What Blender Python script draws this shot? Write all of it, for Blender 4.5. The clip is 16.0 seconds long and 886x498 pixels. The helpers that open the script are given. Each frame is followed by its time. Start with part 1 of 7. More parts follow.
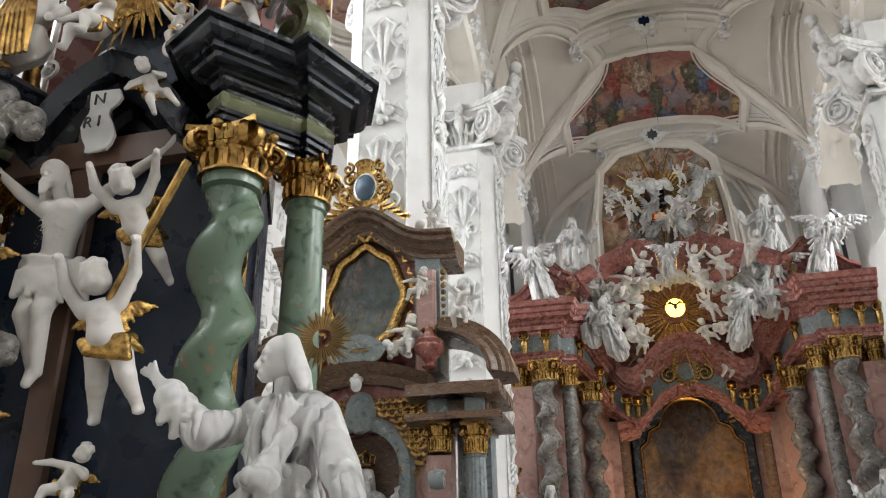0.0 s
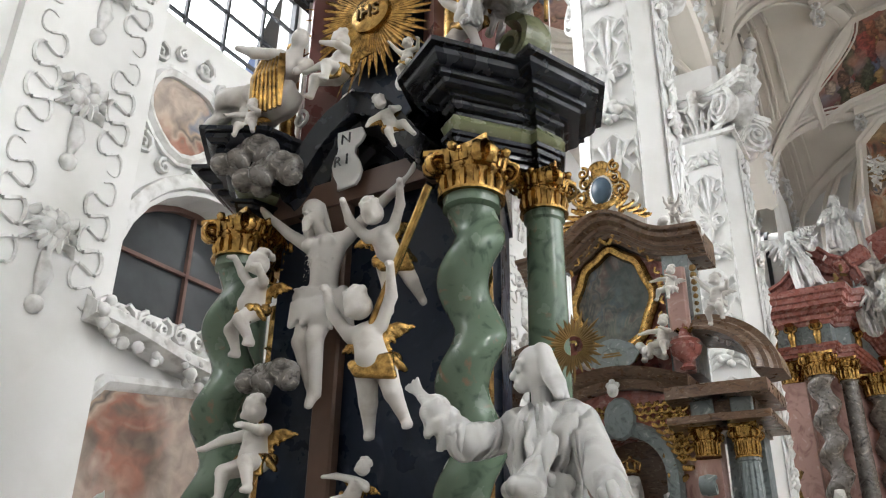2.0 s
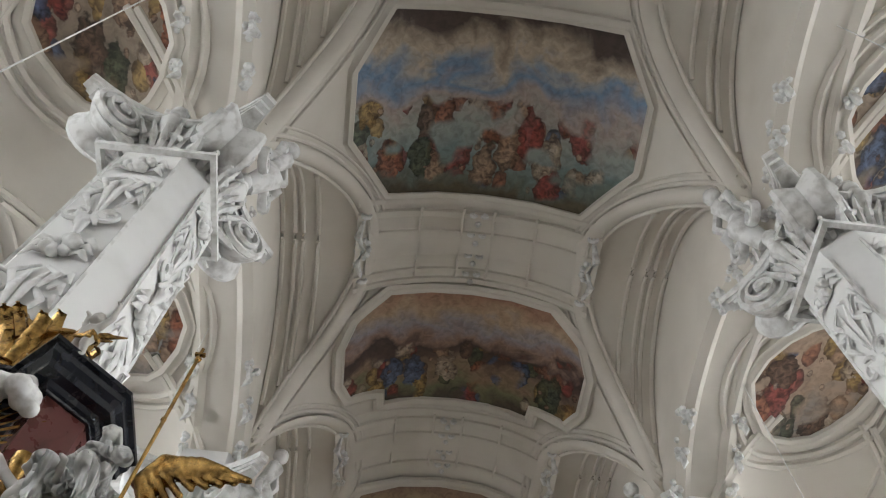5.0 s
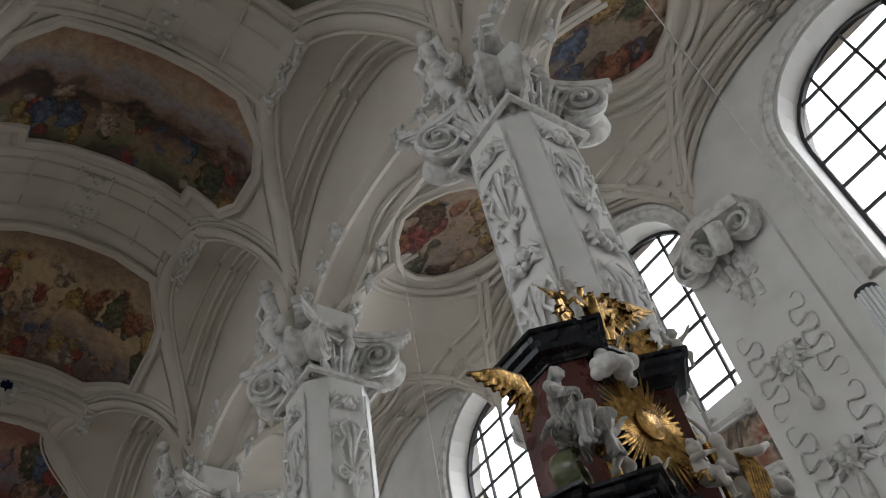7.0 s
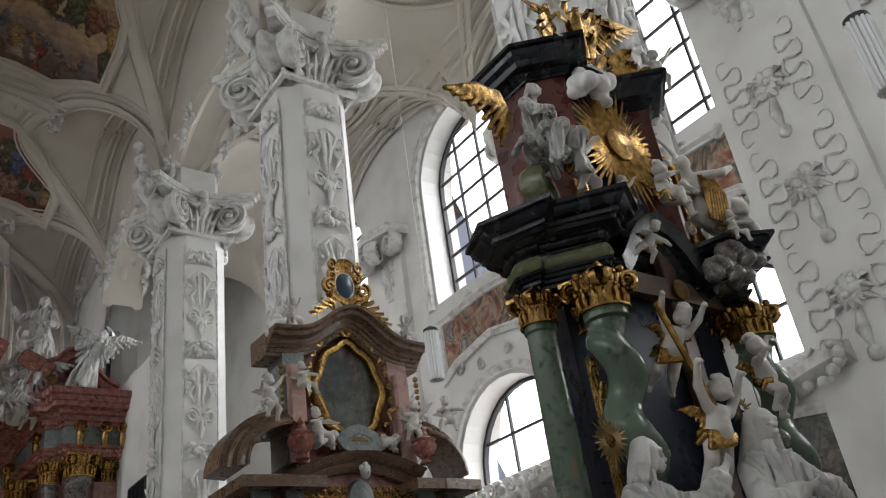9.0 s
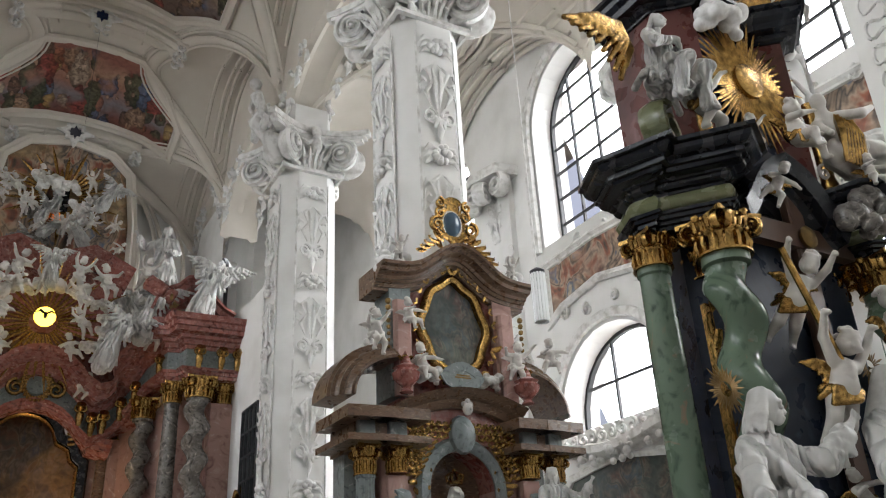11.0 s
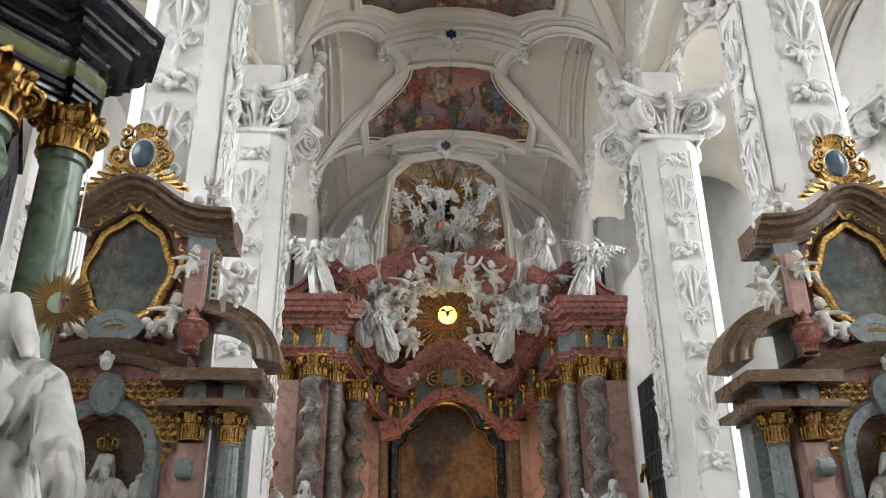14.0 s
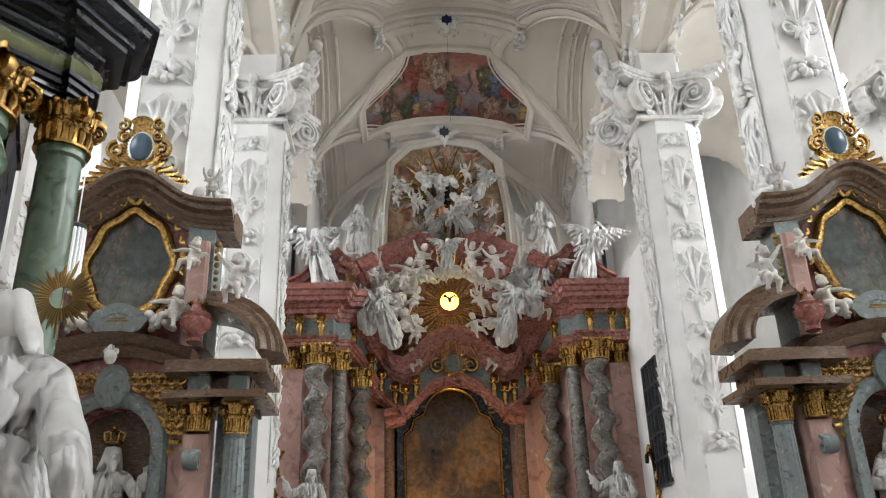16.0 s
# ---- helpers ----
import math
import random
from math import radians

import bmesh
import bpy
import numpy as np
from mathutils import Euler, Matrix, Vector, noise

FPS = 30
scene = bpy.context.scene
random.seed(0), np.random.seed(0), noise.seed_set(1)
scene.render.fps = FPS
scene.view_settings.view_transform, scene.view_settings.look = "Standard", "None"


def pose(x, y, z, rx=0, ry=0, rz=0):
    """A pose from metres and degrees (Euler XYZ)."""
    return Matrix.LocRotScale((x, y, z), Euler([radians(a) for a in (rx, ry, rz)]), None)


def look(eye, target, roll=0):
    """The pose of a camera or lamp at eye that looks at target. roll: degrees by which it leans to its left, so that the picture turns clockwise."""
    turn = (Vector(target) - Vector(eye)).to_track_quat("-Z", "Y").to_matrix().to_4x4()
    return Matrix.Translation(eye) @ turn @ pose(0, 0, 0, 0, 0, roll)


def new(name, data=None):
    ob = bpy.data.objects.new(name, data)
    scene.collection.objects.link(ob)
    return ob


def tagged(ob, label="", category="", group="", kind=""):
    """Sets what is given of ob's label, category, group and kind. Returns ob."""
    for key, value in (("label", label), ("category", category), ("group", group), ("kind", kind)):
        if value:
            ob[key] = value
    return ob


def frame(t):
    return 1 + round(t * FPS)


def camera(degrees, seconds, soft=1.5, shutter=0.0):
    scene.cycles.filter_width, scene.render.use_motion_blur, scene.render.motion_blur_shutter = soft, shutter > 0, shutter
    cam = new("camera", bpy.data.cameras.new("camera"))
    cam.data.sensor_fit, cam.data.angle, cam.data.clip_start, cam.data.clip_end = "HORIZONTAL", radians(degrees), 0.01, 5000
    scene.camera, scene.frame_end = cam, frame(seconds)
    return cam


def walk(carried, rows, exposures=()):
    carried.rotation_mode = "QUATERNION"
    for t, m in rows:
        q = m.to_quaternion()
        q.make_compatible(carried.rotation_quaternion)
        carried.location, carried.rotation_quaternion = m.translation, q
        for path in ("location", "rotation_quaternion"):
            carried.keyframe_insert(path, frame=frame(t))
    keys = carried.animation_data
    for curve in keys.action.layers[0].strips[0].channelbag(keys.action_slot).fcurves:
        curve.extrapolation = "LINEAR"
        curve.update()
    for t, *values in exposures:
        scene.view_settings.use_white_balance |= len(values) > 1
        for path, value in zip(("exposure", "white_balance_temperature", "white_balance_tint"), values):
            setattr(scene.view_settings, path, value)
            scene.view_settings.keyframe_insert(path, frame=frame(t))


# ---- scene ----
# ---- camera: one standing place, the phone turned about in the hand ----
EYE = 1.69
S, FLOOR = 1.3, 0.3                      # plan unit in metres; floor height in plan units
cam = camera(56.6, 16.0, soft=1.15)
TURNS = [  # seconds, tilt, roll, turn in degrees
    (0.0, 114.25, 0.74, 13.76),
    (0.5, 114.32, 1.01, 18.03),
    (1.0, 113.91, 1.20, 22.34),
    (1.5, 113.37, 0.21, 27.44),
    (2.0, 114.75, -0.92, 31.36),
    (2.5, 118.95, -1.34, 32.56),
    (3.0, 124.63, -3.14, 28.93),
    (3.5, 135.48, -5.60, 23.97),
    (4.0, 144.85, -6.46, 14.59),
    (4.5, 151.19, -3.47, 2.66),
    (5.0, 153.85, -0.67, -6.37),
    (5.2, 153.86, 0.77, -9.49),
    (7.3, 134.04, 8.33, -34.28),
    (7.5, 131.17, 8.01, -35.02),
    (8.0, 125.59, 7.93, -35.55),
    (8.5, 121.36, 8.24, -35.45),
    (8.7, 119.87, 8.17, -35.38),
    (10.8, 114.68, 3.46, -32.16),
    (11.0, 114.75, 2.84, -29.41),
    (11.5, 114.73, 1.42, -22.51),
    (12.0, 114.60, -0.47, -14.18),
    (12.5, 114.32, -0.44, -8.56),
    (13.0, 114.22, -0.39, -5.26),
    (13.5, 113.94, 0.02, -3.16),
    (14.0, 113.86, 0.56, -2.57),
    (14.5, 113.61, 0.97, -2.17),
    (15.0, 113.38, 1.39, -1.99),
    (15.5, 113.16, 1.78, -1.91),
    (16.0, 112.92, 1.76, -2.00),
]


def drift(t):
    """How far the eye has moved by then, as a share of its one small step."""
    u = min(1.0, max(0.0, (t - 8.7) / 2.1))
    return u * u * (3 - 2 * u)


walk(cam, [(t, pose(0.05 * drift(t), 0.148 * drift(t), EYE, rx, ry, rz)) for t, rx, ry, rz in TURNS], exposures=[(0.0, 1.25), (2.0, 1.2), (2.5, 1.1), (3.0, 1.02), (3.5, 0.25), (4.0, 0.0), (4.5, 0.03), (5.0, 0.5), (5.2, 0.54), (7.3, -0.55), (8.0, -0.48), (8.5, -0.12), (8.7, -0.07), (10.8, 0.65), (11.5, 0.8), (12.0, 0.96), (13.0, 1.1), (16.0, 1.17)])

# ---- light: overcast daylight through the tall windows ----
world = bpy.data.worlds.new("sky")
scene.world = world
world.use_nodes = True
_n = world.node_tree.nodes
_sky = _n.new("ShaderNodeTexSky")
_sky.sky_type, _sky.sun_disc, _sky.sun_elevation, _sky.sun_rotation = "NISHITA", False, radians(50), radians(115)
world.node_tree.links.new(_sky.outputs[0], _n["Background"].inputs[0])
_sky.dust_density, _sky.air_density = 9.0, 0.6
_n["Background"].inputs[1].default_value = 0.15
_sun = new("sun", bpy.data.lights.new("sun", "SUN"))
_sun.data.energy, _sun.data.angle, _sun.data.color = 1.0, radians(12), (1.0, 0.96, 0.9)
_sun.matrix_world = look((20, -10, 30), (0, 0, 0))
SKY_POWER = 17.5                         # watts per square metre of window


# ---- materials ----
def material(name, rough=0.6, metal=0.0):
    m = bpy.data.materials.new(name)
    m.use_nodes = True
    b = m.node_tree.nodes["Principled BSDF"]
    b.inputs["Roughness"].default_value, b.inputs["Metallic"].default_value = rough, metal
    return m, m.node_tree.nodes, m.node_tree.links, b


def noise_tex(n, l, scale, detail=6, dist=0.0, stretch=(1, 1, 1)):
    co = n.new("ShaderNodeTexCoord")
    mp = n.new("ShaderNodeMapping")
    mp.inputs["Scale"].default_value = stretch
    l.new(co.outputs["Object"], mp.inputs[0])
    t = n.new("ShaderNodeTexNoise")
    t.inputs["Scale"].default_value, t.inputs["Detail"].default_value, t.inputs["Distortion"].default_value = scale, detail, dist
    l.new(mp.outputs[0], t.inputs["Vector"])
    return t


def ramp(n, l, src, stops):
    r = n.new("ShaderNodeValToRGB")
    e = r.color_ramp.elements
    while len(e) < len(stops):
        e.new(0.5)
    for k, (p, c) in zip(e, stops):
        k.position, k.color = p, (*c, 1)
    l.new(src, r.inputs[0])
    return r


def bump(n, l, b, src, strength, dist=0.02):
    k = n.new("ShaderNodeBump")
    k.inputs["Strength"].default_value, k.inputs["Distance"].default_value = strength, dist
    l.new(src, k.inputs["Height"])
    l.new(k.outputs[0], b.inputs["Normal"])


def plaster(name, base, dirt, rough=0.75, scale=1.2):
    m, n, l, b = material(name, rough)
    a = noise_tex(n, l, scale, 8)
    r = ramp(n, l, a.outputs["Fac"], [(0.3, dirt), (0.55, base), (0.8, base)])
    l.new(r.outputs[0], b.inputs["Base Color"])
    bump(n, l, b, noise_tex(n, l, 45, 5).outputs["Fac"], 0.12, 0.01)
    return m


def marble(name, dark, mid, light, rough=0.22, scale=3.0, dist=2.5, stretch=(1, 1, 1), gloss=0.5):
    m, n, l, b = material(name, rough)
    b.inputs["Specular IOR Level"].default_value = gloss
    a = noise_tex(n, l, scale, 10, dist, stretch)
    r = ramp(n, l, a.outputs["Fac"], [(0.28, dark), (0.47, mid), (0.6, mid), (0.74, light)])
    l.new(r.outputs[0], b.inputs["Base Color"])
    rr = ramp(n, l, noise_tex(n, l, 9, 4).outputs["Fac"], [(0.3, (rough,) * 3), (0.8, (rough + 0.25,) * 3)])
    l.new(rr.outputs[0], b.inputs["Roughness"])
    return m


def picture(name, stops, scale, rough=0.6, dist=1.2, dark=0.35, figures=1.0):
    """A painted surface: soft fields of colour, clusters of small robed patches with dark gaps, brushwork."""
    m, n, l, b = material(name, rough)
    big = noise_tex(n, l, scale * 0.8, 3, dist * 0.5)
    r = ramp(n, l, big.outputs["Fac"], stops)
    busy = noise_tex(n, l, scale * 2.6, 3, 0.7, (1.5, 0.8, 0.8))
    shade = ramp(n, l, busy.outputs["Fac"], [(0.27, (0.03, 0.022, 0.02)), (0.36, (0.16, 0.1, 0.07)), (0.42, (0.36, 0.12, 0.07)), (0.475, (0.52, 0.38, 0.28)), (0.52, (0.1, 0.085, 0.075)), (0.57, (0.48, 0.34, 0.24)), (0.63, (0.14, 0.19, 0.27)), (0.72, (0.55, 0.46, 0.36))])
    where = ramp(n, l, noise_tex(n, l, scale * 0.9, 2, 0.4, (0.7, 1.6, 1.6)).outputs["Fac"], [(0.42, (0.15 * figures,) * 3), (0.55, (figures,) * 3)])
    mix = n.new("ShaderNodeMixRGB")
    l.new(where.outputs[0], mix.inputs[0])
    l.new(r.outputs[0], mix.inputs[1])
    l.new(shade.outputs[0], mix.inputs[2])
    fine = ramp(n, l, noise_tex(n, l, scale * 9, 6, 0.6).outputs["Fac"], [(0.32, (dark,) * 3), (0.62, (1, 1, 1))])
    mul = n.new("ShaderNodeMixRGB")
    mul.blend_type = "MULTIPLY"
    mul.inputs[0].default_value = 0.75
    l.new(mix.outputs[0], mul.inputs[1])
    l.new(fine.outputs[0], mul.inputs[2])
    l.new(mul.outputs[0], b.inputs["Base Color"])
    return m


def mixed(n, l, fac, a, b, blend="MIX"):
    m = n.new("ShaderNodeMixRGB")
    m.blend_type = blend
    if isinstance(fac, float):
        m.inputs[0].default_value = fac
    else:
        l.new(fac, m.inputs[0])
    l.new(a, m.inputs[1])
    l.new(b, m.inputs[2])
    return m.outputs[0]


def story(name, y0, y1, stops, f0, f1, seed=0.0):
    """A figured ceiling picture: sky down to ground from y0 to y1, with robed shapes in the belt f0 to f1."""
    m, n, l, b = material(name, 0.65)
    co = n.new("ShaderNodeTexCoord")
    sep = n.new("ShaderNodeSeparateXYZ")
    l.new(co.outputs["Object"], sep.inputs[0])
    mr = n.new("ShaderNodeMapRange")
    mr.inputs["From Min"].default_value, mr.inputs["From Max"].default_value = y0, y1
    l.new(sep.outputs["Y"], mr.inputs["Value"])
    wob = noise_tex(n, l, 1.1, 5, 0.6)
    off = n.new("ShaderNodeMath")
    off.operation = "MULTIPLY_ADD"
    off.inputs[1].default_value, off.inputs[2].default_value = 0.55, -0.27
    l.new(wob.outputs["Fac"], off.inputs[0])
    su = n.new("ShaderNodeMath")
    l.new(mr.outputs[0], su.inputs[0])
    l.new(off.outputs[0], su.inputs[1])
    back = ramp(n, l, su.outputs[0], stops)
    col = back.outputs[0]
    belt = ramp(n, l, su.outputs[0], [(max(0.0, f0 - 0.05), (0, 0, 0)), (f0, (1, 1, 1)), (f1, (1, 1, 1)), (min(1.0, f1 + 0.05), (0, 0, 0))])
    crowd = ramp(n, l, noise_tex(n, l, 0.9, 2).outputs["Fac"], [(0.4, (0, 0, 0)), (0.46, (1, 1, 1))])
    # two ranks of robed shapes, the farther one smaller, then limbs and faces
    for rank, (sx, sy, edge, share) in enumerate(((3.2, 1.7, 0.46, 0.3), (2.1, 1.0, 0.5, 0.2), (5.2, 3.4, 0.24, 0.84))):
        mp = n.new("ShaderNodeMapping")
        mp.inputs["Scale"].default_value, mp.inputs["Location"].default_value = (sx, sy, 1.0), (seed + rank * 3.3, seed + rank * 1.7, 0)
        l.new(co.outputs["Object"], mp.inputs[0])
        warp = noise_tex(n, l, 2.6 + rank, 4)
        add = mixed(n, l, 0.75 if rank < 2 else 0.4, mp.outputs[0], warp.outputs["Color"], "ADD")
        v = n.new("ShaderNodeTexVoronoi")
        v.voronoi_dimensions = "2D"
        v.inputs["Scale"].default_value = 1.0
        l.new(add, v.inputs["Vector"])
        sc = n.new("ShaderNodeSeparateColor")
        l.new(v.outputs["Color"], sc.inputs[0])
        if rank < 2:
            robe = ramp(n, l, sc.outputs[0], [(0.0, (0.34, 0.06, 0.05)), (0.16, (0.42, 0.27, 0.18)), (0.3, (0.1, 0.15, 0.28)), (0.44, (0.36, 0.13, 0.07)), (0.56, (0.46, 0.3, 0.1)), (0.68, (0.09, 0.11, 0.06)), (0.8, (0.52, 0.42, 0.33)), (0.92, (0.16, 0.09, 0.06))])
        else:
            robe = ramp(n, l, sc.outputs[0], [(0.2, (0.5, 0.31, 0.22)), (0.5, (0.58, 0.42, 0.32)), (0.7, (0.2, 0.1, 0.06)), (0.9, (0.44, 0.36, 0.3))])
        robe.color_ramp.interpolation = "CONSTANT"
        fold = ramp(n, l, noise_tex(n, l, 5.5 + 3 * rank, 4, 0.9).outputs["Fac"], [(0.36, (0.28, 0.24, 0.22)), (0.5, (0.8, 0.78, 0.74)), (0.64, (1.25, 1.2, 1.12))])
        rim = ramp(n, l, v.outputs["Distance"], [(edge * 0.55, (1, 1, 1)), (edge, (0.3, 0.26, 0.24))])
        robe_l = mixed(n, l, 0.9, mixed(n, l, 0.9, robe.outputs[0], fold.outputs[0], "MULTIPLY"), rim.outputs[0], "MULTIPLY")
        shape = ramp(n, l, v.outputs["Distance"], [(edge, (1, 1, 1)), (edge + 0.05, (0, 0, 0))])
        some = ramp(n, l, sc.outputs[1], [(share, (0, 0, 0)), (share + 0.02, (1, 1, 1))])
        mask = mixed(n, l, 1.0, shape.outputs[0], some.outputs[0], "MULTIPLY")
        mask = mixed(n, l, 1.0, mask, belt.outputs[0], "MULTIPLY")
        mask = mixed(n, l, 1.0, mask, crowd.outputs[0], "MULTIPLY")
        dull = mixed(n, l, (0.2, 0.12, 0.4)[rank], robe_l, mixed(n, l, 0.7, col, fold.outputs[0], "MULTIPLY"))
        col = mixed(n, l, mask, col, dull)
    grain = ramp(n, l, noise_tex(n, l, 7, 6, 0.8).outputs["Fac"], [(0.32, (0.5, 0.48, 0.46)), (0.6, (1, 1, 1))])
    l.new(mixed(n, l, 0.6, col, grain.outputs[0], "MULTIPLY"), b.inputs["Base Color"])
    return m


def simple(name, base, rough, metal=0.0, vary=0.25, scale=6.0, relief=0.0):
    m, n, l, b = material(name, rough, metal)
    r = ramp(n, l, noise_tex(n, l, scale, 6).outputs["Fac"], [(0.3, tuple(c * (1 - vary) for c in base)), (0.7, base)])
    l.new(r.outputs[0], b.inputs["Base Color"])
    if relief:
        bump(n, l, b, noise_tex(n, l, 38, 4).outputs["Fac"], relief, 0.01)
    return m


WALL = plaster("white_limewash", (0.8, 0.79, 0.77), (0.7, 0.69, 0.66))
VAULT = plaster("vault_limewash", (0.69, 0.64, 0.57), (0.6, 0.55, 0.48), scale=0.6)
STUCCO = plaster("white_stucco", (0.78, 0.77, 0.75), (0.5, 0.48, 0.45), 0.7, 6)
STONE = plaster("floor_stone", (0.45, 0.42, 0.38), (0.3, 0.28, 0.26), 0.5)
STATUE = marble("polished_white_stucco", (0.36, 0.35, 0.33), (0.64, 0.63, 0.61), (0.75, 0.74, 0.72), 0.3, 5, 0.5)
CLOTH = STATUE.copy()
CLOTH.name = "carved_stucco_cloth"
_n, _l = CLOTH.node_tree.nodes, CLOTH.node_tree.links
_co, _mp, _nz, _sb, _ab, _bu = (_n.new("ShaderNode" + k) for k in ("TexCoord", "Mapping", "TexNoise", "Math", "Math", "Bump"))
_mp.inputs["Scale"].default_value, _mp.inputs["Rotation"].default_value = (11, 11, 2.6), (0.35, 0.25, 0)
_nz.inputs["Scale"].default_value, _nz.inputs["Detail"].default_value, _nz.inputs["Distortion"].default_value = 1.0, 1.5, 0.5
_sb.operation, _ab.operation = "SUBTRACT", "ABSOLUTE"
_sb.inputs[1].default_value = 0.5
_bu.inputs["Strength"].default_value, _bu.inputs["Distance"].default_value = 1.0, 0.32
_l.new(_co.outputs["Object"], _mp.inputs[0])
_l.new(_mp.outputs[0], _nz.inputs["Vector"])
_l.new(_nz.outputs["Fac"], _sb.inputs[0])
_l.new(_sb.outputs[0], _ab.inputs[0])
_l.new(_ab.outputs[0], _bu.inputs["Height"])
for _q in _n:
    if _q.type == "BSDF_PRINCIPLED":
        _l.new(_bu.outputs[0], _q.inputs["Normal"])
FLESH = marble("matt_ivory_stucco", (0.4, 0.36, 0.32), (0.56, 0.53, 0.49), (0.66, 0.63, 0.6), 0.38, 5, 0.5)
GREEN = marble("green_marble", (0.035, 0.06, 0.042), (0.115, 0.165, 0.115), (0.24, 0.15, 0.1), 0.12, 4.5, 3)
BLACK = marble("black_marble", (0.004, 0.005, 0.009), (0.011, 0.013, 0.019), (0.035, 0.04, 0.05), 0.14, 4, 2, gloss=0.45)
OLIVE = marble("olive_marble", (0.08, 0.09, 0.04), (0.17, 0.18, 0.1), (0.4, 0.4, 0.3), 0.15, 3, 3, (1, 1, 2))
DARK_RED = marble("dark_red_marble", (0.05, 0.015, 0.012), (0.11, 0.035, 0.03), (0.2, 0.09, 0.08), 0.2, 3, 2.5)
RED = marble("red_marble", (0.09, 0.025, 0.022), (0.29, 0.11, 0.09), (0.56, 0.36, 0.31), 0.17, 3.6, 3.0)
PINK = marble("pink_marble", (0.24, 0.12, 0.11), (0.44, 0.27, 0.23), (0.62, 0.48, 0.43), 0.3, 2.5, 2.5)
GREY = marble("grey_marble", (0.035, 0.032, 0.03), (0.17, 0.155, 0.14), (0.48, 0.43, 0.38), 0.16, 3.2, 3.5)
BLUEGREY = marble("bluegrey_marble", (0.06, 0.075, 0.08), (0.19, 0.22, 0.22), (0.42, 0.44, 0.43), 0.28, 7, 2)
BROWN = marble("brown_marble", (0.035, 0.02, 0.014), (0.15, 0.09, 0.055), (0.36, 0.28, 0.21), 0.22, 5.5, 3, (1, 1, 2.5))
GOLD = simple("gilding", (0.66, 0.4, 0.13), 0.27, 1.0, 0.75, 22, 0.8)
GOLD_DULL = simple("dull_gilding", (0.3, 0.19, 0.07), 0.42, 0.9, 0.6, 14, 0.3)
WOOD = simple("cross_wood", (0.14, 0.075, 0.05), 0.4, 0, 0.4, 5)
IRON = simple("dark_window_iron", (0.05, 0.05, 0.055), 0.5, 0.3)
FRAME_WOOD = simple("brown_window_wood", (0.16, 0.08, 0.06), 0.55)
DARK_GLASS = simple("dark_lattice_pane", (0.06, 0.065, 0.07), 0.12, 0, 0.4, 2)
FRESCO_RED = picture("choir_fresco", [(0.3, (0.2, 0.08, 0.06)), (0.5, (0.48, 0.26, 0.18)), (0.65, (0.5, 0.4, 0.3)), (0.8, (0.25, 0.28, 0.33))], 0.7)
WALL_FRESCO = picture("wall_fresco", [(0.3, (0.35, 0.27, 0.23)), (0.5, (0.55, 0.45, 0.38)), (0.7, (0.6, 0.5, 0.42)), (0.85, (0.4, 0.42, 0.42))], 0.5, dark=0.5, figures=0.85)
DARK_PAINTING = picture("dark_oil_painting", [(0.3, (0.014, 0.008, 0.004)), (0.5, (0.045, 0.024, 0.008)), (0.7, (0.3, 0.15, 0.03))], 0.7, 0.22, figures=0.1)
GREY_PAINTING = picture("grey_oil_painting", [(0.3, (0.012, 0.02, 0.02)), (0.5, (0.045, 0.068, 0.062)), (0.72, (0.13, 0.14, 0.115))], 1.1, 0.3, figures=0.3)

STORY = [
    story("river_story", 2.6, 6.3, [(0.05, (0.09, 0.06, 0.05)), (0.2, (0.55, 0.45, 0.34)), (0.32, (0.2, 0.3, 0.45)), (0.46, (0.45, 0.36, 0.32)), (0.6, (0.34, 0.36, 0.33)), (0.75, (0.2, 0.27, 0.26)), (0.95, (0.12, 0.1, 0.06))], 0.52, 0.86, 0.0),
    story("stable_story", 8.3, 11.6, [(0.05, (0.42, 0.24, 0.16)), (0.2, (0.5, 0.36, 0.24)), (0.34, (0.34, 0.31, 0.33)), (0.46, (0.32, 0.2, 0.15)), (0.52, (0.06, 0.035, 0.03)), (0.62, (0.1, 0.06, 0.045)), (0.72, (0.3, 0.2, 0.13)), (0.84, (0.2, 0.19, 0.1)), (0.95, (0.09, 0.07, 0.05))], 0.55, 0.92, 3.0),
    story("golden_story", 13.8, 17.9, [(0.1, (0.3, 0.2, 0.14)), (0.35, (0.6, 0.46, 0.26)), (0.55, (0.52, 0.36, 0.22)), (0.7, (0.25, 0.19, 0.18)), (0.9, (0.16, 0.1, 0.08))], 0.3, 0.95, 7.0),
    story("choir_story", 19.4, 21.5, [(0.1, (0.3, 0.12, 0.09)), (0.35, (0.45, 0.27, 0.18)), (0.55, (0.36, 0.17, 0.12)), (0.75, (0.22, 0.2, 0.22)), (0.95, (0.2, 0.07, 0.05))], 0.15, 0.95, 11.0),
    story("aisle_story", 1.0, 14.0, [(0.1, (0.4, 0.3, 0.22)), (0.3, (0.2, 0.17, 0.13)), (0.5, (0.44, 0.31, 0.22)), (0.7, (0.22, 0.24, 0.24)), (0.9, (0.36, 0.2, 0.15))], 0.05, 0.98, 15.0),
]


def glowing(name, colour, strength):
    m, n, l, b = material(name, 0.4)
    b.inputs["Base Color"].default_value = (*colour, 1)
    b.inputs["Emission Color"].default_value = (*colour, 1)
    b.inputs["Emission Strength"].default_value = strength
    return m


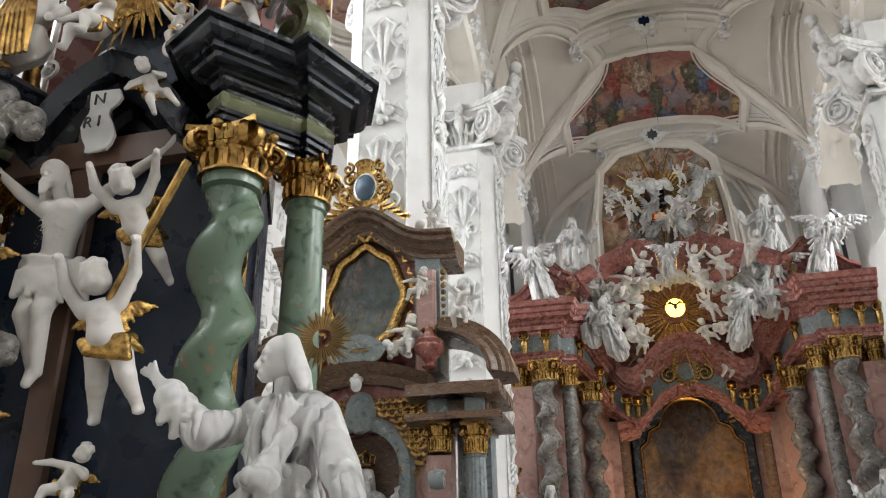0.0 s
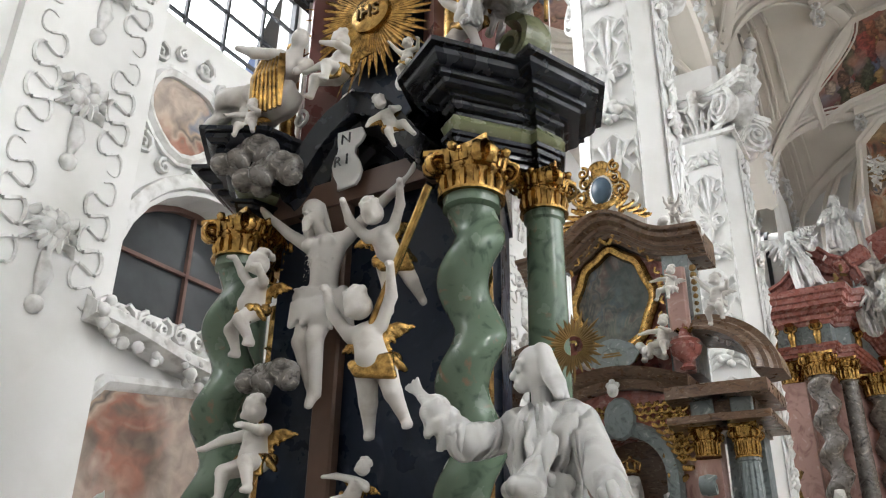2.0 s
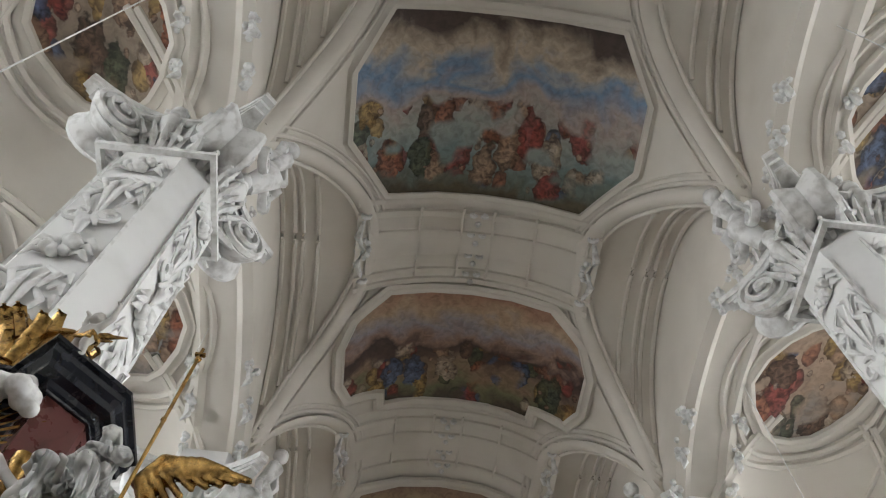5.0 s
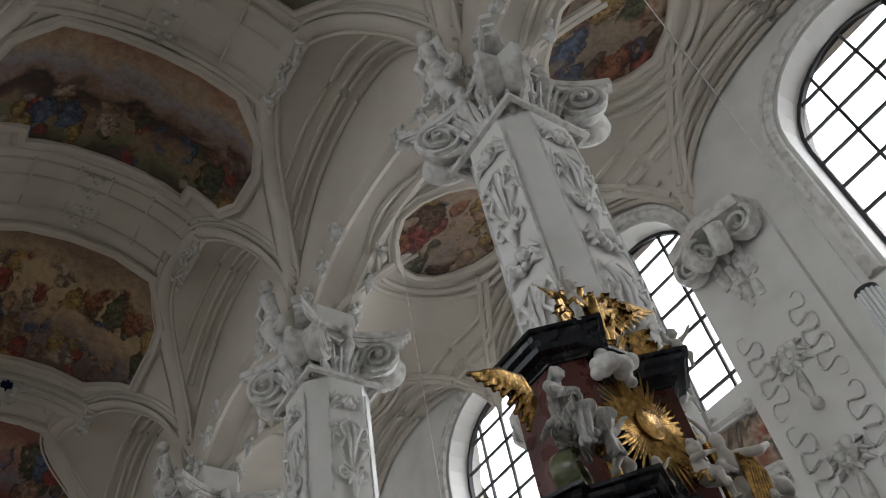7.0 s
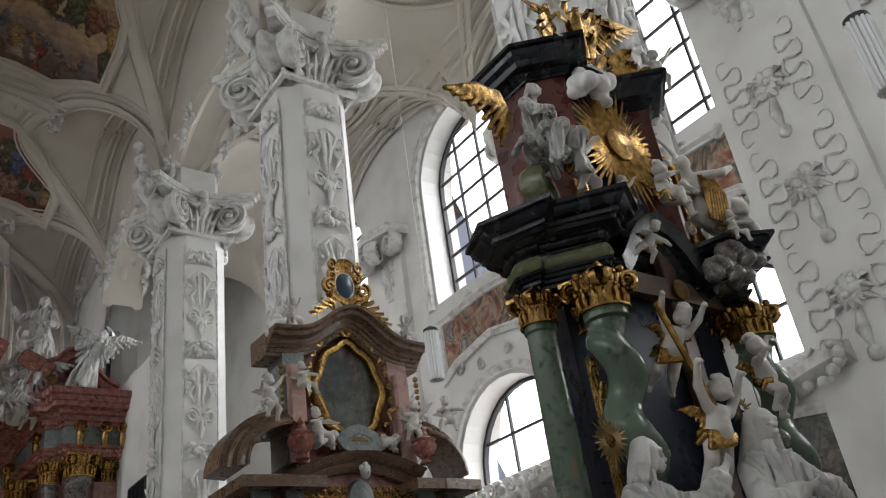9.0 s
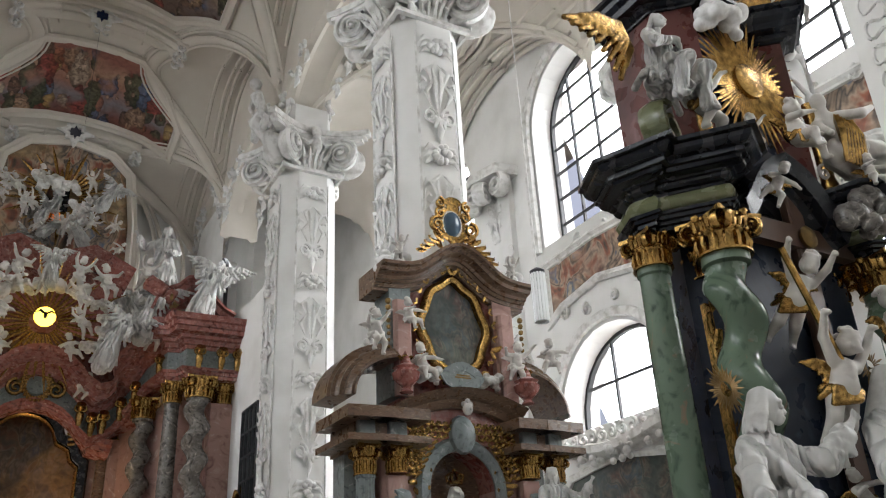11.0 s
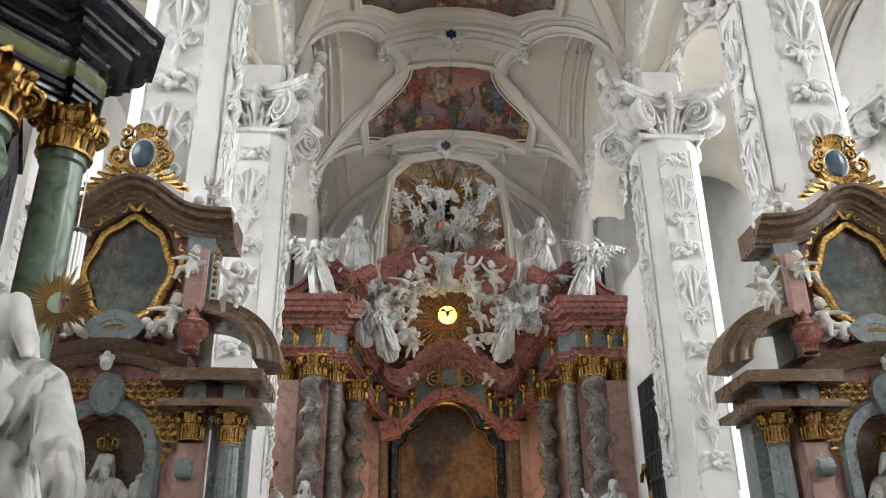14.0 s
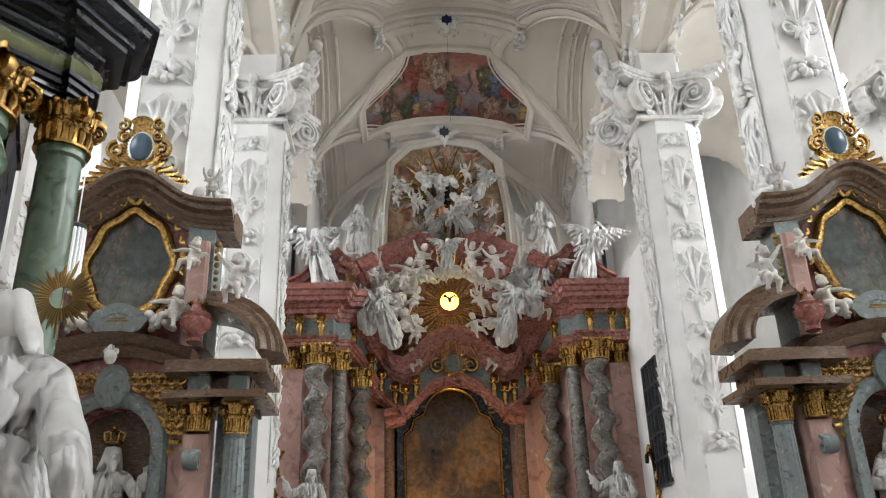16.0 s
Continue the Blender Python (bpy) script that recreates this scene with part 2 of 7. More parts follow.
AMBER = glowing("amber_lit_glass", (1.0, 0.62, 0.05), 5.0)
ORANGE = glowing("orange_lit_glass", (1.0, 0.28, 0.03), 0.5)
PANE, _n, _l, _b = material("clear_window_pane", 0.05)
_b.inputs["Transmission Weight"].default_value, _b.inputs["IOR"].default_value = 1.0, 1.02
CRYSTAL, _n, _l, _b = material("lamp_crystal", 0.15)
_b.inputs["Base Color"].default_value, _b.inputs["Transmission Weight"].default_value = (0.93, 0.94, 0.94, 1), 0.0


# ---- mesh tools ----
class Mesh:
    """Vertices and faces gathered from simple solids."""
    robe = 0

    def __init__(self):
        self.v, self.f, self.n = [], [], 0

    def add(self, v, f, m=None):
        v = np.asarray(v, float).reshape(-1, 3)
        if m is not None:
            m = np.array(m)
            v = v @ m[:3, :3].T + m[:3, 3]
        self.v.append(v)
        self.f += [tuple(i + self.n for i in q) for q in f]
        self.n += len(v)
        return self

    def join(self, other, m=None):
        return self.add(np.concatenate(other.v), other.f, m)

    def data(self, name, mat, sharp=40):
        me = bpy.data.meshes.new(name)
        me.from_pydata(np.concatenate(self.v).tolist(), [], self.f)
        me.shade_smooth()
        me.set_sharp_from_angle(angle=radians(sharp))
        me.materials.append(mat)
        return me

    def box(self, x0, y0, z0, x1, y1, z1, c=0.0):
        if c:
            prof = [(x0 + c, y0), (x1 - c, y0), (x1, y0 + c), (x1, y1 - c), (x1 - c, y1), (x0 + c, y1), (x0, y1 - c), (x0, y0 + c)]
        else:
            prof = [(x0, y0), (x1, y0), (x1, y1), (x0, y1)]
        return self.prism(prof, z0, z1)

    def prism(self, outline, z0, z1):
        k = len(outline)
        v = [(x, y, z0) for x, y in outline] + [(x, y, z1) for x, y in outline]
        f = [(i, (i + 1) % k, k + (i + 1) % k, k + i) for i in range(k)] + [tuple(range(k))[::-1], tuple(range(k, 2 * k))]
        return self.add(v, f)

    def lathe(self, prof, k=20, centre=(0, 0, 0), flute=0.0, flutes=0, twist=None):
        """prof: (radius, z). twist: (turns per metre, offset) winds the axis into a helix."""
        v, f = [], []
        for r, z in prof:
            ox = oy = 0
            if twist:
                a = 2 * math.pi * twist[0] * z
                e = twist[1] * twist[2](z) if len(twist) > 2 else twist[1]
                ox, oy = e * math.cos(a), e * math.sin(a)
            for i in range(k):
                a = 2 * math.pi * i / k
                q = r * (1 + flute * math.cos(flutes * a)) if flutes else r
                v.append((centre[0] + ox + q * math.cos(a), centre[1] + oy + q * math.sin(a), centre[2] + z))
        m = len(prof)
        for j in range(m - 1):
            for i in range(k):
                f.append((j * k + i, j * k + (i + 1) % k, (j + 1) * k + (i + 1) % k, (j + 1) * k + i))
        f += [tuple(range(k))[::-1], tuple(range((m - 1) * k, m * k))]
        return self.add(v, f)

    def ball(self, c, r, k=8, squash=(1, 1, 1)):
        v, f = [], []
        rings = max(4, k // 2 + 1)
        for j in range(rings + 1):
            t = math.pi * j / rings
            for i in range(k):
                a = 2 * math.pi * i / k
                v.append((c[0] + r * squash[0] * math.sin(t) * math.cos(a), c[1] + r * squash[1] * math.sin(t) * math.sin(a), c[2] + r * squash[2] * math.cos(t)))
        for j in range(rings):
            for i in range(k):
                f.append((j * k + i, (j + 1) * k + i, (j + 1) * k + (i + 1) % k, j * k + (i + 1) % k))
        return self.add(v, f)

    def tube(self, pts, radii, k=6, flat=1.0, up=(0, 1, 0)):
        pts = [Vector(p) for p in pts]
        if not hasattr(radii, "__len__"):
            radii = [radii] * len(pts)
        v, f = [], []
        for i, p in enumerate(pts):
            t = (pts[min(i + 1, len(pts) - 1)] - pts[max(i - 1, 0)]).normalized()
            u = Vector(up)
            s = t.cross(u)
            if s.length < 1e-3:
                s = t.orthogonal()
            s.normalize()
            w = s.cross(t)
            for j in range(k):
                a = 2 * math.pi * j / k
                v.append(p + s * (radii[i] * math.cos(a)) + w * (radii[i] * flat * math.sin(a)))
        m = len(pts)
        for i in range(m - 1):
            for j in range(k):
                f.append((i * k + j, i * k + (j + 1) % k, (i + 1) * k + (j + 1) % k, (i + 1) * k + j))
        f += [tuple(range(k))[::-1], tuple(range((m - 1) * k, m * k))]
        return self.add(v, f)

    def sweep(self, path, normal, prof, closed=False):
        """prof: closed outline of (a, b), a to the path's right (path x normal), b along normal."""
        P, n = [Vector(p) for p in path], Vector(normal).normalized()
        m, k, v, f = len(P), len(prof), [], []
        for i, p in enumerate(P):
            d0 = (p - P[i - 1]).normalized() if i or closed else None
            d1 = (P[(i + 1) % m] - p).normalized() if i < m - 1 or closed else None
            s0 = d0.cross(n).normalized() if d0 else d1.cross(n).normalized()
            s1 = d1.cross(n).normalized() if d1 else s0
            s = (s0 + s1)
            s = s / max(0.35, s.length_squared / 2) if s.length > 1e-6 else s0
            v += [p + s * a + n * b for a, b in prof]
        for i in range(m if closed else m - 1):
            for j in range(k):
                q = (i + 1) % m
                f.append((i * k + j, i * k + (j + 1) % k, q * k + (j + 1) % k, q * k + j))
        if not closed:
            f += [tuple(range(k))[::-1], tuple(range((m - 1) * k, m * k))]
        return self.add(v, f)


def leaf(me, base, out, up, size, mat=None):
    base, out, up = Vector(base), Vector(out).normalized(), Vector(up).normalized()
    pts = [base, base + up * size * 0.6 + out * size * 0.1, base + up * size * 0.95 + out * size * 0.3, base + up * size * 0.85 + out * size * 0.48]
    me.tube(pts, [size * 0.2, size * 0.24, size * 0.16, size * 0.06], 6, 0.3, up=out)


def scroll(me, c, d, r, turns=1.6, thick=0.04, side=(0, 0, 0), k=22, deep=1.4, start=0.5):
    """A volute in the plane of d and z, centred at c."""
    c, d = Vector(c), Vector(d).normalized()
    pts = []
    for i in range(k):
        t = i / (k - 1)
        a = math.pi * start - turns * 2 * math.pi * t
        q = r * (1 - 0.85 * t)
        pts.append(c + d * (q * math.cos(a)) + Vector((0, 0, q * math.sin(a))))
    me.tube(pts, [thick * (1 - 0.4 * i / k) for i in range(k)], 6, deep, up=d.cross(Vector((0, 0, 1))))


def part(name, me, mat, parent=None, label="", m=None, sharp=40):
    data = me.data(name, mat, sharp) if isinstance(me, Mesh) else me
    ob = new(name, data)
    ob.parent = parent
    if m is not None:
        ob.matrix_basis = m
    return tagged(ob, label)


def thing(name, label, category, group="", kind="", m=None):
    ob = new(name)
    ob.empty_display_size = 0.1
    if m is not None:
        ob.matrix_basis = m
    return tagged(ob, label, category, group, kind)


def lone(name, me, mat, label, category, group="", kind="", m=None, sharp=40):
    return tagged(part(name, me, mat, None, "", m, sharp), label, category, group, kind)


def arc(cx, cz, r, a0, a1, k, rz=None):
    rz = rz or r
    return [(cx + r * math.cos(radians(a0 + (a1 - a0) * i / k)), cz + rz * math.sin(radians(a0 + (a1 - a0) * i / k))) for i in range(k + 1)]


CORNICE = [(0, 0), (0.05, 0), (0.05, 0.06), (0.09, 0.09), (0.1, 0.15), (0.17, 0.2), (0.28, 0.23), (0.28, 0.3), (0.33, 0.32), (0.36, 0.4), (0.0, 0.4)]


def prof_scaled(p, a, b):
    return [(x * a, y * b) for x, y in p]

# ---- the plan ----
CX = 1.3                                 # middle of the nave
PX = {"L": -3.2, "R": 5.8}
ROWS_Y = [4.4, 10.4, 16.0]
LW, RW = -7.5, 10.0                      # aisle walls
CAP_Z = 11.25
WEST, EAST = -9.0, 24.2
TOP = 18.6                               # top of the outer walls

# vault: a barrel over the nave, cut by side cells from pillar to pillar; lower cross vaults over the aisles
BOUNDS = [-7.6, -1.6, 4.5, 10.5, 16.1, 20.9, 24.2]
# between each two pillars: middle of the cell, height of the crown, reach of the cell from the nave's middle line
CELLS = [(-4.6, 17.0, 2.3), (1.0, 17.0, 2.3), (7.3, 17.0, 2.25), (12.8, 17.4, 2.4), (18.75, 16.35, 1.95), (22.12, 14.7, 1.6)]
SPRING, REACH = 12.0, 4.1


def crown(y):
    """Height of the nave's crown line."""
    p = [(WEST, 17.0)] + [(c[0], c[1]) for c in CELLS] + [(EAST + 0.2, 14.3)]
    return float(np.interp(y, [q[0] for q in p], [q[1] for q in p]))


def barrel(off, y):
    u = min(1.0, abs(off) / REACH)
    return SPRING + (crown(y) - SPRING) * math.sqrt(max(0.0, 1 - u ** 2.2))


def cell_at(y):
    for i, (a, b) in enumerate(zip(BOUNDS, BOUNDS[1:])):
        if a <= y <= b:
            m, c, r = CELLS[i]
            w = (y - m) / (m - a) if y < m else (y - m) / (b - m)
            return w, barrel(r, m) - SPRING
    return 1.0, 0.0


def nave_z(x, y):
    w, h = cell_at(y)
    return max(barrel(x - CX, y), SPRING + h * math.sqrt(max(0.0, 1 - abs(w) ** 2.4)))


def groin(i, w):
    """A point of the edge where cell i meets the barrel, w running from -1 to 1 along the nave: (offset, y)."""
    a, b, (m, c, r) = BOUNDS[i], BOUNDS[i + 1], CELLS[i]
    y = m + w * (m - a if w < 0 else b - m)
    q = (barrel(r, m) - SPRING) * math.sqrt(max(0.0, 1 - abs(w) ** 2.4)) / (crown(y) - SPRING)
    return REACH * max(0.0, 1 - min(1.0, q) ** 2) ** (1 / 2.2), y


def aisle_z(x, y, x0, x1):
    u = abs(2 * (x - x0) / (x1 - x0) - 1)
    zx = 11.7 + 2.3 * math.sqrt(max(0.0, 1 - min(1, u) ** 2.2))
    for a, b in zip(BOUNDS, BOUNDS[1:]):
        if a <= y <= b:
            w = abs(2 * (y - a) / (b - a) - 1)
            return max(zx, 11.7 + 2.2 * math.sqrt(max(0.0, 1 - w ** 2.4)))
    return zx


def height_sheet(fz, x0, x1, y0, y1, nx, ny, up=0.25):
    me = Mesh()
    v, f = [], []
    for j in range(ny + 1):
        for i in range(nx + 1):
            x, y = x0 + (x1 - x0) * i / nx, y0 + (y1 - y0) * j / ny
            v.append((x, y, fz(x, y)))
    k = nx + 1
    for j in range(ny):
        for i in range(nx):
            f.append((j * k + i, (j + 1) * k + i, (j + 1) * k + i + 1, j * k + i + 1))
    me.add(v, f)
    return me


lone("floor", Mesh().box(-16, -16, FLOOR - 0.3, 20, 28, FLOOR), STONE, "grey stone church floor", "floor", kind="structure")
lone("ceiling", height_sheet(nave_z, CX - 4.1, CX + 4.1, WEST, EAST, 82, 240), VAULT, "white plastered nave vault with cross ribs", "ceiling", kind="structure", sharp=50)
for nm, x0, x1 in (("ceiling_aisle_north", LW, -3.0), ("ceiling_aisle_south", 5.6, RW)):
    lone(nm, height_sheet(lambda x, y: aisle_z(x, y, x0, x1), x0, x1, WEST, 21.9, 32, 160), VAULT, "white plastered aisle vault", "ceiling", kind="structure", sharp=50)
roof = Mesh().box(-16, -16, TOP, 20, 28, TOP + 0.3)
lone("roof_slab", roof, STONE, "plain slab over the vaults", "roof", kind="structure")


# walls with arched openings
def arch_pts(y0, y1, z0, z1, k=14, rise=None):
    r = (y1 - y0) / 2
    rise = rise or r
    return [(y0, z0)] + [(y, z) for y, z in arc((y0 + y1) / 2, z1 - rise, r, 180, 0, k, rise)] + [(y1, z0)]


def wall_with_openings(x_in, x_out, y0, y1, z0, z1, holes):
    """A wall along y; holes are lists of (y, z) running up one side, over and down the other."""
    me = Mesh()
    ys = [y0]
    flip = x_out < x_in
    groups = {}
    for h in holes:
        groups.setdefault((h[0][0], h[-1][0]), []).append(h)
    cuts = sorted(groups)
    def quad(x, a, b, c, d):
        me.add([(x, *a), (x, *b), (x, *c), (x, *d)], [(0, 1, 2, 3)])
    at = y0
    for (a, b) in cuts + [(y1, y1)]:
        if a > at:
            for x in (x_in, x_out):
                quad(x, (at, z0), (a, z0), (a, z1), (at, z1))
        if b > a:
            hs = sorted(groups[(a, b)], key=lambda h: h[0][1])
            low = None
            for h in hs + [None]:
                k = len(hs[0])
                for x in (x_in, x_out):
                    for i in range(1, len(hs[0]) - 2):
                        yl, yr = hs[0][i][0], hs[0][i + 1][0]
                        bl, br = (z0, z0) if low is None else (low[i][1], low[i + 1][1])
                        tl, tr = (z1, z1) if h is None else (h[0][1], h[0][1])
                        quad(x, (yl, bl), (yr, br), (yr, tr), (yl, tl))
                low = h
                if h is not None:
                    for i in range(len(h)):
                        p, q = h[i], h[(i + 1) % len(h)]
                        me.add([(x_in, *p), (x_in, *q), (x_out, *q), (x_out, *p)], [(0, 1, 2, 3)])
        at = b
    return me


UP, LOW = (8.8, 13.15), (4.8, 6.6)
BAYS_S = [(-7.2, -4.2), (-0.6, 2.5), (4.9, 7.8), (9.6, 12.65), (15.3, 18.3)]
BAYS_N = [(-7.2, -4.2), (-0.9, 2.1), (5.2, 8.1), (10.2, 13.2), (15.3, 18.3)]
for side, xi, xo, bays in (("north", LW, LW - 0.9, BAYS_N), ("south", RW, RW + 0.9, BAYS_S)):
    holes = []
    for a, b in bays:
        holes.append(arch_pts(a, b, *UP))
        if side == "south" or a > 3:
            holes.append(arch_pts(a + 0.0, b - 0.0, *LOW))
    lone("wall_" + side, wall_with_openings(xi, xo, WEST, EAST, FLOOR, TOP, holes), WALL, "white plastered church wall with arched windows", "wall", kind="structure", sharp=30)
lone("wall_west", Mesh().box(LW - 0.9, WEST - 0.6, FLOOR, RW + 0.9, WEST, TOP), WALL, "white plastered end wall of the nave", "wall", kind="structure")
lone("wall_east", Mesh().box(LW - 0.9, EAST, FLOOR, RW + 0.9, EAST + 0.6, TOP), WALL, "white plastered wall behind the high altar", "wall", kind="structure")


def window(name, x, y0, y1, z0, z1, side, mat_bar, label, cols, rows, light=1.0, pane=PANE):
    """An arched window in a wall along y: surround, bars, one pane, and the sky's light behind it."""
    sgn = -1 if side == "north" else 1
    w = thing(name, label, "window", kind="structure")
    xg = x + sgn * 0.55
    out = arch_pts(y0, y1, z0, z1)
    pts = [(xg, p, q) for p, q in out]
    part("window_frame", Mesh().sweep(pts, (1, 0, 0), [(-0.07, -0.05), (0.07, -0.05), (0.07, 0.05), (-0.07, 0.05)], True), mat_bar, w)
    yc, r = (y0 + y1) / 2, (y1 - y0) / 2
    zs = z1 - r
    top = lambda y: zs + math.sqrt(max(0.0, r * r - (y - yc) ** 2))
    for i in range(1, cols):
        y = y0 + (y1 - y0) * i / cols
        part("glazing_bar", Mesh().box(xg - 0.03, y - 0.025, z0, xg + 0.03, y + 0.025, top(y)), mat_bar, w)
    for j in range(1, rows):
        z = z0 + (z1 - z0) * j / rows
        d = r if z < zs else math.sqrt(max(0.0, r * r - (z - zs) ** 2))
        part("glazing_bar", Mesh().box(xg - 0.025, yc - d, z - 0.025, xg + 0.025, yc + d, z + 0.025), mat_bar, w)
    me = Mesh()
    me.add([(xg + sgn * 0.04, p, q) for p, q in out], [tuple(range(len(out)))])
    p = part("pane", me, pane, w)
    p.visible_shadow = False
    if light:
        la = bpy.data.lights.new("window_light", "AREA")
        la.shape, la.size, la.size_y = "RECTANGLE", (z1 - z0) * S * 1.25, (y1 - y0) * S * 1.1
        la.energy = SKY_POWER * light * (y1 - y0) * (z1 - z0) * S * S
        la.color = (0.93, 0.97, 1.0)
        ob = new("window_light", la)
        la.spread = radians(140)
        ob.matrix_basis = Matrix.Translation((x + sgn * (0.66 + 0.2 * (z1 - z0)), yc, (z0 + z1) / 2)) @ pose(0, 0, 0, 0, (90 - 26) * sgn, 0)
        ob.scale = (1 / S, 1 / S, 1 / S)
    return w


for side, x, bays in (("north", LW, BAYS_N), ("south", RW, BAYS_S)):
    for i, (a, b) in enumerate(bays):
        window("window_%s_%d" % (side, i), x, a, b, *UP, side, IRON, "tall arched window with iron glazing bars", 4, 7)
        if side == "south":
            window("window_low_%s_%d" % (side, i), x, a, b, *LOW, side, IRON, "low arched window with clear panes", 3, 2)
        elif a > 3:
            window("window_low_%s_%d" % (side, i), x, a, b, *LOW, side, FRAME_WOOD, "low arched window with dark leaded panes", 2, 2, 0, DARK_GLASS)


# pillars
def ltube(me, base, out, size):
    up = Vector((0, 0, 1))
    me.tube([base, base + up * size * 0.6 + out * size * 0.1, base + up * size * 0.95 + out * size * 0.3, base + up * size * 0.82 + out * size * 0.45], [size * 0.2, size * 0.24, size * 0.16, size * 0.05], 6, 0.35, up=out)


def strip_mesh(seed, z0=3.6, z1=10.75):
    """Stucco in relief on a face: clusters of fruit, hanging leaves, scrolls and shells, at x = 0, standing out to -y."""
    r = random.Random(seed)
    me = Mesh()
    z = z1
    k = 0
    while z > z0 + 0.3:
        kind = k % 3
        if kind == 0:
            for i in range(13):
                a = r.uniform(0, 6.28)
                q = 0.14 * math.sqrt(r.random())
                me.ball((q * math.cos(a), -0.06, z - 0.25 + q * math.sin(a)), r.uniform(0.05, 0.08), 8)
            for s in (-1, 1):
                for j in range(3):
                    me.tube([(s * 0.1, -0.02, z - 0.1 - 0.12 * j), (s * 0.22, -0.07, z - 0.12 - 0.12 * j), (s * 0.31, -0.03, z - 0.22 - 0.12 * j)], [0.025, 0.05, 0.01], 6, 0.5)
            z -= 0.6
        elif kind == 1:
            for s in (-1, 1):
                pts = [(s * 0.03, -0.03, z), (s * 0.2, -0.06, z - 0.18), (s * 0.1, -0.05, z - 0.42), (s * 0.24, -0.06, z - 0.62), (s * 0.12, -0.03, z - 0.85)]
                me.tube(pts, [0.02, 0.042, 0.03, 0.045, 0.01], 6, 0.6)
                me.tube([(s * 0.08, -0.02, z - 0.1), (s * 0.06, -0.08, z - 0.45), (s * 0.02, -0.02, z - 0.9)], [0.02, 0.05, 0.01], 6, 0.5)
                for j in range(3):
                    me.tube([(s * 0.2, -0.03, z - 0.2 - 0.2 * j), (s * 0.3, -0.06, z - 0.16 - 0.2 * j), (s * 0.33, -0.03, z - 0.28 - 0.2 * j)], [0.03, 0.05, 0.01], 5, 0.5)
            z -= 0.85
        else:
            for s in (-1, 1):
                pts = []
                for i in range(18):
                    t = i / 17
                    a = math.pi / 2 + s * 3.4 * math.pi * t * 0.9
                    q = 0.15 * (1 - 0.75 * t)
                    pts.append((s * 0.17 + q * math.cos(a), -0.05, z - 0.22 + q * math.sin(a)))
                me.tube(pts, 0.028, 5)
            for j in range(5):
                a = radians(210 + 30 * j)
                me.tube([(0, -0.03, z - 0.2), (0.12 * math.cos(a), -0.09, z - 0.2 + 0.14 * math.sin(a)), (0.2 * math.cos(a), -0.04, z - 0.2 + 0.26 * math.sin(a))], [0.02, 0.05, 0.02], 5, 0.5)
            me.tube([(0, -0.03, z - 0.3), (0, -0.08, z - 0.5), (0, -0.02, z - 0.7)], [0.03, 0.06, 0.01], 6)
            z -= 0.68
        k += 1
    for s in (-1, 1):
        me.tube([(s * 0.36, -0.005, z0), (s * 0.36, -0.005, z1)], 0.022, 4)
    return me.data("stucco_strip", STUCCO, 60)


STRIPS = [strip_mesh(1), strip_mesh(2)]


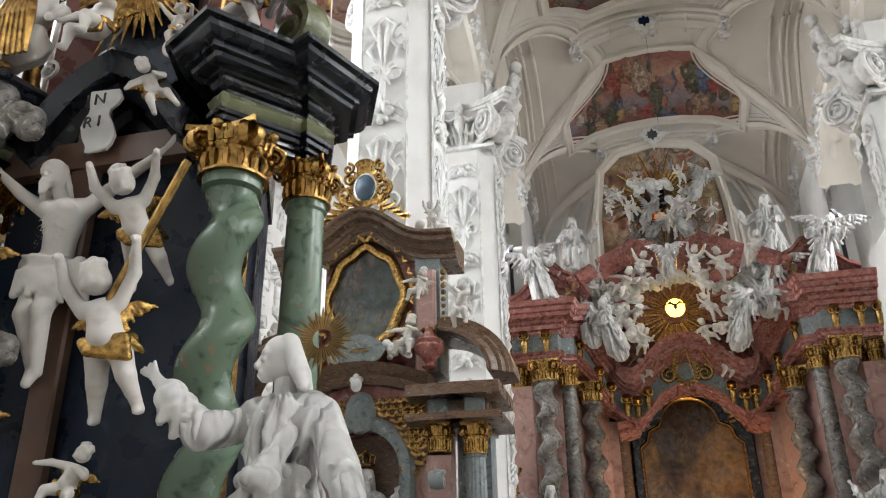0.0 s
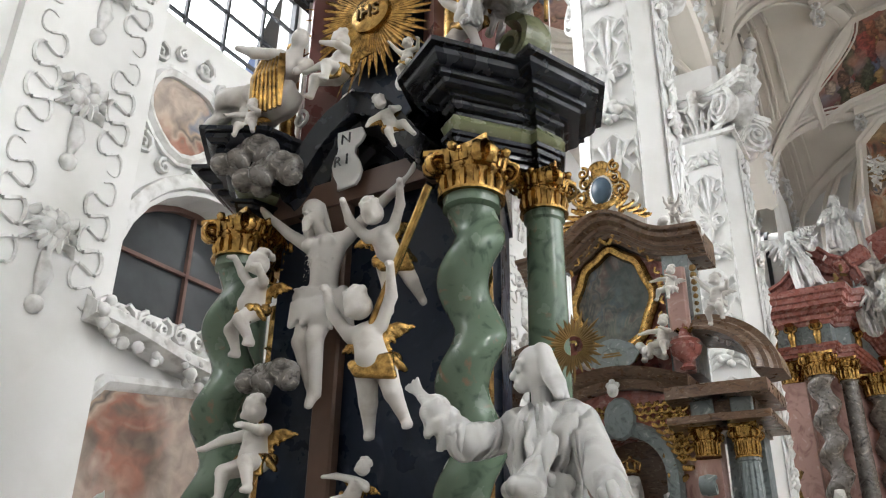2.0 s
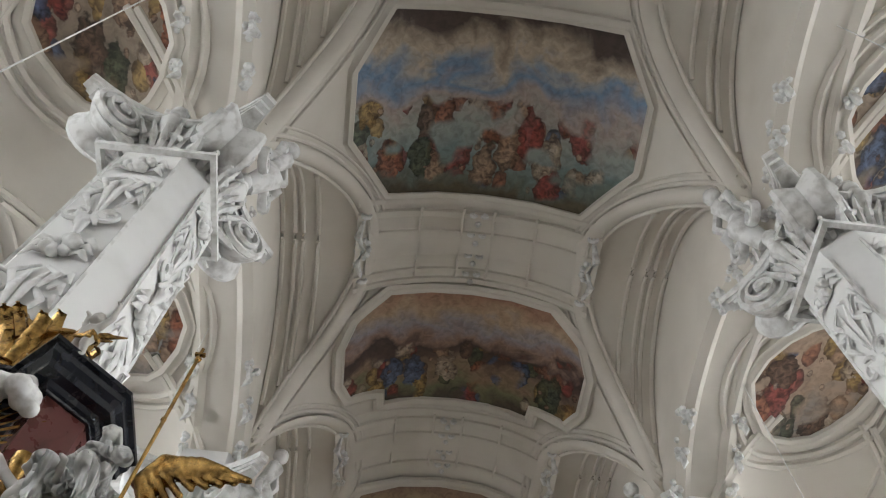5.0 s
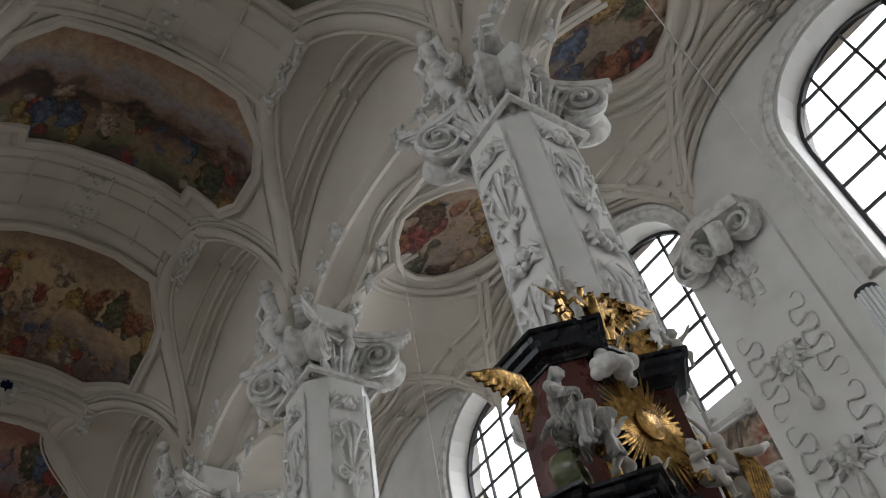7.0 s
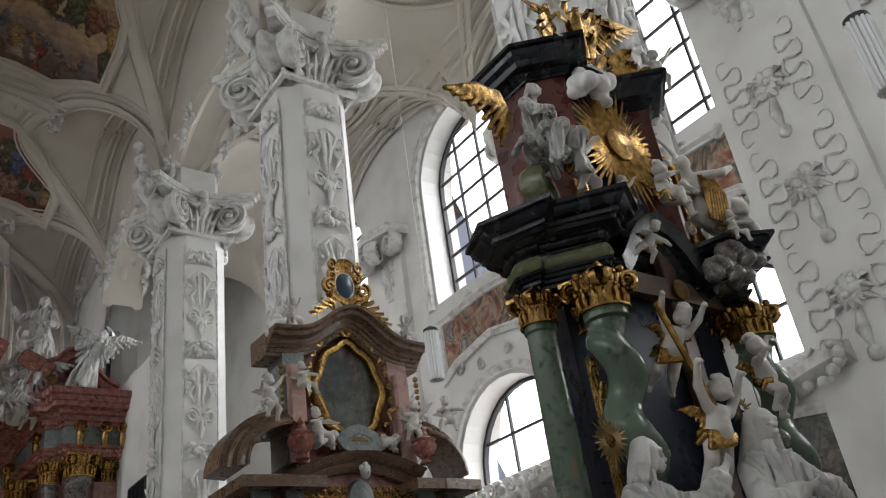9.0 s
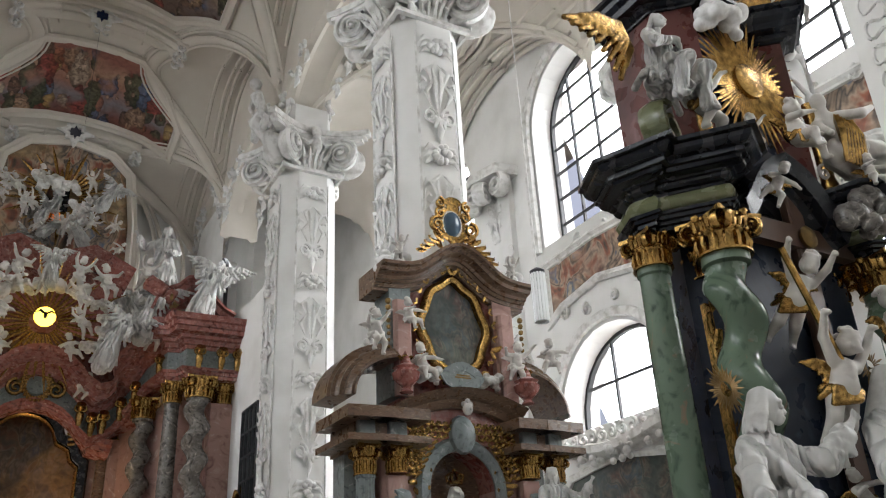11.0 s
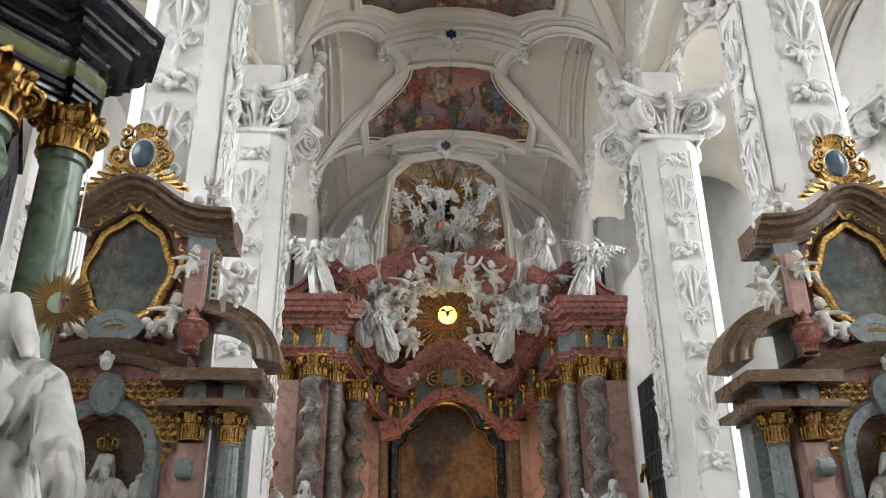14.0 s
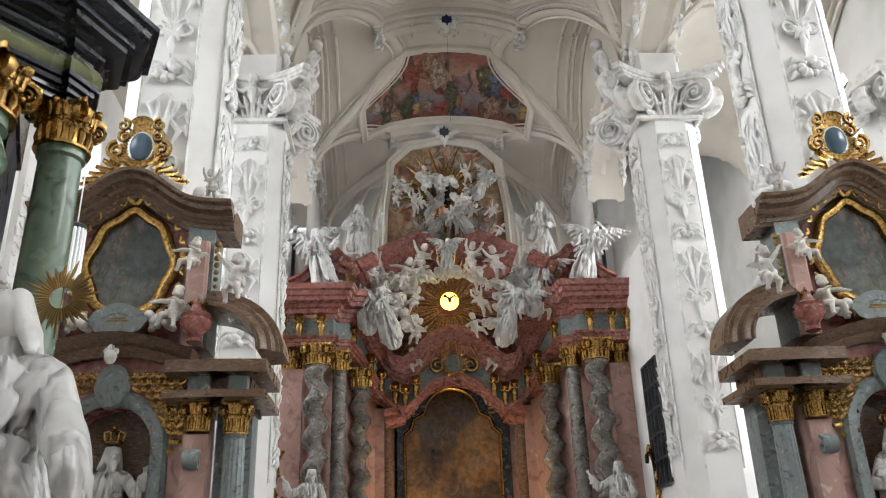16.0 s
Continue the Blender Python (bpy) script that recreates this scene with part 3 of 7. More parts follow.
def pillar(px, py):
    p = thing("pillar", "white square pillar with stucco garlands and a volute capital", "pillar", "pillars of the nave", "structure")
    h = 0.66
    part("shaft", Mesh().box(px - h, py - h, FLOOR, px + h, py + h, CAP_Z, 0.33), WALL, p)
    inner = 1 if px < CX else -1
    if -3 < py:
        for dx, dy in ((0, -1), (inner, 0)):
            part("stucco_strip", STRIPS[round(abs(py)) % 2], STUCCO, p, "stucco strip of fruit, leaves and scrolls", Matrix.Translation((px + dx * h, py + dy * h, 0)) @ pose(0, 0, 0, 0, 0, 0 if dy else 90 * inner))
    orn = Mesh()
    for k in range(8):
        a = k * math.pi / 4
        o = Vector((math.cos(a), math.sin(a), 0))
        t = Vector((-o.y, o.x, 0))
        base = Vector((px, py, CAP_Z - 0.3)) + o * 0.62
        for q in (-0.19, 0, 0.19):
            ltube(orn, base + t * q, o, 0.28 if q else 0.38)
        if k % 2 == 0:
            # a small herm's head between the volutes, hung with leaves and a swag
            top = Vector((px, py, CAP_Z + 0.72)) + o * 0.86
            orn.ball(tuple(top), 0.12, 10, (0.9, 0.9, 1.15))
            orn.ball(tuple(top + Vector((0, 0, 0.09)) - o * 0.03), 0.12, 8, (1, 1, 0.7))
            orn.tube([top - Vector((0, 0, 0.1)), top - Vector((0, 0, 0.32)) - o * 0.03, top - Vector((0, 0, 0.6)) - o * 0.14], [0.09, 0.15, 0.05], 8)
            for q in (-1, 1):
                orn.tube([top - Vector((0, 0, 0.16)), top - Vector((0, 0, 0.3)) + t * q * 0.2, top - Vector((0, 0, 0.22)) + t * q * 0.36], [0.05, 0.06, 0.03], 6)
                orn.tube([top - Vector((0, 0, 0.5)) - o * 0.08, top - Vector((0, 0, 0.62)) + t * q * 0.24 - o * 0.12, top - Vector((0, 0, 0.42)) + t * q * 0.44 - o * 0.1], [0.04, 0.06, 0.03], 6)
            for q in (-2, -1, 0, 1, 2):
                orn.tube([Vector((px, py, CAP_Z - 0.1)) + o * 0.66 + t * q * 0.1, Vector((px, py, CAP_Z + 0.14)) + o * (0.78 - 0.02 * abs(q)) + t * q * 0.13, Vector((px, py, CAP_Z + 0.3)) + o * 0.9 + t * q * 0.17], [0.03, 0.06, 0.02], 5)
    part("capital_leaves", orn, STUCCO, p, sharp=60)
    part("bell", Mesh().lathe([(0.62, CAP_Z - 0.1), (0.6, CAP_Z + 0.1), (0.7, CAP_Z + 0.4), (0.86, CAP_Z + 0.66)], 24, (px, py, 0)), STUCCO, p)
    part("upper_block", Mesh().box(px - 0.5, py - 0.5, CAP_Z, px + 0.5, py + 0.5, 12.9, 0.1), WALL, p)
    # abacus with hollow sides and cut corners
    ab = 1.24
    out = []
    for c in range(4):
        r = Matrix.Rotation(radians(90 * c), 2)
        for u in np.linspace(-0.9, 0.9, 11):
            out.append(r @ Vector((ab * u, -ab * (0.6 + 0.4 * abs(u / 0.9) ** 1.8))))
    slab = Mesh()
    for sc, z0, z1 in ((1.0, 0.78, 0.92), (0.95, 0.7, 0.78), (0.9, 0.63, 0.7)):
        slab.prism([(px + q.x * sc, py + q.y * sc) for q in out], CAP_Z + z0, CAP_Z + z1)
    part("abacus", slab, STUCCO, p, sharp=30)
    for sx in (-1, 1):
        for sy in (-1, 1):
            d = Vector((sx, sy, 0)).normalized()
            t = Vector((-d.y, d.x, 0))
            c = Vector((px, py, CAP_Z + 0.25)) + d * 1.06
            turn = Matrix((t, d, (0, 0, 1))).transposed().to_4x4()
            me = Mesh()
            drum = Mesh().lathe([(0.3, -0.25), (0.38, -0.24), (0.37, -0.18), (0.27, 0), (0.37, 0.18), (0.38, 0.24), (0.3, 0.25)], 22)
            me.join(drum, Matrix.Translation(c) @ turn @ pose(0, 0, 0, 0, 90, 0))
            for e in (-1, 1):
                pts = []
                for i in range(40):
                    f = i / 39
                    an = math.pi * 0.5 - 2.6 * 2 * math.pi * f
                    q = 0.355 * (1 - f) + 0.03
                    pts.append(c + d * (q * math.cos(an)) + Vector((0, 0, q * math.sin(an))) + t * e * (0.24 + 0.14 * f))
                me.tube(pts, [0.05 * (1 - 0.45 * i / 39) for i in range(40)], 6, 1.5, up=t)
                me.ball(tuple(c + t * e * 0.36), 0.06, 8)
            # the band that runs from the bell into the scroll, with a leaf under it
            me.tube([c - d * 0.5 + Vector((0, 0, 0.2)), c - d * 0.22 + Vector((0, 0, 0.36)), c + d * 0.05 + Vector((0, 0, 0.34))], [0.16, 0.2, 0.22], 8, 0.35)
            for q in (-0.14, 0, 0.14):
                me.tube([c - d * 0.5 + t * q - Vector((0, 0, 0.5)), c - d * 0.3 + t * q * 1.4 - Vector((0, 0, 0.3)), c - d * 0.02 + t * q * 1.7 - Vector((0, 0, 0.38))], [0.05, 0.09, 0.03], 6)
            part("volute", me, STUCCO, p, sharp=35)
    part("necking", Mesh().sweep([(px + sx * h, py + sy * h, CAP_Z - 0.25) for sx, sy in ((-1, -1), (1, -1), (1, 1), (-1, 1))], (0, 0, 1), [(0, 0), (0.07, 0.02), (0.07, 0.1), (0.0, 0.14)], True), STUCCO, p)
    return p


for s in "LR":
    for y in [-7.6, -1.6] + ROWS_Y:
        pillar(PX[s], y)


# transverse bands of the vault, each across the crown between two facing cells
def band(i, width):
    m, c, r = CELLS[i]
    w = width / 2
    a = thing("vault_arch_%d" % i, "white moulded transverse arch of the vault", "arch", "transverse arches", "structure")
    sec = [(-w, 0.3), (-w, -0.05), (-w * 0.95, -0.1), (-w * 0.86, -0.1), (-w * 0.84, -0.04), (-w * 0.72, -0.02), (-w * 0.7, -0.12), (-w * 0.6, -0.16), (-w * 0.58, -0.1), (-w * 0.3, -0.1), (-w * 0.28, -0.15), (-w * 0.2, -0.17)]
    sec = sec + [(-p, q) for p, q in sec[::-1]]
    k, v, f, n = 36, [], [], len(sec)
    for j in range(k + 1):
        x = CX + r * 1.06 * (-1 + 2 * j / k)
        v += [(x, m + e * (1 + 0.1 * abs(x - CX) / r), barrel(x - CX, m) + g) for e, g in sec]
    for j in range(k):
        for q in range(n - 1):
            f.append((j * n + q, j * n + q + 1, (j + 1) * n + q + 1, (j + 1) * n + q))
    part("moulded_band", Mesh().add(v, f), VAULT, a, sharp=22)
    pan = Mesh()
    for u in (-0.96, -0.52, -0.14, 0.14, 0.52, 0.96):
        x = CX + r * u
        z = barrel(r * u, m) - 0.13
        pan.tube([(x, m - w * 0.82, z + 0.03), (x, m - w * 0.4, z - 0.03), (x, m + w * 0.4, z - 0.03), (x, m + w * 0.82, z + 0.03)], 0.035, 5)
    part("panel_bars", pan, VAULT, a)
    orn = Mesh()
    for dy in (-0.7, -0.25, 0.25, 0.7):
        for s in (-1, 1):
            scroll(orn, (CX + s * 0.1, m + dy * w, barrel(0, m) - 0.17), (s, 0, 0), 0.09, 1.3, 0.03, k=10)
        orn.ball((CX, m + (dy + 0.2) * w, barrel(0, m) - 0.16), 0.07, 6)
    for s in (-1, 1):
        z = barrel(r, m) - 0.12
        for j in range(9):
            an = 2 * math.pi * j / 9
            orn.ball((CX + s * r + 0.12 * math.cos(an), m + 0.2 * math.sin(an), z), 0.07, 6)
        for dy in (-0.75, 0.75):
            scroll(orn, (CX + s * r * 0.98, m + dy * w, z), (s, 0, 0), 0.13, 1.4, 0.04, k=10)
            orn.tube([(CX + s * r, m + dy * w * 0.9, z), (CX + s * (r + 0.1), m + dy * w * 0.4, z - 0.12), (CX + s * r, m, z - 0.05)], [0.04, 0.08, 0.05], 6)
    part("stucco_bosses", orn, STUCCO, a, sharp=60)


for i in range(len(CELLS)):
    band(i, 1.9 if i < 4 else (1.05 if i == 4 else 0.8))

# arcade arches between nave and aisles
def arcade(x0, x1, ya, yb, nm):
    me = Mesh()
    v, f = [], []
    k = 26
    for i in range(k + 1):
        u = -1 + 2 * i / k
        y = (ya + yb) / 2 + (yb - ya) / 2 * u
        z = 11.75 + 2.0 * math.sqrt(max(0, 1 - abs(u) ** 2.3))
        for x, dz in ((x0, 5.5), (x0, 0.08), (x0 + 0.16, 0.0), (x0 + 0.28, 0.1), (x1 - 0.28, 0.1), (x1 - 0.16, 0.0), (x1, 0.08), (x1, 5.5)):
            v.append((x, y, min(TOP, z + dz)))
    for i in range(k):
        for j in range(7):
            f.append((i * 8 + j, i * 8 + j + 1, i * 8 + 9 + j, i * 8 + 8 + j))
    a = lone(nm, me.add(v, f), VAULT, "white arcade arch with fruit garlands on its soffit", "arch", "arcade arches", "structure", sharp=30)
    g = Mesh()
    rnd = random.Random(int(ya * 10 + x0 * 7))
    for u in (-0.93, -0.82, -0.62, -0.4, 0.4, 0.62, 0.82, 0.93):
        y = (ya + yb) / 2 + (yb - ya) / 2 * u
        z = 11.75 + 2.0 * math.sqrt(max(0, 1 - abs(u) ** 2.3))
        for e in (x0 + 0.02, x1 - 0.02):
            for _ in range(9):
                g.ball((e + rnd.uniform(-0.1, 0.1), y + rnd.uniform(-0.16, 0.16), z + 0.1 + rnd.uniform(-0.2, 0.16)), rnd.uniform(0.05, 0.09), 6)
            g.tube([(e, y - 0.05, z - 0.02), (e + 0.05, y + 0.02, z - 0.2), (e - 0.03, y, z - 0.42)], [0.05, 0.07, 0.01], 5)
    part("garland", g, STUCCO, a)


n_arc = 0
for x0, x1 in ((-3.65, -2.6), (5.2, 6.25)):
    for ya, yb in zip(BOUNDS, BOUNDS[1:]):
        arcade(x0, x1, ya, yb, "arcade_arch_%d" % n_arc)
        n_arc += 1

# moulded ribs on the edges of the side cells, lines inside the cells, and stucco at the springing
for i in range(len(CELLS)):
    a, b, (m, c, r) = BOUNDS[i], BOUNDS[i + 1], CELLS[i]
    for s in (-1, 1):
        rib = thing("vault_rib", "white moulded rib round a side cell of the vault", "rib", "vault ribs", "structure")
        line = [groin(i, w) for w in np.linspace(-0.985, 0.985, 41)]
        P = [Vector((CX + s * o, y, nave_z(CX + s * o, y))) for o, y in line]
        body, rolls = Mesh(), Mesh()
        for shift, rad, flat, me in ((0.12, 0.17, 0.45, body), (0.3, 0.05, 1.0, rolls), (-0.05, 0.045, 1.0, rolls), (0.42, 0.03, 1.0, rolls)):
            pts = []
            for j, q in enumerate(P):
                d = P[min(j + 1, 40)] - P[max(j - 1, 0)]
                n = Vector((-d.y, d.x, 0)).normalized()
                if n.x * s > 0:
                    n = -n
                e = q + n * shift
                pts.append((e.x, e.y, nave_z(e.x, e.y) - 0.05))
            me.tube(pts, rad, 8, flat, up=(0, 0, 1))
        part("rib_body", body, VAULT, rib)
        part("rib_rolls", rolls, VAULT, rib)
        seam = Mesh()
        for off in (3.15, 3.45, 3.6, 3.85):
            pts = []
            for w in np.linspace(-1, 1, 33):
                y = m + w * 0.97 * (m - a if w < 0 else b - m)
                if groin(i, w * 0.97)[0] < off - 0.1:
                    pts.append((CX + s * off, y, nave_z(CX + s * off, y) - 0.02))
            seam.tube(pts, 0.05, 6)
        part("cell_lines", seam, VAULT, rib)
        # leafy scroll with a small term over the capital
        if i and i < 5:
            orn = Mesh()
            x = CX + s * 3.45
            orn.tube([(x + s * 0.2, a, 12.1), (x - s * 0.05, a, 12.5), (x + s * 0.05, a, 12.9), (x - s * 0.12, a, 13.3)], [0.14, 0.2, 0.13, 0.16], 8)
            orn.ball((x - s * 0.16, a - 0.04, 13.55), 0.15, 10)
            for q in (-1, 1):
                orn.tube([(x - s * 0.1, a + q * 0.1, 13.3), (x - s * 0.14, a + q * 0.3, 13.05), (x - s * 0.05, a + q * 0.22, 12.75)], [0.07, 0.08, 0.05], 6)
                scroll(orn, (x, a + q * 0.28, 12.35), (0, q, 0), 0.2, 1.5, 0.06)
                orn.tube([(x, a + q * 0.12, 12.9), (x - s * 0.1, a + q * 0.3, 12.7), (x, a + q * 0.36, 12.35)], [0.05, 0.1, 0.04], 6, 0.5)
            part("springing_stucco", orn, STUCCO, rib, "carved stucco term over the capital", sharp=60)
# keystone stars on two bands
for y, z, c in ((CELLS[4][0] - 0.38, CELLS[4][1] - 0.26, (0.02, 0.035, 0.12)), (CELLS[5][0] - 0.45, CELLS[5][1] - 0.16, (0.12, 0.12, 0.15))):
    st = thing("vault_boss", "pointed star boss with a dark glass centre on the vault arch", "boss", "vault bosses")
    out = []
    for i in range(16):
        a = 2 * math.pi * i / 16
        r = 0.36 if i % 4 == 0 else (0.26 if i % 2 == 0 else 0.2)
        out.append((CX - 0.08 + r * math.sin(a), y, z + r * math.cos(a)))
    me = Mesh().sweep(out, (0, 1, 0), [(-0.05, 0), (0.06, 0), (0.06, -0.08), (-0.05, -0.1)], True)
    part("star_rim", me, STUCCO, st)
    me = Mesh().add([(p[0], p[1] - 0.02, p[2]) for p in out] + [(CX - 0.08, y - 0.05, z)], [(i, (i + 1) % 16, 16) for i in range(16)])
    part("star_glass", me, simple("boss_glass_%d" % round(y), c, 0.2), st)


# painted fields of the vaults
def fresco(nm, outline, fz, mat, label, drop=0.06):
    """outline: plan points (x, y); the field follows the vault just below it."""
    t = thing(nm, label, "fresco", "vault frescoes")
    cx, cy = sum(p[0] for p in outline) / len(outline), sum(p[1] for p in outline) / len(outline)
    dense = []
    for a, b in zip(outline, outline[1:] + outline[:1]):
        for i in range(4):
            dense.append((a[0] + (b[0] - a[0]) * i / 4, a[1] + (b[1] - a[1]) * i / 4))
    v, f, k, rings = [], [], len(dense), 7
    for r in range(1, rings + 1):
        s = r / rings
        for x, y in dense:
            x, y = cx + (x - cx) * s, cy + (y - cy) * s
            v.append((x, y, fz(x, y) - drop))
    v.append((cx, cy, fz(cx, cy) - drop))
    for r in range(rings - 1):
        for i in range(k):
            f.append((r * k + i, r * k + (i + 1) % k, (r + 1) * k + (i + 1) % k, (r + 1) * k + i))
    f += [(i, k * rings, (i + 1) % k) for i in range(k)]
    part("painted_field", Mesh().add(v, f), mat, t)
    rim = [(x, y, fz(x, y) - drop - 0.02) for x, y in dense]
    part("stucco_rim", Mesh().sweep(rim, (0, 0, 1), [(-0.05, 0.05), (-0.05, -0.06), (0.03, -0.1), (0.09, -0.04), (0.17, -0.06), (0.2, 0.06)], True), VAULT, t, sharp=60)
    return t


def bay_z(x, y):
    return barrel(x - CX, y)


# ---- sculpture: smooth unions of tapered limbs, meshed on a grid ----
def net(F, org, h):
    """A surface where F changes sign (naive surface nets)."""
    I = F < 0
    nx, ny, nz = F.shape
    c = np.zeros((nx - 1, ny - 1, nz - 1, 3))
    w = np.zeros((nx - 1, ny - 1, nz - 1))
    corner = [(a, b, d) for a in (0, 1) for b in (0, 1) for d in (0, 1)]
    sl = lambda o: tuple(slice(o[i], F.shape[i] - 1 + o[i]) for i in range(3))
    for a in corner:
        for ax in range(3):
            if a[ax] == 0:
                b = list(a)
                b[ax] = 1
                fa, fb = F[sl(a)], F[sl(b)]
                x = (fa < 0) != (fb < 0)
                t = np.where(x, fa / np.where(fa == fb, 1, fa - fb), 0)
                for i in range(3):
                    c[..., i] += np.where(x, a[i] + (t if i == ax else 0), 0)
                w += x
    ids = -np.ones(w.shape, int)
    on = w > 0
    ids[on] = np.arange(on.sum())
    g = np.stack(np.meshgrid(*[np.arange(s) for s in w.shape], indexing="ij"), -1)
    v = (g[on] + c[on] / w[on][:, None]) * h + org
    f = []
    for ax in range(3):
        u, q = [(1, 2), (2, 0), (0, 1)][ax]
        lo = [slice(1, -1)] * 3
        lo[ax] = slice(0, -1)
        hi = list(lo)
        hi[ax] = slice(1, None)
        hi = tuple(slice(1, F.shape[i]) if i == ax else slice(1, -1) for i in range(3))
        lo = tuple(slice(0, F.shape[i] - 1) if i == ax else slice(1, -1) for i in range(3))
        a, b = I[lo], I[hi]
        p = np.argwhere(a != b)
        if not len(p):
            continue
        s = a[tuple(p.T)]
        off = np.ones(3, int)
        off[ax] = 0
        p = p + off
        e, d = np.zeros(3, int), np.zeros(3, int)
        e[u], d[q] = 1, 1
        k = [ids[tuple((p - x).T)] for x in (0 * e, e, e + d, d)]
        quad = np.stack(k, 1)
        quad[s] = quad[s][:, ::-1]
        f += [tuple(r) for r in quad[(quad >= 0).all(1)].tolist()]
    return v, f


def sculpt(limbs, h=0.022, k=0.03, folds=0.0, seed=0):
    """limbs: (a, b, ra, rb, cloth). Returns a Mesh."""
    P = np.array([l[0] for l in limbs] + [l[1] for l in limbs], float)
    R = max(max(l[2], l[3]) for l in limbs)
    lo, hi = P.min(0) - R - 3 * h, P.max(0) + R + 3 * h
    ax = [np.arange(lo[i], hi[i] + h, h) for i in range(3)]
    X = np.stack(np.meshgrid(*ax, indexing="ij"), -1).astype(np.float32)
    out = None
    rnd = np.random.RandomState(seed)
    ph = rnd.uniform(0, 6, 4)
    ang = np.arctan2(X[..., 1], X[..., 0])
    sway = 1.1 * np.sin(X[..., 2] * 6 + ph[0]) + 0.7 * np.sin(X[..., 2] * 13 + ang + ph[3])
    wave = 1.5 - 3 * np.abs(np.sin(ang * 4.5 + sway + ph[1])) + 0.9 - 1.8 * np.abs(np.sin(ang * 8 - X[..., 2] * 11 + ph[2]))
    for a, b, ra, rb, cloth in limbs:
        a, b = np.array(a, np.float32), np.array(b, np.float32)
        ab = b - a
        t = np.clip(((X - a) @ ab) / max(1e-9, float(ab @ ab)), 0, 1)
        d = np.linalg.norm(X - a - t[..., None] * ab, axis=-1) - (ra + t * (rb - ra))
        if cloth > 0 and folds:
            ring = 1.4 - 2.8 * np.abs(np.sin(t * 8 + X[..., 2] * 34 + X[..., 1] * 30))
            d = d + folds * cloth * (0.8 * ring if cloth == 0.3 else wave)
        if cloth < 0:
            out = np.maximum(out, -d)
        elif out is None:
            out = d
        else:
            kk = k if max(ra, rb) > 0.034 else min(k, 0.005)
            m = np.clip(0.5 + 0.5 * (d - out) / kk, 0, 1)
            out = d * (1 - m) + out * m - kk * m * (1 - m)
    v, f = net(out, lo, h)
    return Mesh().add(v, f)


def wing(me, root, d, up, size, k=7):
    """Feathers fanned from the root, out along d."""
    root, d, up = Vector(root), Vector(d).normalized(), Vector(up).normalized()
    for row, (ln, n) in enumerate(((1.0, k), (0.6, k))):
        for i in range(n):
            t = i / (n - 1)
            s = root + d * (size * 0.45 * t) + up * (size * (0.28 - 0.1 * t)) + up.cross(d) * (0.02 * row)
            e = s + (d * (0.35 + 0.55 * t) - up * (0.75 - 0.5 * t)) * size * ln * 0.75
            me.tube([s, s.lerp(e, 0.5), e], [size * 0.06, size * 0.075, size * 0.015], 5, 0.35, up=up.cross(d))
    me.tube([root, root + d * size * 0.2 + up * size * 0.26, root + d * size * 0.5 + up * size * 0.2], [size * 0.09, size * 0.09, size * 0.04], 6)
    return me


def wing_limbs(root, d, up, size, k=6, r=0.055):
    """A closed wing: a strong leading edge and two ranks of broad, overlapping feathers."""
    root, d, up = Vector(root), Vector(d).normalized(), Vector(up).normalized()
    a, b, c = root, root + d * size * 0.3 + up * size * 0.34, root + d * size * 0.75 + up * size * 0.3
    L = [(a, b, size * 0.1, size * 0.11, 0), (b, c, size * 0.11, size * 0.06, 0)]
    for rank, (ln, w) in enumerate(((1.0, 1.15), (0.55, 1.3))):
        for i in range(k):
            t = i / (k - 1)
            s = (a.lerp(b, t * 2) if t < 0.5 else b.lerp(c, t * 2 - 1)) + d.cross(up) * (size * 0.04 * rank)
            e = s + (d * (0.1 + 0.5 * t) - up * (0.62 - 0.3 * t)) * size * ln
            L.append((s, e, size * r * w, size * r * 0.75 * w, 0))
    return [(tuple(p), tuple(q), m, n, o) for p, q, m, n, o in L]


def drape(L, n, top, hem, rt, rh, seed, r0=0.016, sway=0.5):
    """Long tubular folds from a waist ring down to a hem ring."""
    rnd = random.Random(seed)
    for i in range(n):
        a = 2 * math.pi * (i + rnd.uniform(-0.25, 0.25)) / n
        b = a + rnd.uniform(-sway, sway)
        zt, zh = top + rnd.uniform(-0.08, 0.03), hem + rnd.uniform(0, 0.1)
        m = (rt + rh) / 2 + rnd.uniform(-0.01, 0.03)
        c = (a + b) / 2
        q = rnd.uniform(0.8, 1.35) * r0
        p0, p1, p2 = ((rt * math.cos(a), rt * math.sin(a), zt), (m * math.cos(c), m * math.sin(c), (zt + zh) / 2), (rh * math.cos(b), rh * math.sin(b), zh))
        L += [(p0, p1, q * 0.7, q * 1.2, 0), (p1, p2, q * 1.2, q * 1.4, 0)]


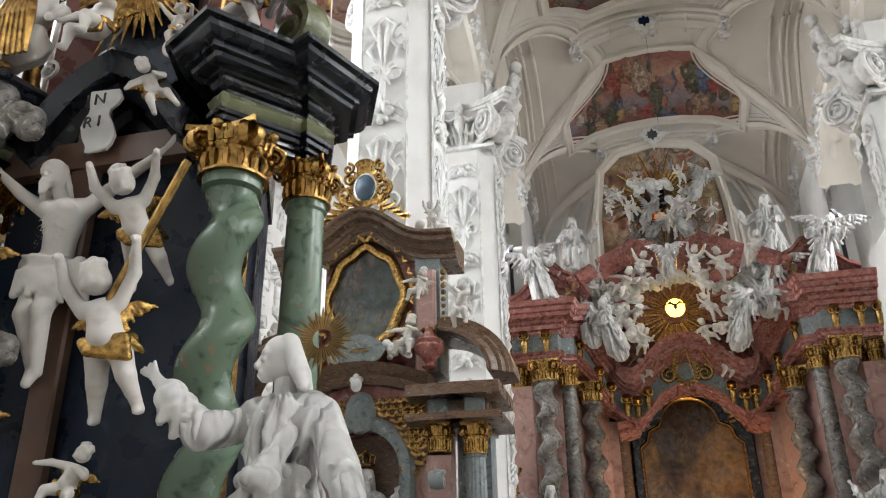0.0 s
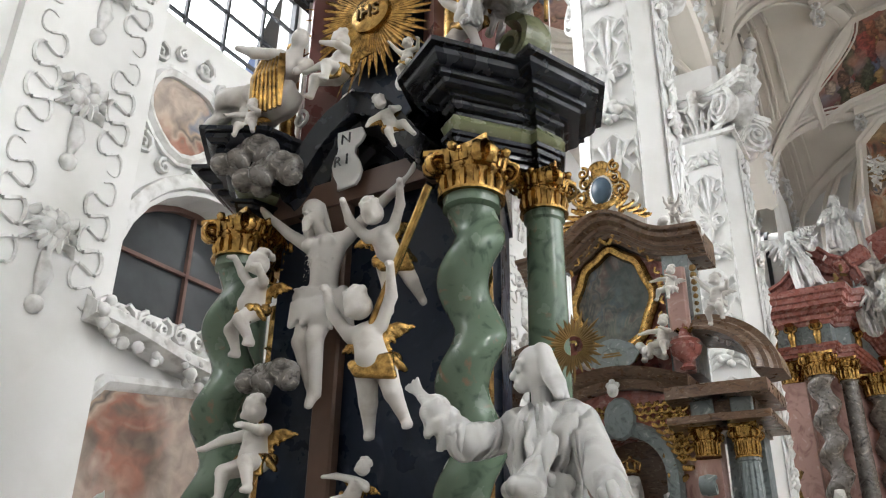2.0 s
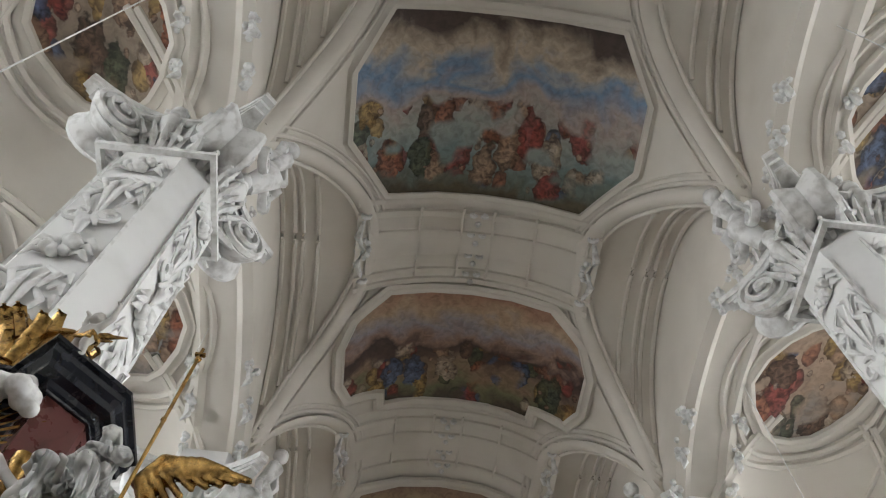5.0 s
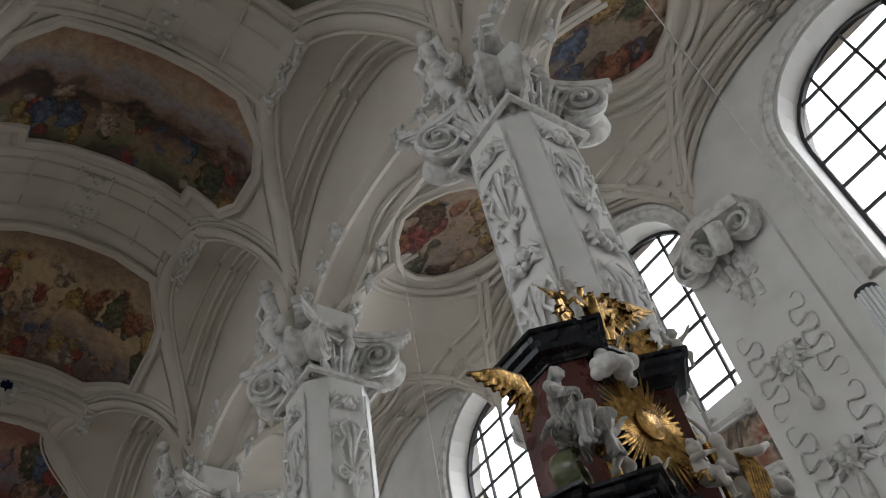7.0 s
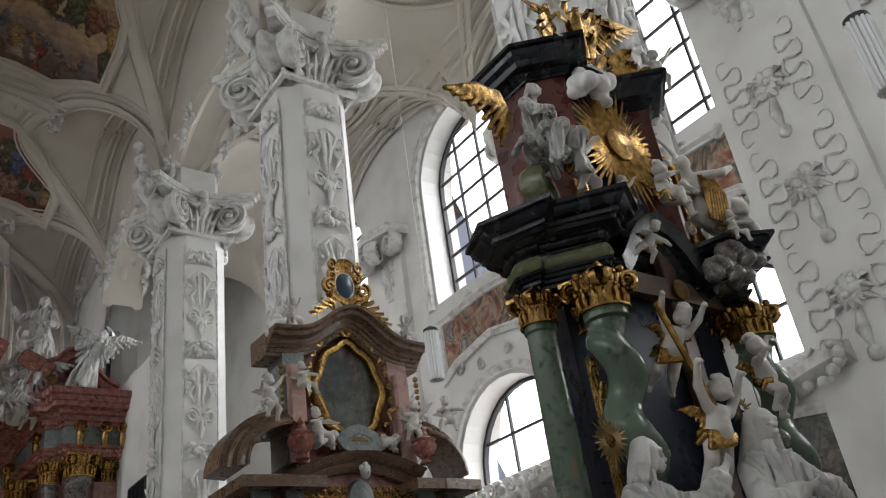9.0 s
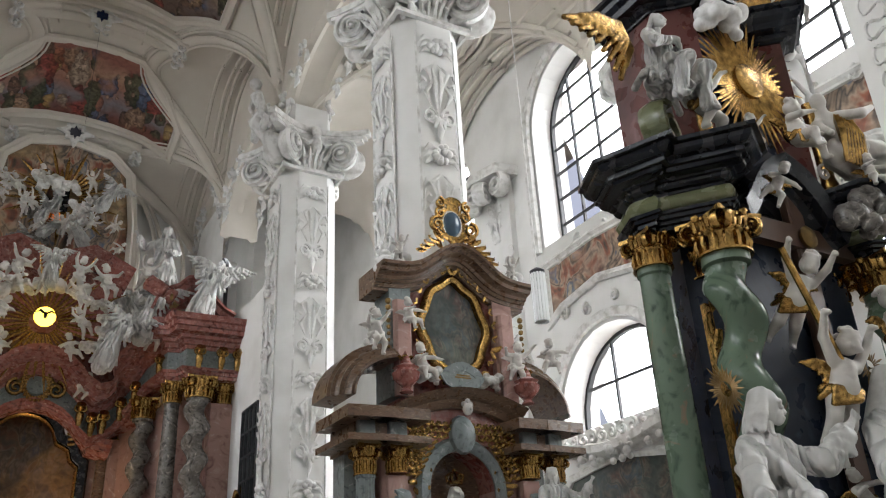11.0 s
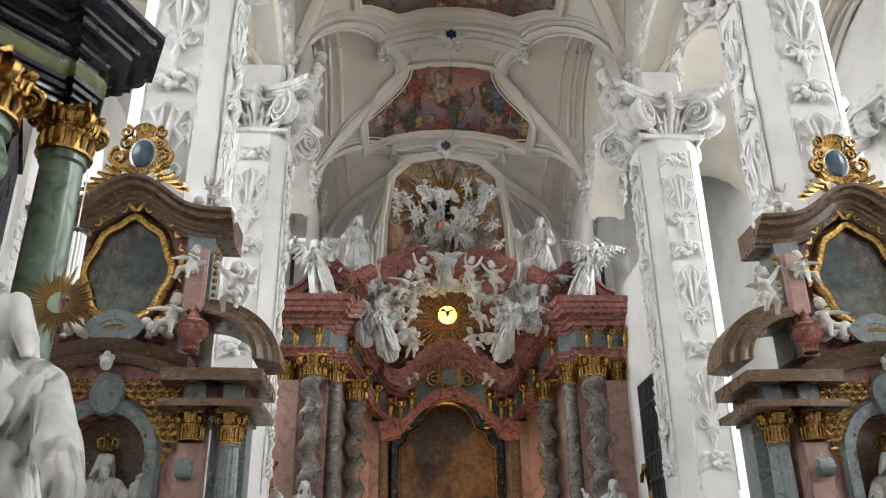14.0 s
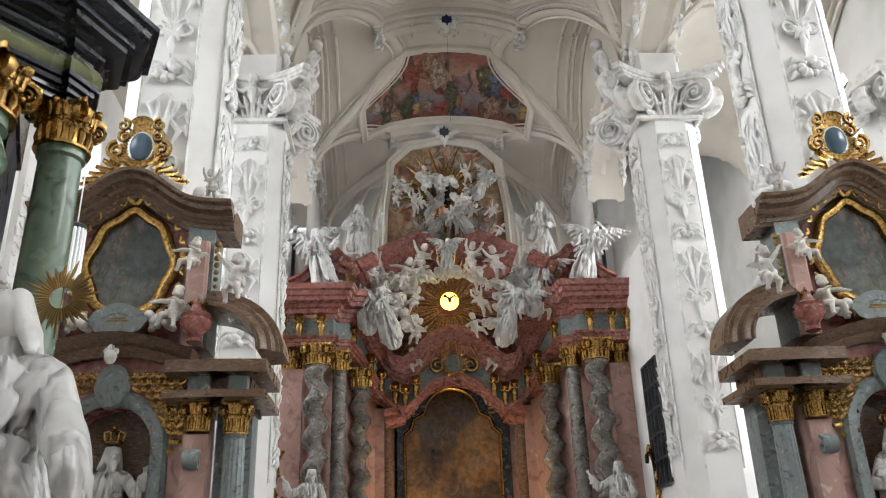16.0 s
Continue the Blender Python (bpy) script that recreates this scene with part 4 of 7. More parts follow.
def head(L, x, y, z, s=1.0, beard=True, hood=False, seed=0):
    rnd = random.Random(seed)
    L += [((x, y + 0.01, z), (x, y + 0.005, z + 0.035 * s), 0.044 * s, 0.05 * s, 0), ((x, y - 0.035 * s, z - 0.022 * s), (x, y - 0.03 * s, z - 0.01), 0.02 * s, 0.026 * s, 0), ((x, y - 0.046 * s, z + 0.022 * s), (x, y - 0.058 * s, z + 0.002), 0.008 * s, 0.01 * s, 0),
          ((x - 0.026 * s, y - 0.04 * s, z + 0.032 * s), (x + 0.026 * s, y - 0.04 * s, z + 0.032 * s), 0.011 * s, 0.011 * s, 0), ((x - 0.012 * s, y - 0.05 * s, z - 0.02 * s), (x + 0.012 * s, y - 0.05 * s, z - 0.02 * s), 0.007 * s, 0.007 * s, 0)]
    for e in (-1, 1):
        L.append(((x + e * 0.021 * s, y - 0.064 * s, z + 0.014 * s), (x + e * 0.026 * s, y - 0.06 * s, z + 0.014 * s), 0.0125 * s, 0.011 * s, -1))
        L.append(((x + e * 0.021 * s, y - 0.046 * s, z + 0.014 * s), (x + e * 0.022 * s, y - 0.046 * s, z + 0.014 * s), 0.0085 * s, 0.0085 * s, 0))
    for i in range(12):
        a = math.pi * (0.02 + 0.96 * i / 11)
        hx, hy = 0.05 * s * math.cos(a), 0.018 * s + 0.035 * s * math.sin(a)
        L.append(((x + hx * 0.7, y + hy * 0.6, z + 0.065 * s), (x + hx * 1.15, y + hy + 0.01, z - 0.02 * s), 0.017 * s, 0.016 * s, 0))
        L.append(((x + hx * 1.15, y + hy + 0.01, z - 0.02 * s), (x + hx * (1.3 + 0.3 * rnd.random()), y + hy + 0.025, z - (0.055 + 0.025 * rnd.random()) * s), 0.016 * s, 0.009 * s, 0))
    if beard:
        for q in (-0.015, 0, 0.015):
            L.append(((x + q, y - 0.04 * s, z - 0.03 * s), (x + q * 0.6, y - 0.05 * s, z - 0.085 * s), 0.015 * s, 0.007, 0))
    if hood:
        for i in range(9):
            a = math.pi * i / 8
            L.append(((x + 0.058 * math.cos(a), y + 0.02 - 0.01 * math.sin(a), z + 0.03 + 0.05 * math.sin(a)), (x + 0.1 * math.cos(a), y + 0.05, z - 0.12), 0.022, 0.03, 0))


def saint(la, ra, beard=True, seed=0, lean=0.0, hood=False, wings=0.0, h=0.0145, cape=True, face=0.0, sash=False):
    """A robed standing figure one high, facing -y; la and ra: elbow and hand of each arm."""
    x = lean
    L = [((0, 0, 0.03), (0.02, -0.01, 0.34), 0.115, 0.085, 1), ((0.02, -0.01, 0.34), (x * 0.5, 0, 0.6), 0.085, 0.07, 1), ((x * 0.5, 0, 0.58), (x, 0, 0.74), 0.074, 0.08, 0.6),
         ((x - 0.085, 0, 0.765), (x + 0.085, 0, 0.765), 0.05, 0.05, 0.5), ((x, 0, 0.79), (x, -0.01, 0.86), 0.034, 0.03, 0), ((0.06, -0.09, 0.32), (0.07, -0.06, 0.1), 0.075, 0.06, 1)]
    drape(L, 17, 0.57, 0.03, 0.098, 0.175, seed, 0.02, 0.35)
    drape(L, 13, 0.8, 0.58, 0.088, 0.09, seed + 1, 0.011, 0.1)
    # belt knot, slung mantle
    L += [((-0.09, -0.06, 0.59), (0.0, -0.105, 0.6), 0.026, 0.03, 0), ((0.0, -0.105, 0.6), (0.09, -0.06, 0.585), 0.03, 0.026, 0), ((0.0, -0.11, 0.6), (0.05, -0.13, 0.47), 0.026, 0.02, 0), ((-0.005, -0.11, 0.6), (-0.05, -0.13, 0.5), 0.026, 0.016, 0)]
    if sash:
        # a broad cloth slung from shoulder to hip, knotted in front, its end hanging down
        for q in range(6):
            e = 0.018 * q
            L += [((0.13 - e, -0.05, 0.76 - 0.3 * e), (0.02, -0.135, 0.57 + 0.5 * e), 0.014, 0.019, 0), ((0.02, -0.135, 0.57 + 0.4 * e), (-0.15, -0.09, 0.5 - 1.2 * e), 0.019, 0.02, 0), ((-0.15, -0.09, 0.5 - 1.2 * e), (-0.23, 0.0, 0.42 - 2.2 * e), 0.02, 0.018, 0)]
            L.append(((0.02, -0.14, 0.57), (0.03 + 0.7 * e, -0.17 + 0.4 * e, 0.32 + e), 0.016, 0.018, 0))
        L.append(((0.0, -0.15, 0.575), (0.05, -0.15, 0.565), 0.035, 0.032, 0))
    if cape:
        for q in range(4):
            L.append(((-0.1 + 0.01 * q, 0.02 - 0.02 * q, 0.74 - 0.03 * q), (0.11, -0.09, 0.52 - 0.045 * q), 0.016, 0.02, 0))
            L.append(((0.11, -0.09, 0.52 - 0.045 * q), (0.17 + 0.01 * q, -0.01 + 0.03 * q, 0.3 - 0.05 * q), 0.02, 0.024, 0))
            L.append(((-0.1, 0.06 + 0.01 * q, 0.74), (-0.14 - 0.012 * q, 0.07, 0.25 - 0.05 * q), 0.02, 0.026, 0))
    H = []
    head(H, x, -0.02, 0.905, 1.12, beard, hood, seed)
    for s, (e, w) in ((-1, la), (1, ra)):
        e, w, sh = Vector(e), Vector(w), Vector((x + s * 0.115, 0, 0.755))
        d = (w - e).normalized()
        L += [(tuple(sh), tuple(e), 0.048, 0.05, 0.3), (tuple(e), tuple(e.lerp(w, 0.7)), 0.05, 0.044, 0.3), (tuple(e.lerp(w, 0.6)), tuple(w), 0.024, 0.018, 0)]
        for q in (-0.02, -0.005, 0.01, 0.025):
            L.append((tuple(w), tuple(w + d * 0.055 + Vector((q, 0, q * 0.5))), 0.01, 0.007, 0))
        for q in range(5):
            t = q / 4
            b = sh.lerp(e, t) if q < 3 else e.lerp(w, (q - 2) * 0.3)
            L.append((tuple(b + Vector((-s * 0.02, -0.034, 0.034))), tuple(b + Vector((s * 0.02, -0.026, -0.045 - 0.012 * t))), 0.011, 0.014, 0))
            L.append((tuple(b + Vector((s * 0.015, -0.036, 0.026))), tuple(b + Vector((s * 0.045, 0.0, -0.04 - 0.012 * t))), 0.009, 0.013, 0))
    if wings:
        for s in (-1, 1):
            L += wing_limbs((s * 0.05, 0.08, 0.72), (s, 0.35, 0.7), (-0.4 * s, 0.1, 1), wings, 8, 0.06)
    if face:
        H = [(tuple(Vector((x, 0, 0)) + Matrix.Rotation(radians(face), 3, 'Z') @ (Vector(a) - Vector((x, 0, 0)))), tuple(Vector((x, 0, 0)) + Matrix.Rotation(radians(face), 3, 'Z') @ (Vector(b) - Vector((x, 0, 0)))), p, q, c) for a, b, p, q, c in H]
    me = sculpt(L, h, 0.007, 0.015, seed)
    k = len(me.f)
    me = me.join(sculpt(H, min(0.0075, h * 0.6), 0.007))
    me.robe = k
    return me


def putto(la, ra, ll, rl, wings=True, seed=0, h=0.02):
    """A chubby naked winged child about one high; arms and legs as (joint, end)."""
    L = [((0, 0, 0.42), (0, 0, 0.6), 0.115, 0.105, 0), ((-0.08, 0, 0.65), (0.08, 0, 0.65), 0.062, 0.062, 0), ((0, -0.02, 0.84), (0, -0.03, 0.86), 0.105, 0.1, 0), ((0, -0.03, 0.5), (0, -0.04, 0.45), 0.1, 0.11, 0), ((0, -0.12, 0.84), (0, -0.13, 0.82), 0.022, 0.02, 0), ((-0.05, -0.1, 0.79), (0.05, -0.1, 0.79), 0.035, 0.035, 0)]
    rnd = random.Random(seed)
    for i in range(16):
        a, t = rnd.uniform(0, 6.28), rnd.uniform(0.0, 1.2)
        L.append(((0.105 * math.sin(t) * math.cos(a), 0.01 + 0.105 * math.sin(t) * math.sin(a), 0.88 + 0.1 * math.cos(t)),) * 2 + (0.032, 0.032, 0))
    for s, (j, e), top in ((-1, la, 1), (1, ra, 1), (-1, ll, 0), (1, rl, 0)):
        a = (s * 0.12, 0, 0.65) if top else (s * 0.07, 0, 0.38)
        r = (0.055, 0.045, 0.03) if top else (0.088, 0.066, 0.036)
        L += [(a, j, r[0], r[1], 0), (j, e, r[1], r[2], 0), (e, tuple(Vector(e) + Vector((0, -0.06, -0.015))), r[2], r[2] * 0.8, 0)]
    for e in (-1, 1):
        L += [((e * 0.04, -0.135, 0.86), (e * 0.05, -0.13, 0.86), 0.024, 0.022, -1), ((e * 0.042, -0.1, 0.858),) * 2 + (0.018, 0.018, 0)]
    G = []
    for i in range(5):
        G.append(((-0.14 + 0.01 * i, -0.06 - 0.01 * i, 0.44 - 0.02 * i), (0.15, -0.09, 0.4 - 0.035 * i), 0.034, 0.03, 0))
    G += [((-0.12, 0.06, 0.42), (0.13, 0.07, 0.4), 0.07, 0.06, 0), ((0.14, -0.03, 0.4), (0.2, 0.04, 0.3), 0.045, 0.025, 0)]
    if wings:
        for s in (-1, 1):
            G += wing_limbs((s * 0.05, 0.09, 0.56), (s, 0.5, 0.25), (0, 0.1, 1), 0.2, 6, 0.12)
    return sculpt(L, h, 0.018, 0.0, seed), sculpt(G, h, 0.018, 0.0, seed)


def two_tone(name, body, extra, mat, mat2):
    k = len(body.f)
    me = body.join(extra).data(name, mat, 60)
    me.materials.append(mat2)
    for p in me.polygons[k:]:
        p.material_index = 1
    return me


def cloud_mesh(seed, n=9, sx=1.0, sz=0.45, h=0.04):
    r = random.Random(seed)
    L = []
    for i in range(n * 2):
        p = (r.uniform(-0.42, 0.42) * sx, r.uniform(-0.15, 0.1), r.uniform(-0.4, 0.4) * sz)
        q = r.uniform(0.08, 0.19) * min(1, sx)
        L.append((p, (p[0] + 0.03, p[1], p[2]), q, q, 0))
    return sculpt(L, h, 0.018)


def data(name, me, mat, sharp=60):
    d = me.data(name, mat, sharp)
    if me.robe:
        d.materials.append(CLOTH)
        for p in d.polygons[:me.robe]:
            p.material_index = 1
    return d


D_JOHN = data("john", saint(((-0.21, -0.1, 0.73), (-0.31, -0.17, 0.87)), ((0.2, -0.06, 0.6), (0.3, -0.16, 0.44)), beard=False, seed=3, h=0.009, face=-50, sash=True), STATUE)
D_MARY = data("mary", saint(((-0.2, -0.1, 0.6), (-0.04, -0.2, 0.66)), ((0.2, -0.1, 0.58), (0.03, -0.2, 0.64)), beard=False, seed=5, hood=True, h=0.012), STATUE)
D_SAINT_A = data("saint_a", saint(((-0.22, -0.06, 0.58), (-0.16, -0.2, 0.6)), ((0.24, -0.05, 0.62), (0.3, -0.16, 0.78)), seed=7, face=30), STATUE)
D_SAINT_B = data("saint_b", saint(((-0.26, -0.04, 0.66), (-0.36, -0.1, 0.84)), ((0.2, -0.08, 0.56), (0.1, -0.2, 0.52)), seed=9, lean=0.03), STATUE)
PUTTI = [
    putto(((-0.25, -0.05, 0.78), (-0.36, -0.12, 0.95)), ((0.27, -0.06, 0.62), (0.36, -0.18, 0.72)), ((-0.11, -0.12, 0.2), (-0.12, -0.02, 0.0)), ((0.14, -0.16, 0.26), (0.14, -0.02, 0.08)), seed=1),
    putto(((-0.28, -0.1, 0.62), (-0.4, -0.2, 0.55)), ((0.2, -0.16, 0.6), (0.06, -0.24, 0.66)), ((-0.14, -0.22, 0.3), (-0.16, -0.24, 0.08)), ((0.13, -0.24, 0.33), (0.2, -0.28, 0.1)), seed=2),
    putto(((-0.22, 0.02, 0.86), (-0.2, -0.05, 1.05)), ((0.26, -0.02, 0.82), (0.34, -0.1, 1.02)), ((-0.12, 0.02, 0.16), (-0.2, 0.1, -0.04)), ((0.1, -0.05, 0.16), (0.12, 0.02, -0.06)), seed=4),
]
D_GILT_PUTTO = [two_tone("gilt_putto", Mesh().join(p), g, FLESH, GOLD) for p, g in PUTTI]
D_PUTTO = [data("putto", p.join(g), FLESH) for p, g in PUTTI]
angel = saint(((-0.2, -0.1, 0.64), (-0.12, -0.24, 0.72)), ((0.22, -0.1, 0.62), (0.3, -0.24, 0.72)), beard=False, seed=11, lean=0.05, wings=0.46, h=0.016)
D_ANGEL = data("angel", angel, STATUE)
sit = [((0, 0, 0.36), (0.0, -0.01, 0.5), 0.125, 0.1, 0.5), ((0, -0.01, 0.5), (0.02, -0.02, 0.68), 0.1, 0.098, 0.5), ((-0.09, -0.01, 0.74), (0.11, -0.01, 0.74), 0.055, 0.055, 0.3), ((0.01, -0.01, 0.76), (0.02, -0.03, 0.85), 0.036, 0.03, 0),
       ((-0.07, -0.02, 0.37), (-0.11, -0.27, 0.41), 0.095, 0.08, 1), ((-0.11, -0.27, 0.41), (-0.13, -0.25, 0.1), 0.072, 0.045, 0.5), ((-0.13, -0.25, 0.1), (-0.14, -0.33, 0.05), 0.032, 0.022, 0), ((0.08, -0.02, 0.36), (0.15, -0.24, 0.35), 0.095, 0.08, 1), ((0.15, -0.24, 0.35), (0.2, -0.2, 0.05), 0.07, 0.042, 0.5), ((0.2, -0.2, 0.05), (0.22, -0.28, 0.0), 0.032, 0.022, 0),
       ((-0.12, -0.01, 0.74), (-0.21, -0.08, 0.58), 0.052, 0.046, 0.3), ((-0.21, -0.08, 0.58), (0.0, -0.17, 0.62), 0.044, 0.026, 0.3), ((0.14, -0.01, 0.74), (0.23, -0.08, 0.58), 0.052, 0.046, 0.3), ((0.23, -0.08, 0.58), (0.03, -0.18, 0.66), 0.044, 0.026, 0.3)]
for i in range(13):
    a = math.pi * (0.9 + 1.2 * i / 12)
    sit += [((0.16 * math.cos(a), 0.02 + 0.14 * math.sin(a), 0.42), (0.27 * math.cos(a), 0.02 + 0.24 * math.sin(a), 0.22 + 0.03 * (i % 3)), 0.022, 0.03, 0)]
for i in range(7):
    sit.append(((-0.12 + 0.03 * i, -0.1, 0.7 - 0.01 * i), (-0.1 + 0.035 * i, -0.12, 0.5), 0.011, 0.015, 0))
sit_head = []
head(sit_head, 0.02, -0.05, 0.9, 1.1, False, False, 4)
_seated = sculpt(sit, 0.013, 0.012, 0.014, 3)
_robe = len(_seated.f)
_seated = _seated.join(sculpt(sit_head, 0.008, 0.007))
_seated.robe = _robe
D_SEATED = data("seated", _seated, STATUE)
recl = [((0, 0, 0.3), (0.25, 0, 0.42), 0.12, 0.11, 0.4), ((0.25, 0, 0.42), (0.36, 0, 0.56), 0.1, 0.06, 0), ((0.42, -0.02, 0.64), (0.43, -0.02, 0.66), 0.07, 0.068, 0), ((0.3, -0.1, 0.5), (0.16, -0.26, 0.5), 0.05, 0.045, 0), ((0.16, -0.26, 0.5), (0.0, -0.3, 0.6), 0.045, 0.03, 0), ((0.32, 0.06, 0.5), (0.5, 0.02, 0.38), 0.05, 0.045, 0), ((0.5, 0.02, 0.38), (0.52, -0.1, 0.24), 0.045, 0.03, 0),
        ((0, -0.02, 0.28), (-0.3, -0.14, 0.32), 0.11, 0.08, 1), ((-0.3, -0.14, 0.32), (-0.46, -0.16, 0.08), 0.075, 0.05, 1), ((0, 0.05, 0.24), (-0.34, 0.05, 0.16), 0.12, 0.08, 1), ((-0.34, 0.05, 0.16), (-0.66, 0.0, 0.1), 0.08, 0.035, 0.5), ((-0.1, 0, 0.12), (0.3, 0, 0.15), 0.12, 0.12, 1)]
D_RECLINE = data("reclining", sculpt(recl, 0.02, 0.03, 0.012, 6), FLESH)
christ = [((0, 0, 0.5), (0.005, -0.01, 0.62), 0.068, 0.064, 0), ((0.005, -0.01, 0.62), (0.01, -0.015, 0.72), 0.064, 0.086, 0), ((-0.07, 0, 0.77), (0.07, 0, 0.77), 0.048, 0.048, 0), ((0, -0.01, 0.78), (-0.03, -0.04, 0.86), 0.035, 0.03, 0), ((-0.04, -0.06, 0.9), (-0.045, -0.065, 0.93), 0.05, 0.055, 0), ((-0.045, -0.09, 0.87), (-0.05, -0.1, 0.84), 0.028, 0.014, 0), ((-0.08, -0.03, 0.93), (-0.09, -0.02, 0.8), 0.035, 0.02, 0),
          ((-0.105, 0, 0.78), (-0.23, 0, 0.87), 0.036, 0.027, 0), ((-0.23, 0, 0.87), (-0.4, 0.02, 1.02), 0.028, 0.017, 0), ((0.105, 0, 0.78), (0.25, 0, 0.9), 0.036, 0.027, 0), ((0.25, 0, 0.9), (0.43, 0.02, 1.05), 0.028, 0.017, 0), ((-0.4, 0.02, 1.02), (-0.43, 0, 1.06), 0.022, 0.012, 0), ((0.43, 0.02, 1.05), (0.46, 0, 1.09), 0.022, 0.012, 0),
          ((-0.045, 0, 0.48), (-0.055, -0.06, 0.28), 0.06, 0.04, 0), ((-0.055, -0.06, 0.28), (-0.012, 0.0, 0.06), 0.04, 0.024, 0), ((0.045, 0, 0.48), (0.03, -0.075, 0.29), 0.06, 0.04, 0), ((0.03, -0.075, 0.29), (0.02, -0.02, 0.05), 0.04, 0.024, 0), ((0.0, -0.01, 0.06), (0.0, -0.04, 0.0), 0.03, 0.02, 0),
          ((-0.08, -0.02, 0.5), (0.08, -0.02, 0.46), 0.062, 0.062, 0), ((0.12, -0.02, 0.48), (0.17, 0, 0.28), 0.04, 0.022, 0), ((0.13, -0.03, 0.5), (0.2, 0, 0.4), 0.03, 0.02, 0), ((-0.06, -0.05, 0.44), (0.05, -0.07, 0.38), 0.055, 0.05, 0)]


def CHRIST_HEAD():
    H = []
    head(H, -0.05, -0.06, 0.89, 1.0, True, False, 2)
    return H


def CHRIST_LIMBS(L):
    L = list(L)
    for s in (-1, 1):
        for i in range(5):
            L.append(((s * 0.02, -0.092, 0.72 - 0.028 * i), (s * 0.085, -0.05, 0.7 - 0.035 * i), 0.0035, 0.0035, 0))
        L.append(((s * 0.045, -0.075, 0.745), (s * 0.06, -0.07, 0.745), 0.034, 0.03, 0))
    for i in range(9):
        L.append(((-0.1 + 0.012 * i, -0.08, 0.53 - 0.012 * i), (0.1, -0.09 + 0.004 * i, 0.5 - 0.022 * i), 0.009, 0.011, 0))
        L.append(((-0.1 + 0.02 * i, -0.085, 0.46), (-0.09 + 0.022 * i, -0.1, 0.35 + 0.02 * (i % 3)), 0.012, 0.016, 0))
    return L


D_CHRIST = data("crucified", sculpt(CHRIST_LIMBS(christ), 0.0095, 0.012, 0.006, 8).join(sculpt(CHRIST_HEAD(), 0.006, 0.006)), FLESH)
D_CLOUD = [data("cloud", cloud_mesh(i, 9 + i, 1.0, 0.5 + 0.2 * i), STUCCO) for i in range(3)]
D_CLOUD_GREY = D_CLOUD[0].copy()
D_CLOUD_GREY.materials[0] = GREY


def place(name, dat, label, category, m, group=""):
    ob = new(name, dat)
    ob.matrix_basis = m
    return tagged(ob, label, category, group)


def at(x, y, z, size, turn=0.0, tip=0.0, roll=0.0):
    return pose(x, y, z, tip, roll, turn) @ Matrix.Diagonal((size, size, size, 1))


# ---- shared architectural pieces ----
def capital_mesh(r, h):
    """A composite capital: fluted neck, collar of leaves, volutes, garland and a small abacus; base at z = 0."""
    me = Mesh().lathe([(r * 1.18, 0), (r * 1.2, h * 0.05), (r * 0.98, h * 0.08), (r * 1.0, h * 0.45), (r * 1.12, h * 0.5), (r * 1.12, h * 0.55), (r * 1.02, h * 0.58), (r * 1.2, h * 0.84), (r * 1.2, h * 0.86)], 16)
    for i in range(14):
        a = 2 * math.pi * i / 14
        o = Vector((math.cos(a), math.sin(a), 0))
        me.tube([o * (r * 1.02) + Vector((0, 0, h * 0.08)), o * (r * 1.08) + Vector((0, 0, h * 0.28)), o * (r * 1.05) + Vector((0, 0, h * 0.46))], [r * 0.08, r * 0.14, r * 0.1], 5)
        me.ball(tuple(o * (r * 1.18) + Vector((0, 0, h * 0.53))), r * 0.11, 6)
    for i in range(4):
        a = math.pi / 4 + i * math.pi / 2
        o = Vector((math.cos(a), math.sin(a), 0))
        for e in (-1, 1):
            d = Vector((math.cos(a + e * 0.5), math.sin(a + e * 0.5), 0))
            scroll(me, o * (r * 1.3) + Vector((-o.y, o.x, 0)) * (e * r * 0.12) + Vector((0, 0, h * 0.68)), d, r * 0.42, 1.8, r * 0.1, k=18, deep=1.8)
        b = a + math.pi / 4
        q = Vector((math.cos(b), math.sin(b), 0))
        for e in (-0.35, 0, 0.35):
            t = Vector((-q.y, q.x, 0)) * (e * r)
            leaf(me, tuple(q * (r * 1.1) + t + Vector((0, 0, h * 0.62))), q, (0, 0, 1), h * 0.3)
        me.ball(tuple(q * (r * 1.35) + Vector((0, 0, h * 0.9))), r * 0.2, 6)
    out = []
    for c in range(4):
        m = Matrix.Rotation(radians(90 * c), 2)
        for u in (-0.92, -0.5, 0, 0.5, 0.92):
            q = m @ Vector((r * 1.32 * u, -r * 1.32 * (0.75 + 0.25 * u * u)))
            out.append((q.x, q.y))
    return me.prism(out, h * 0.88, h)


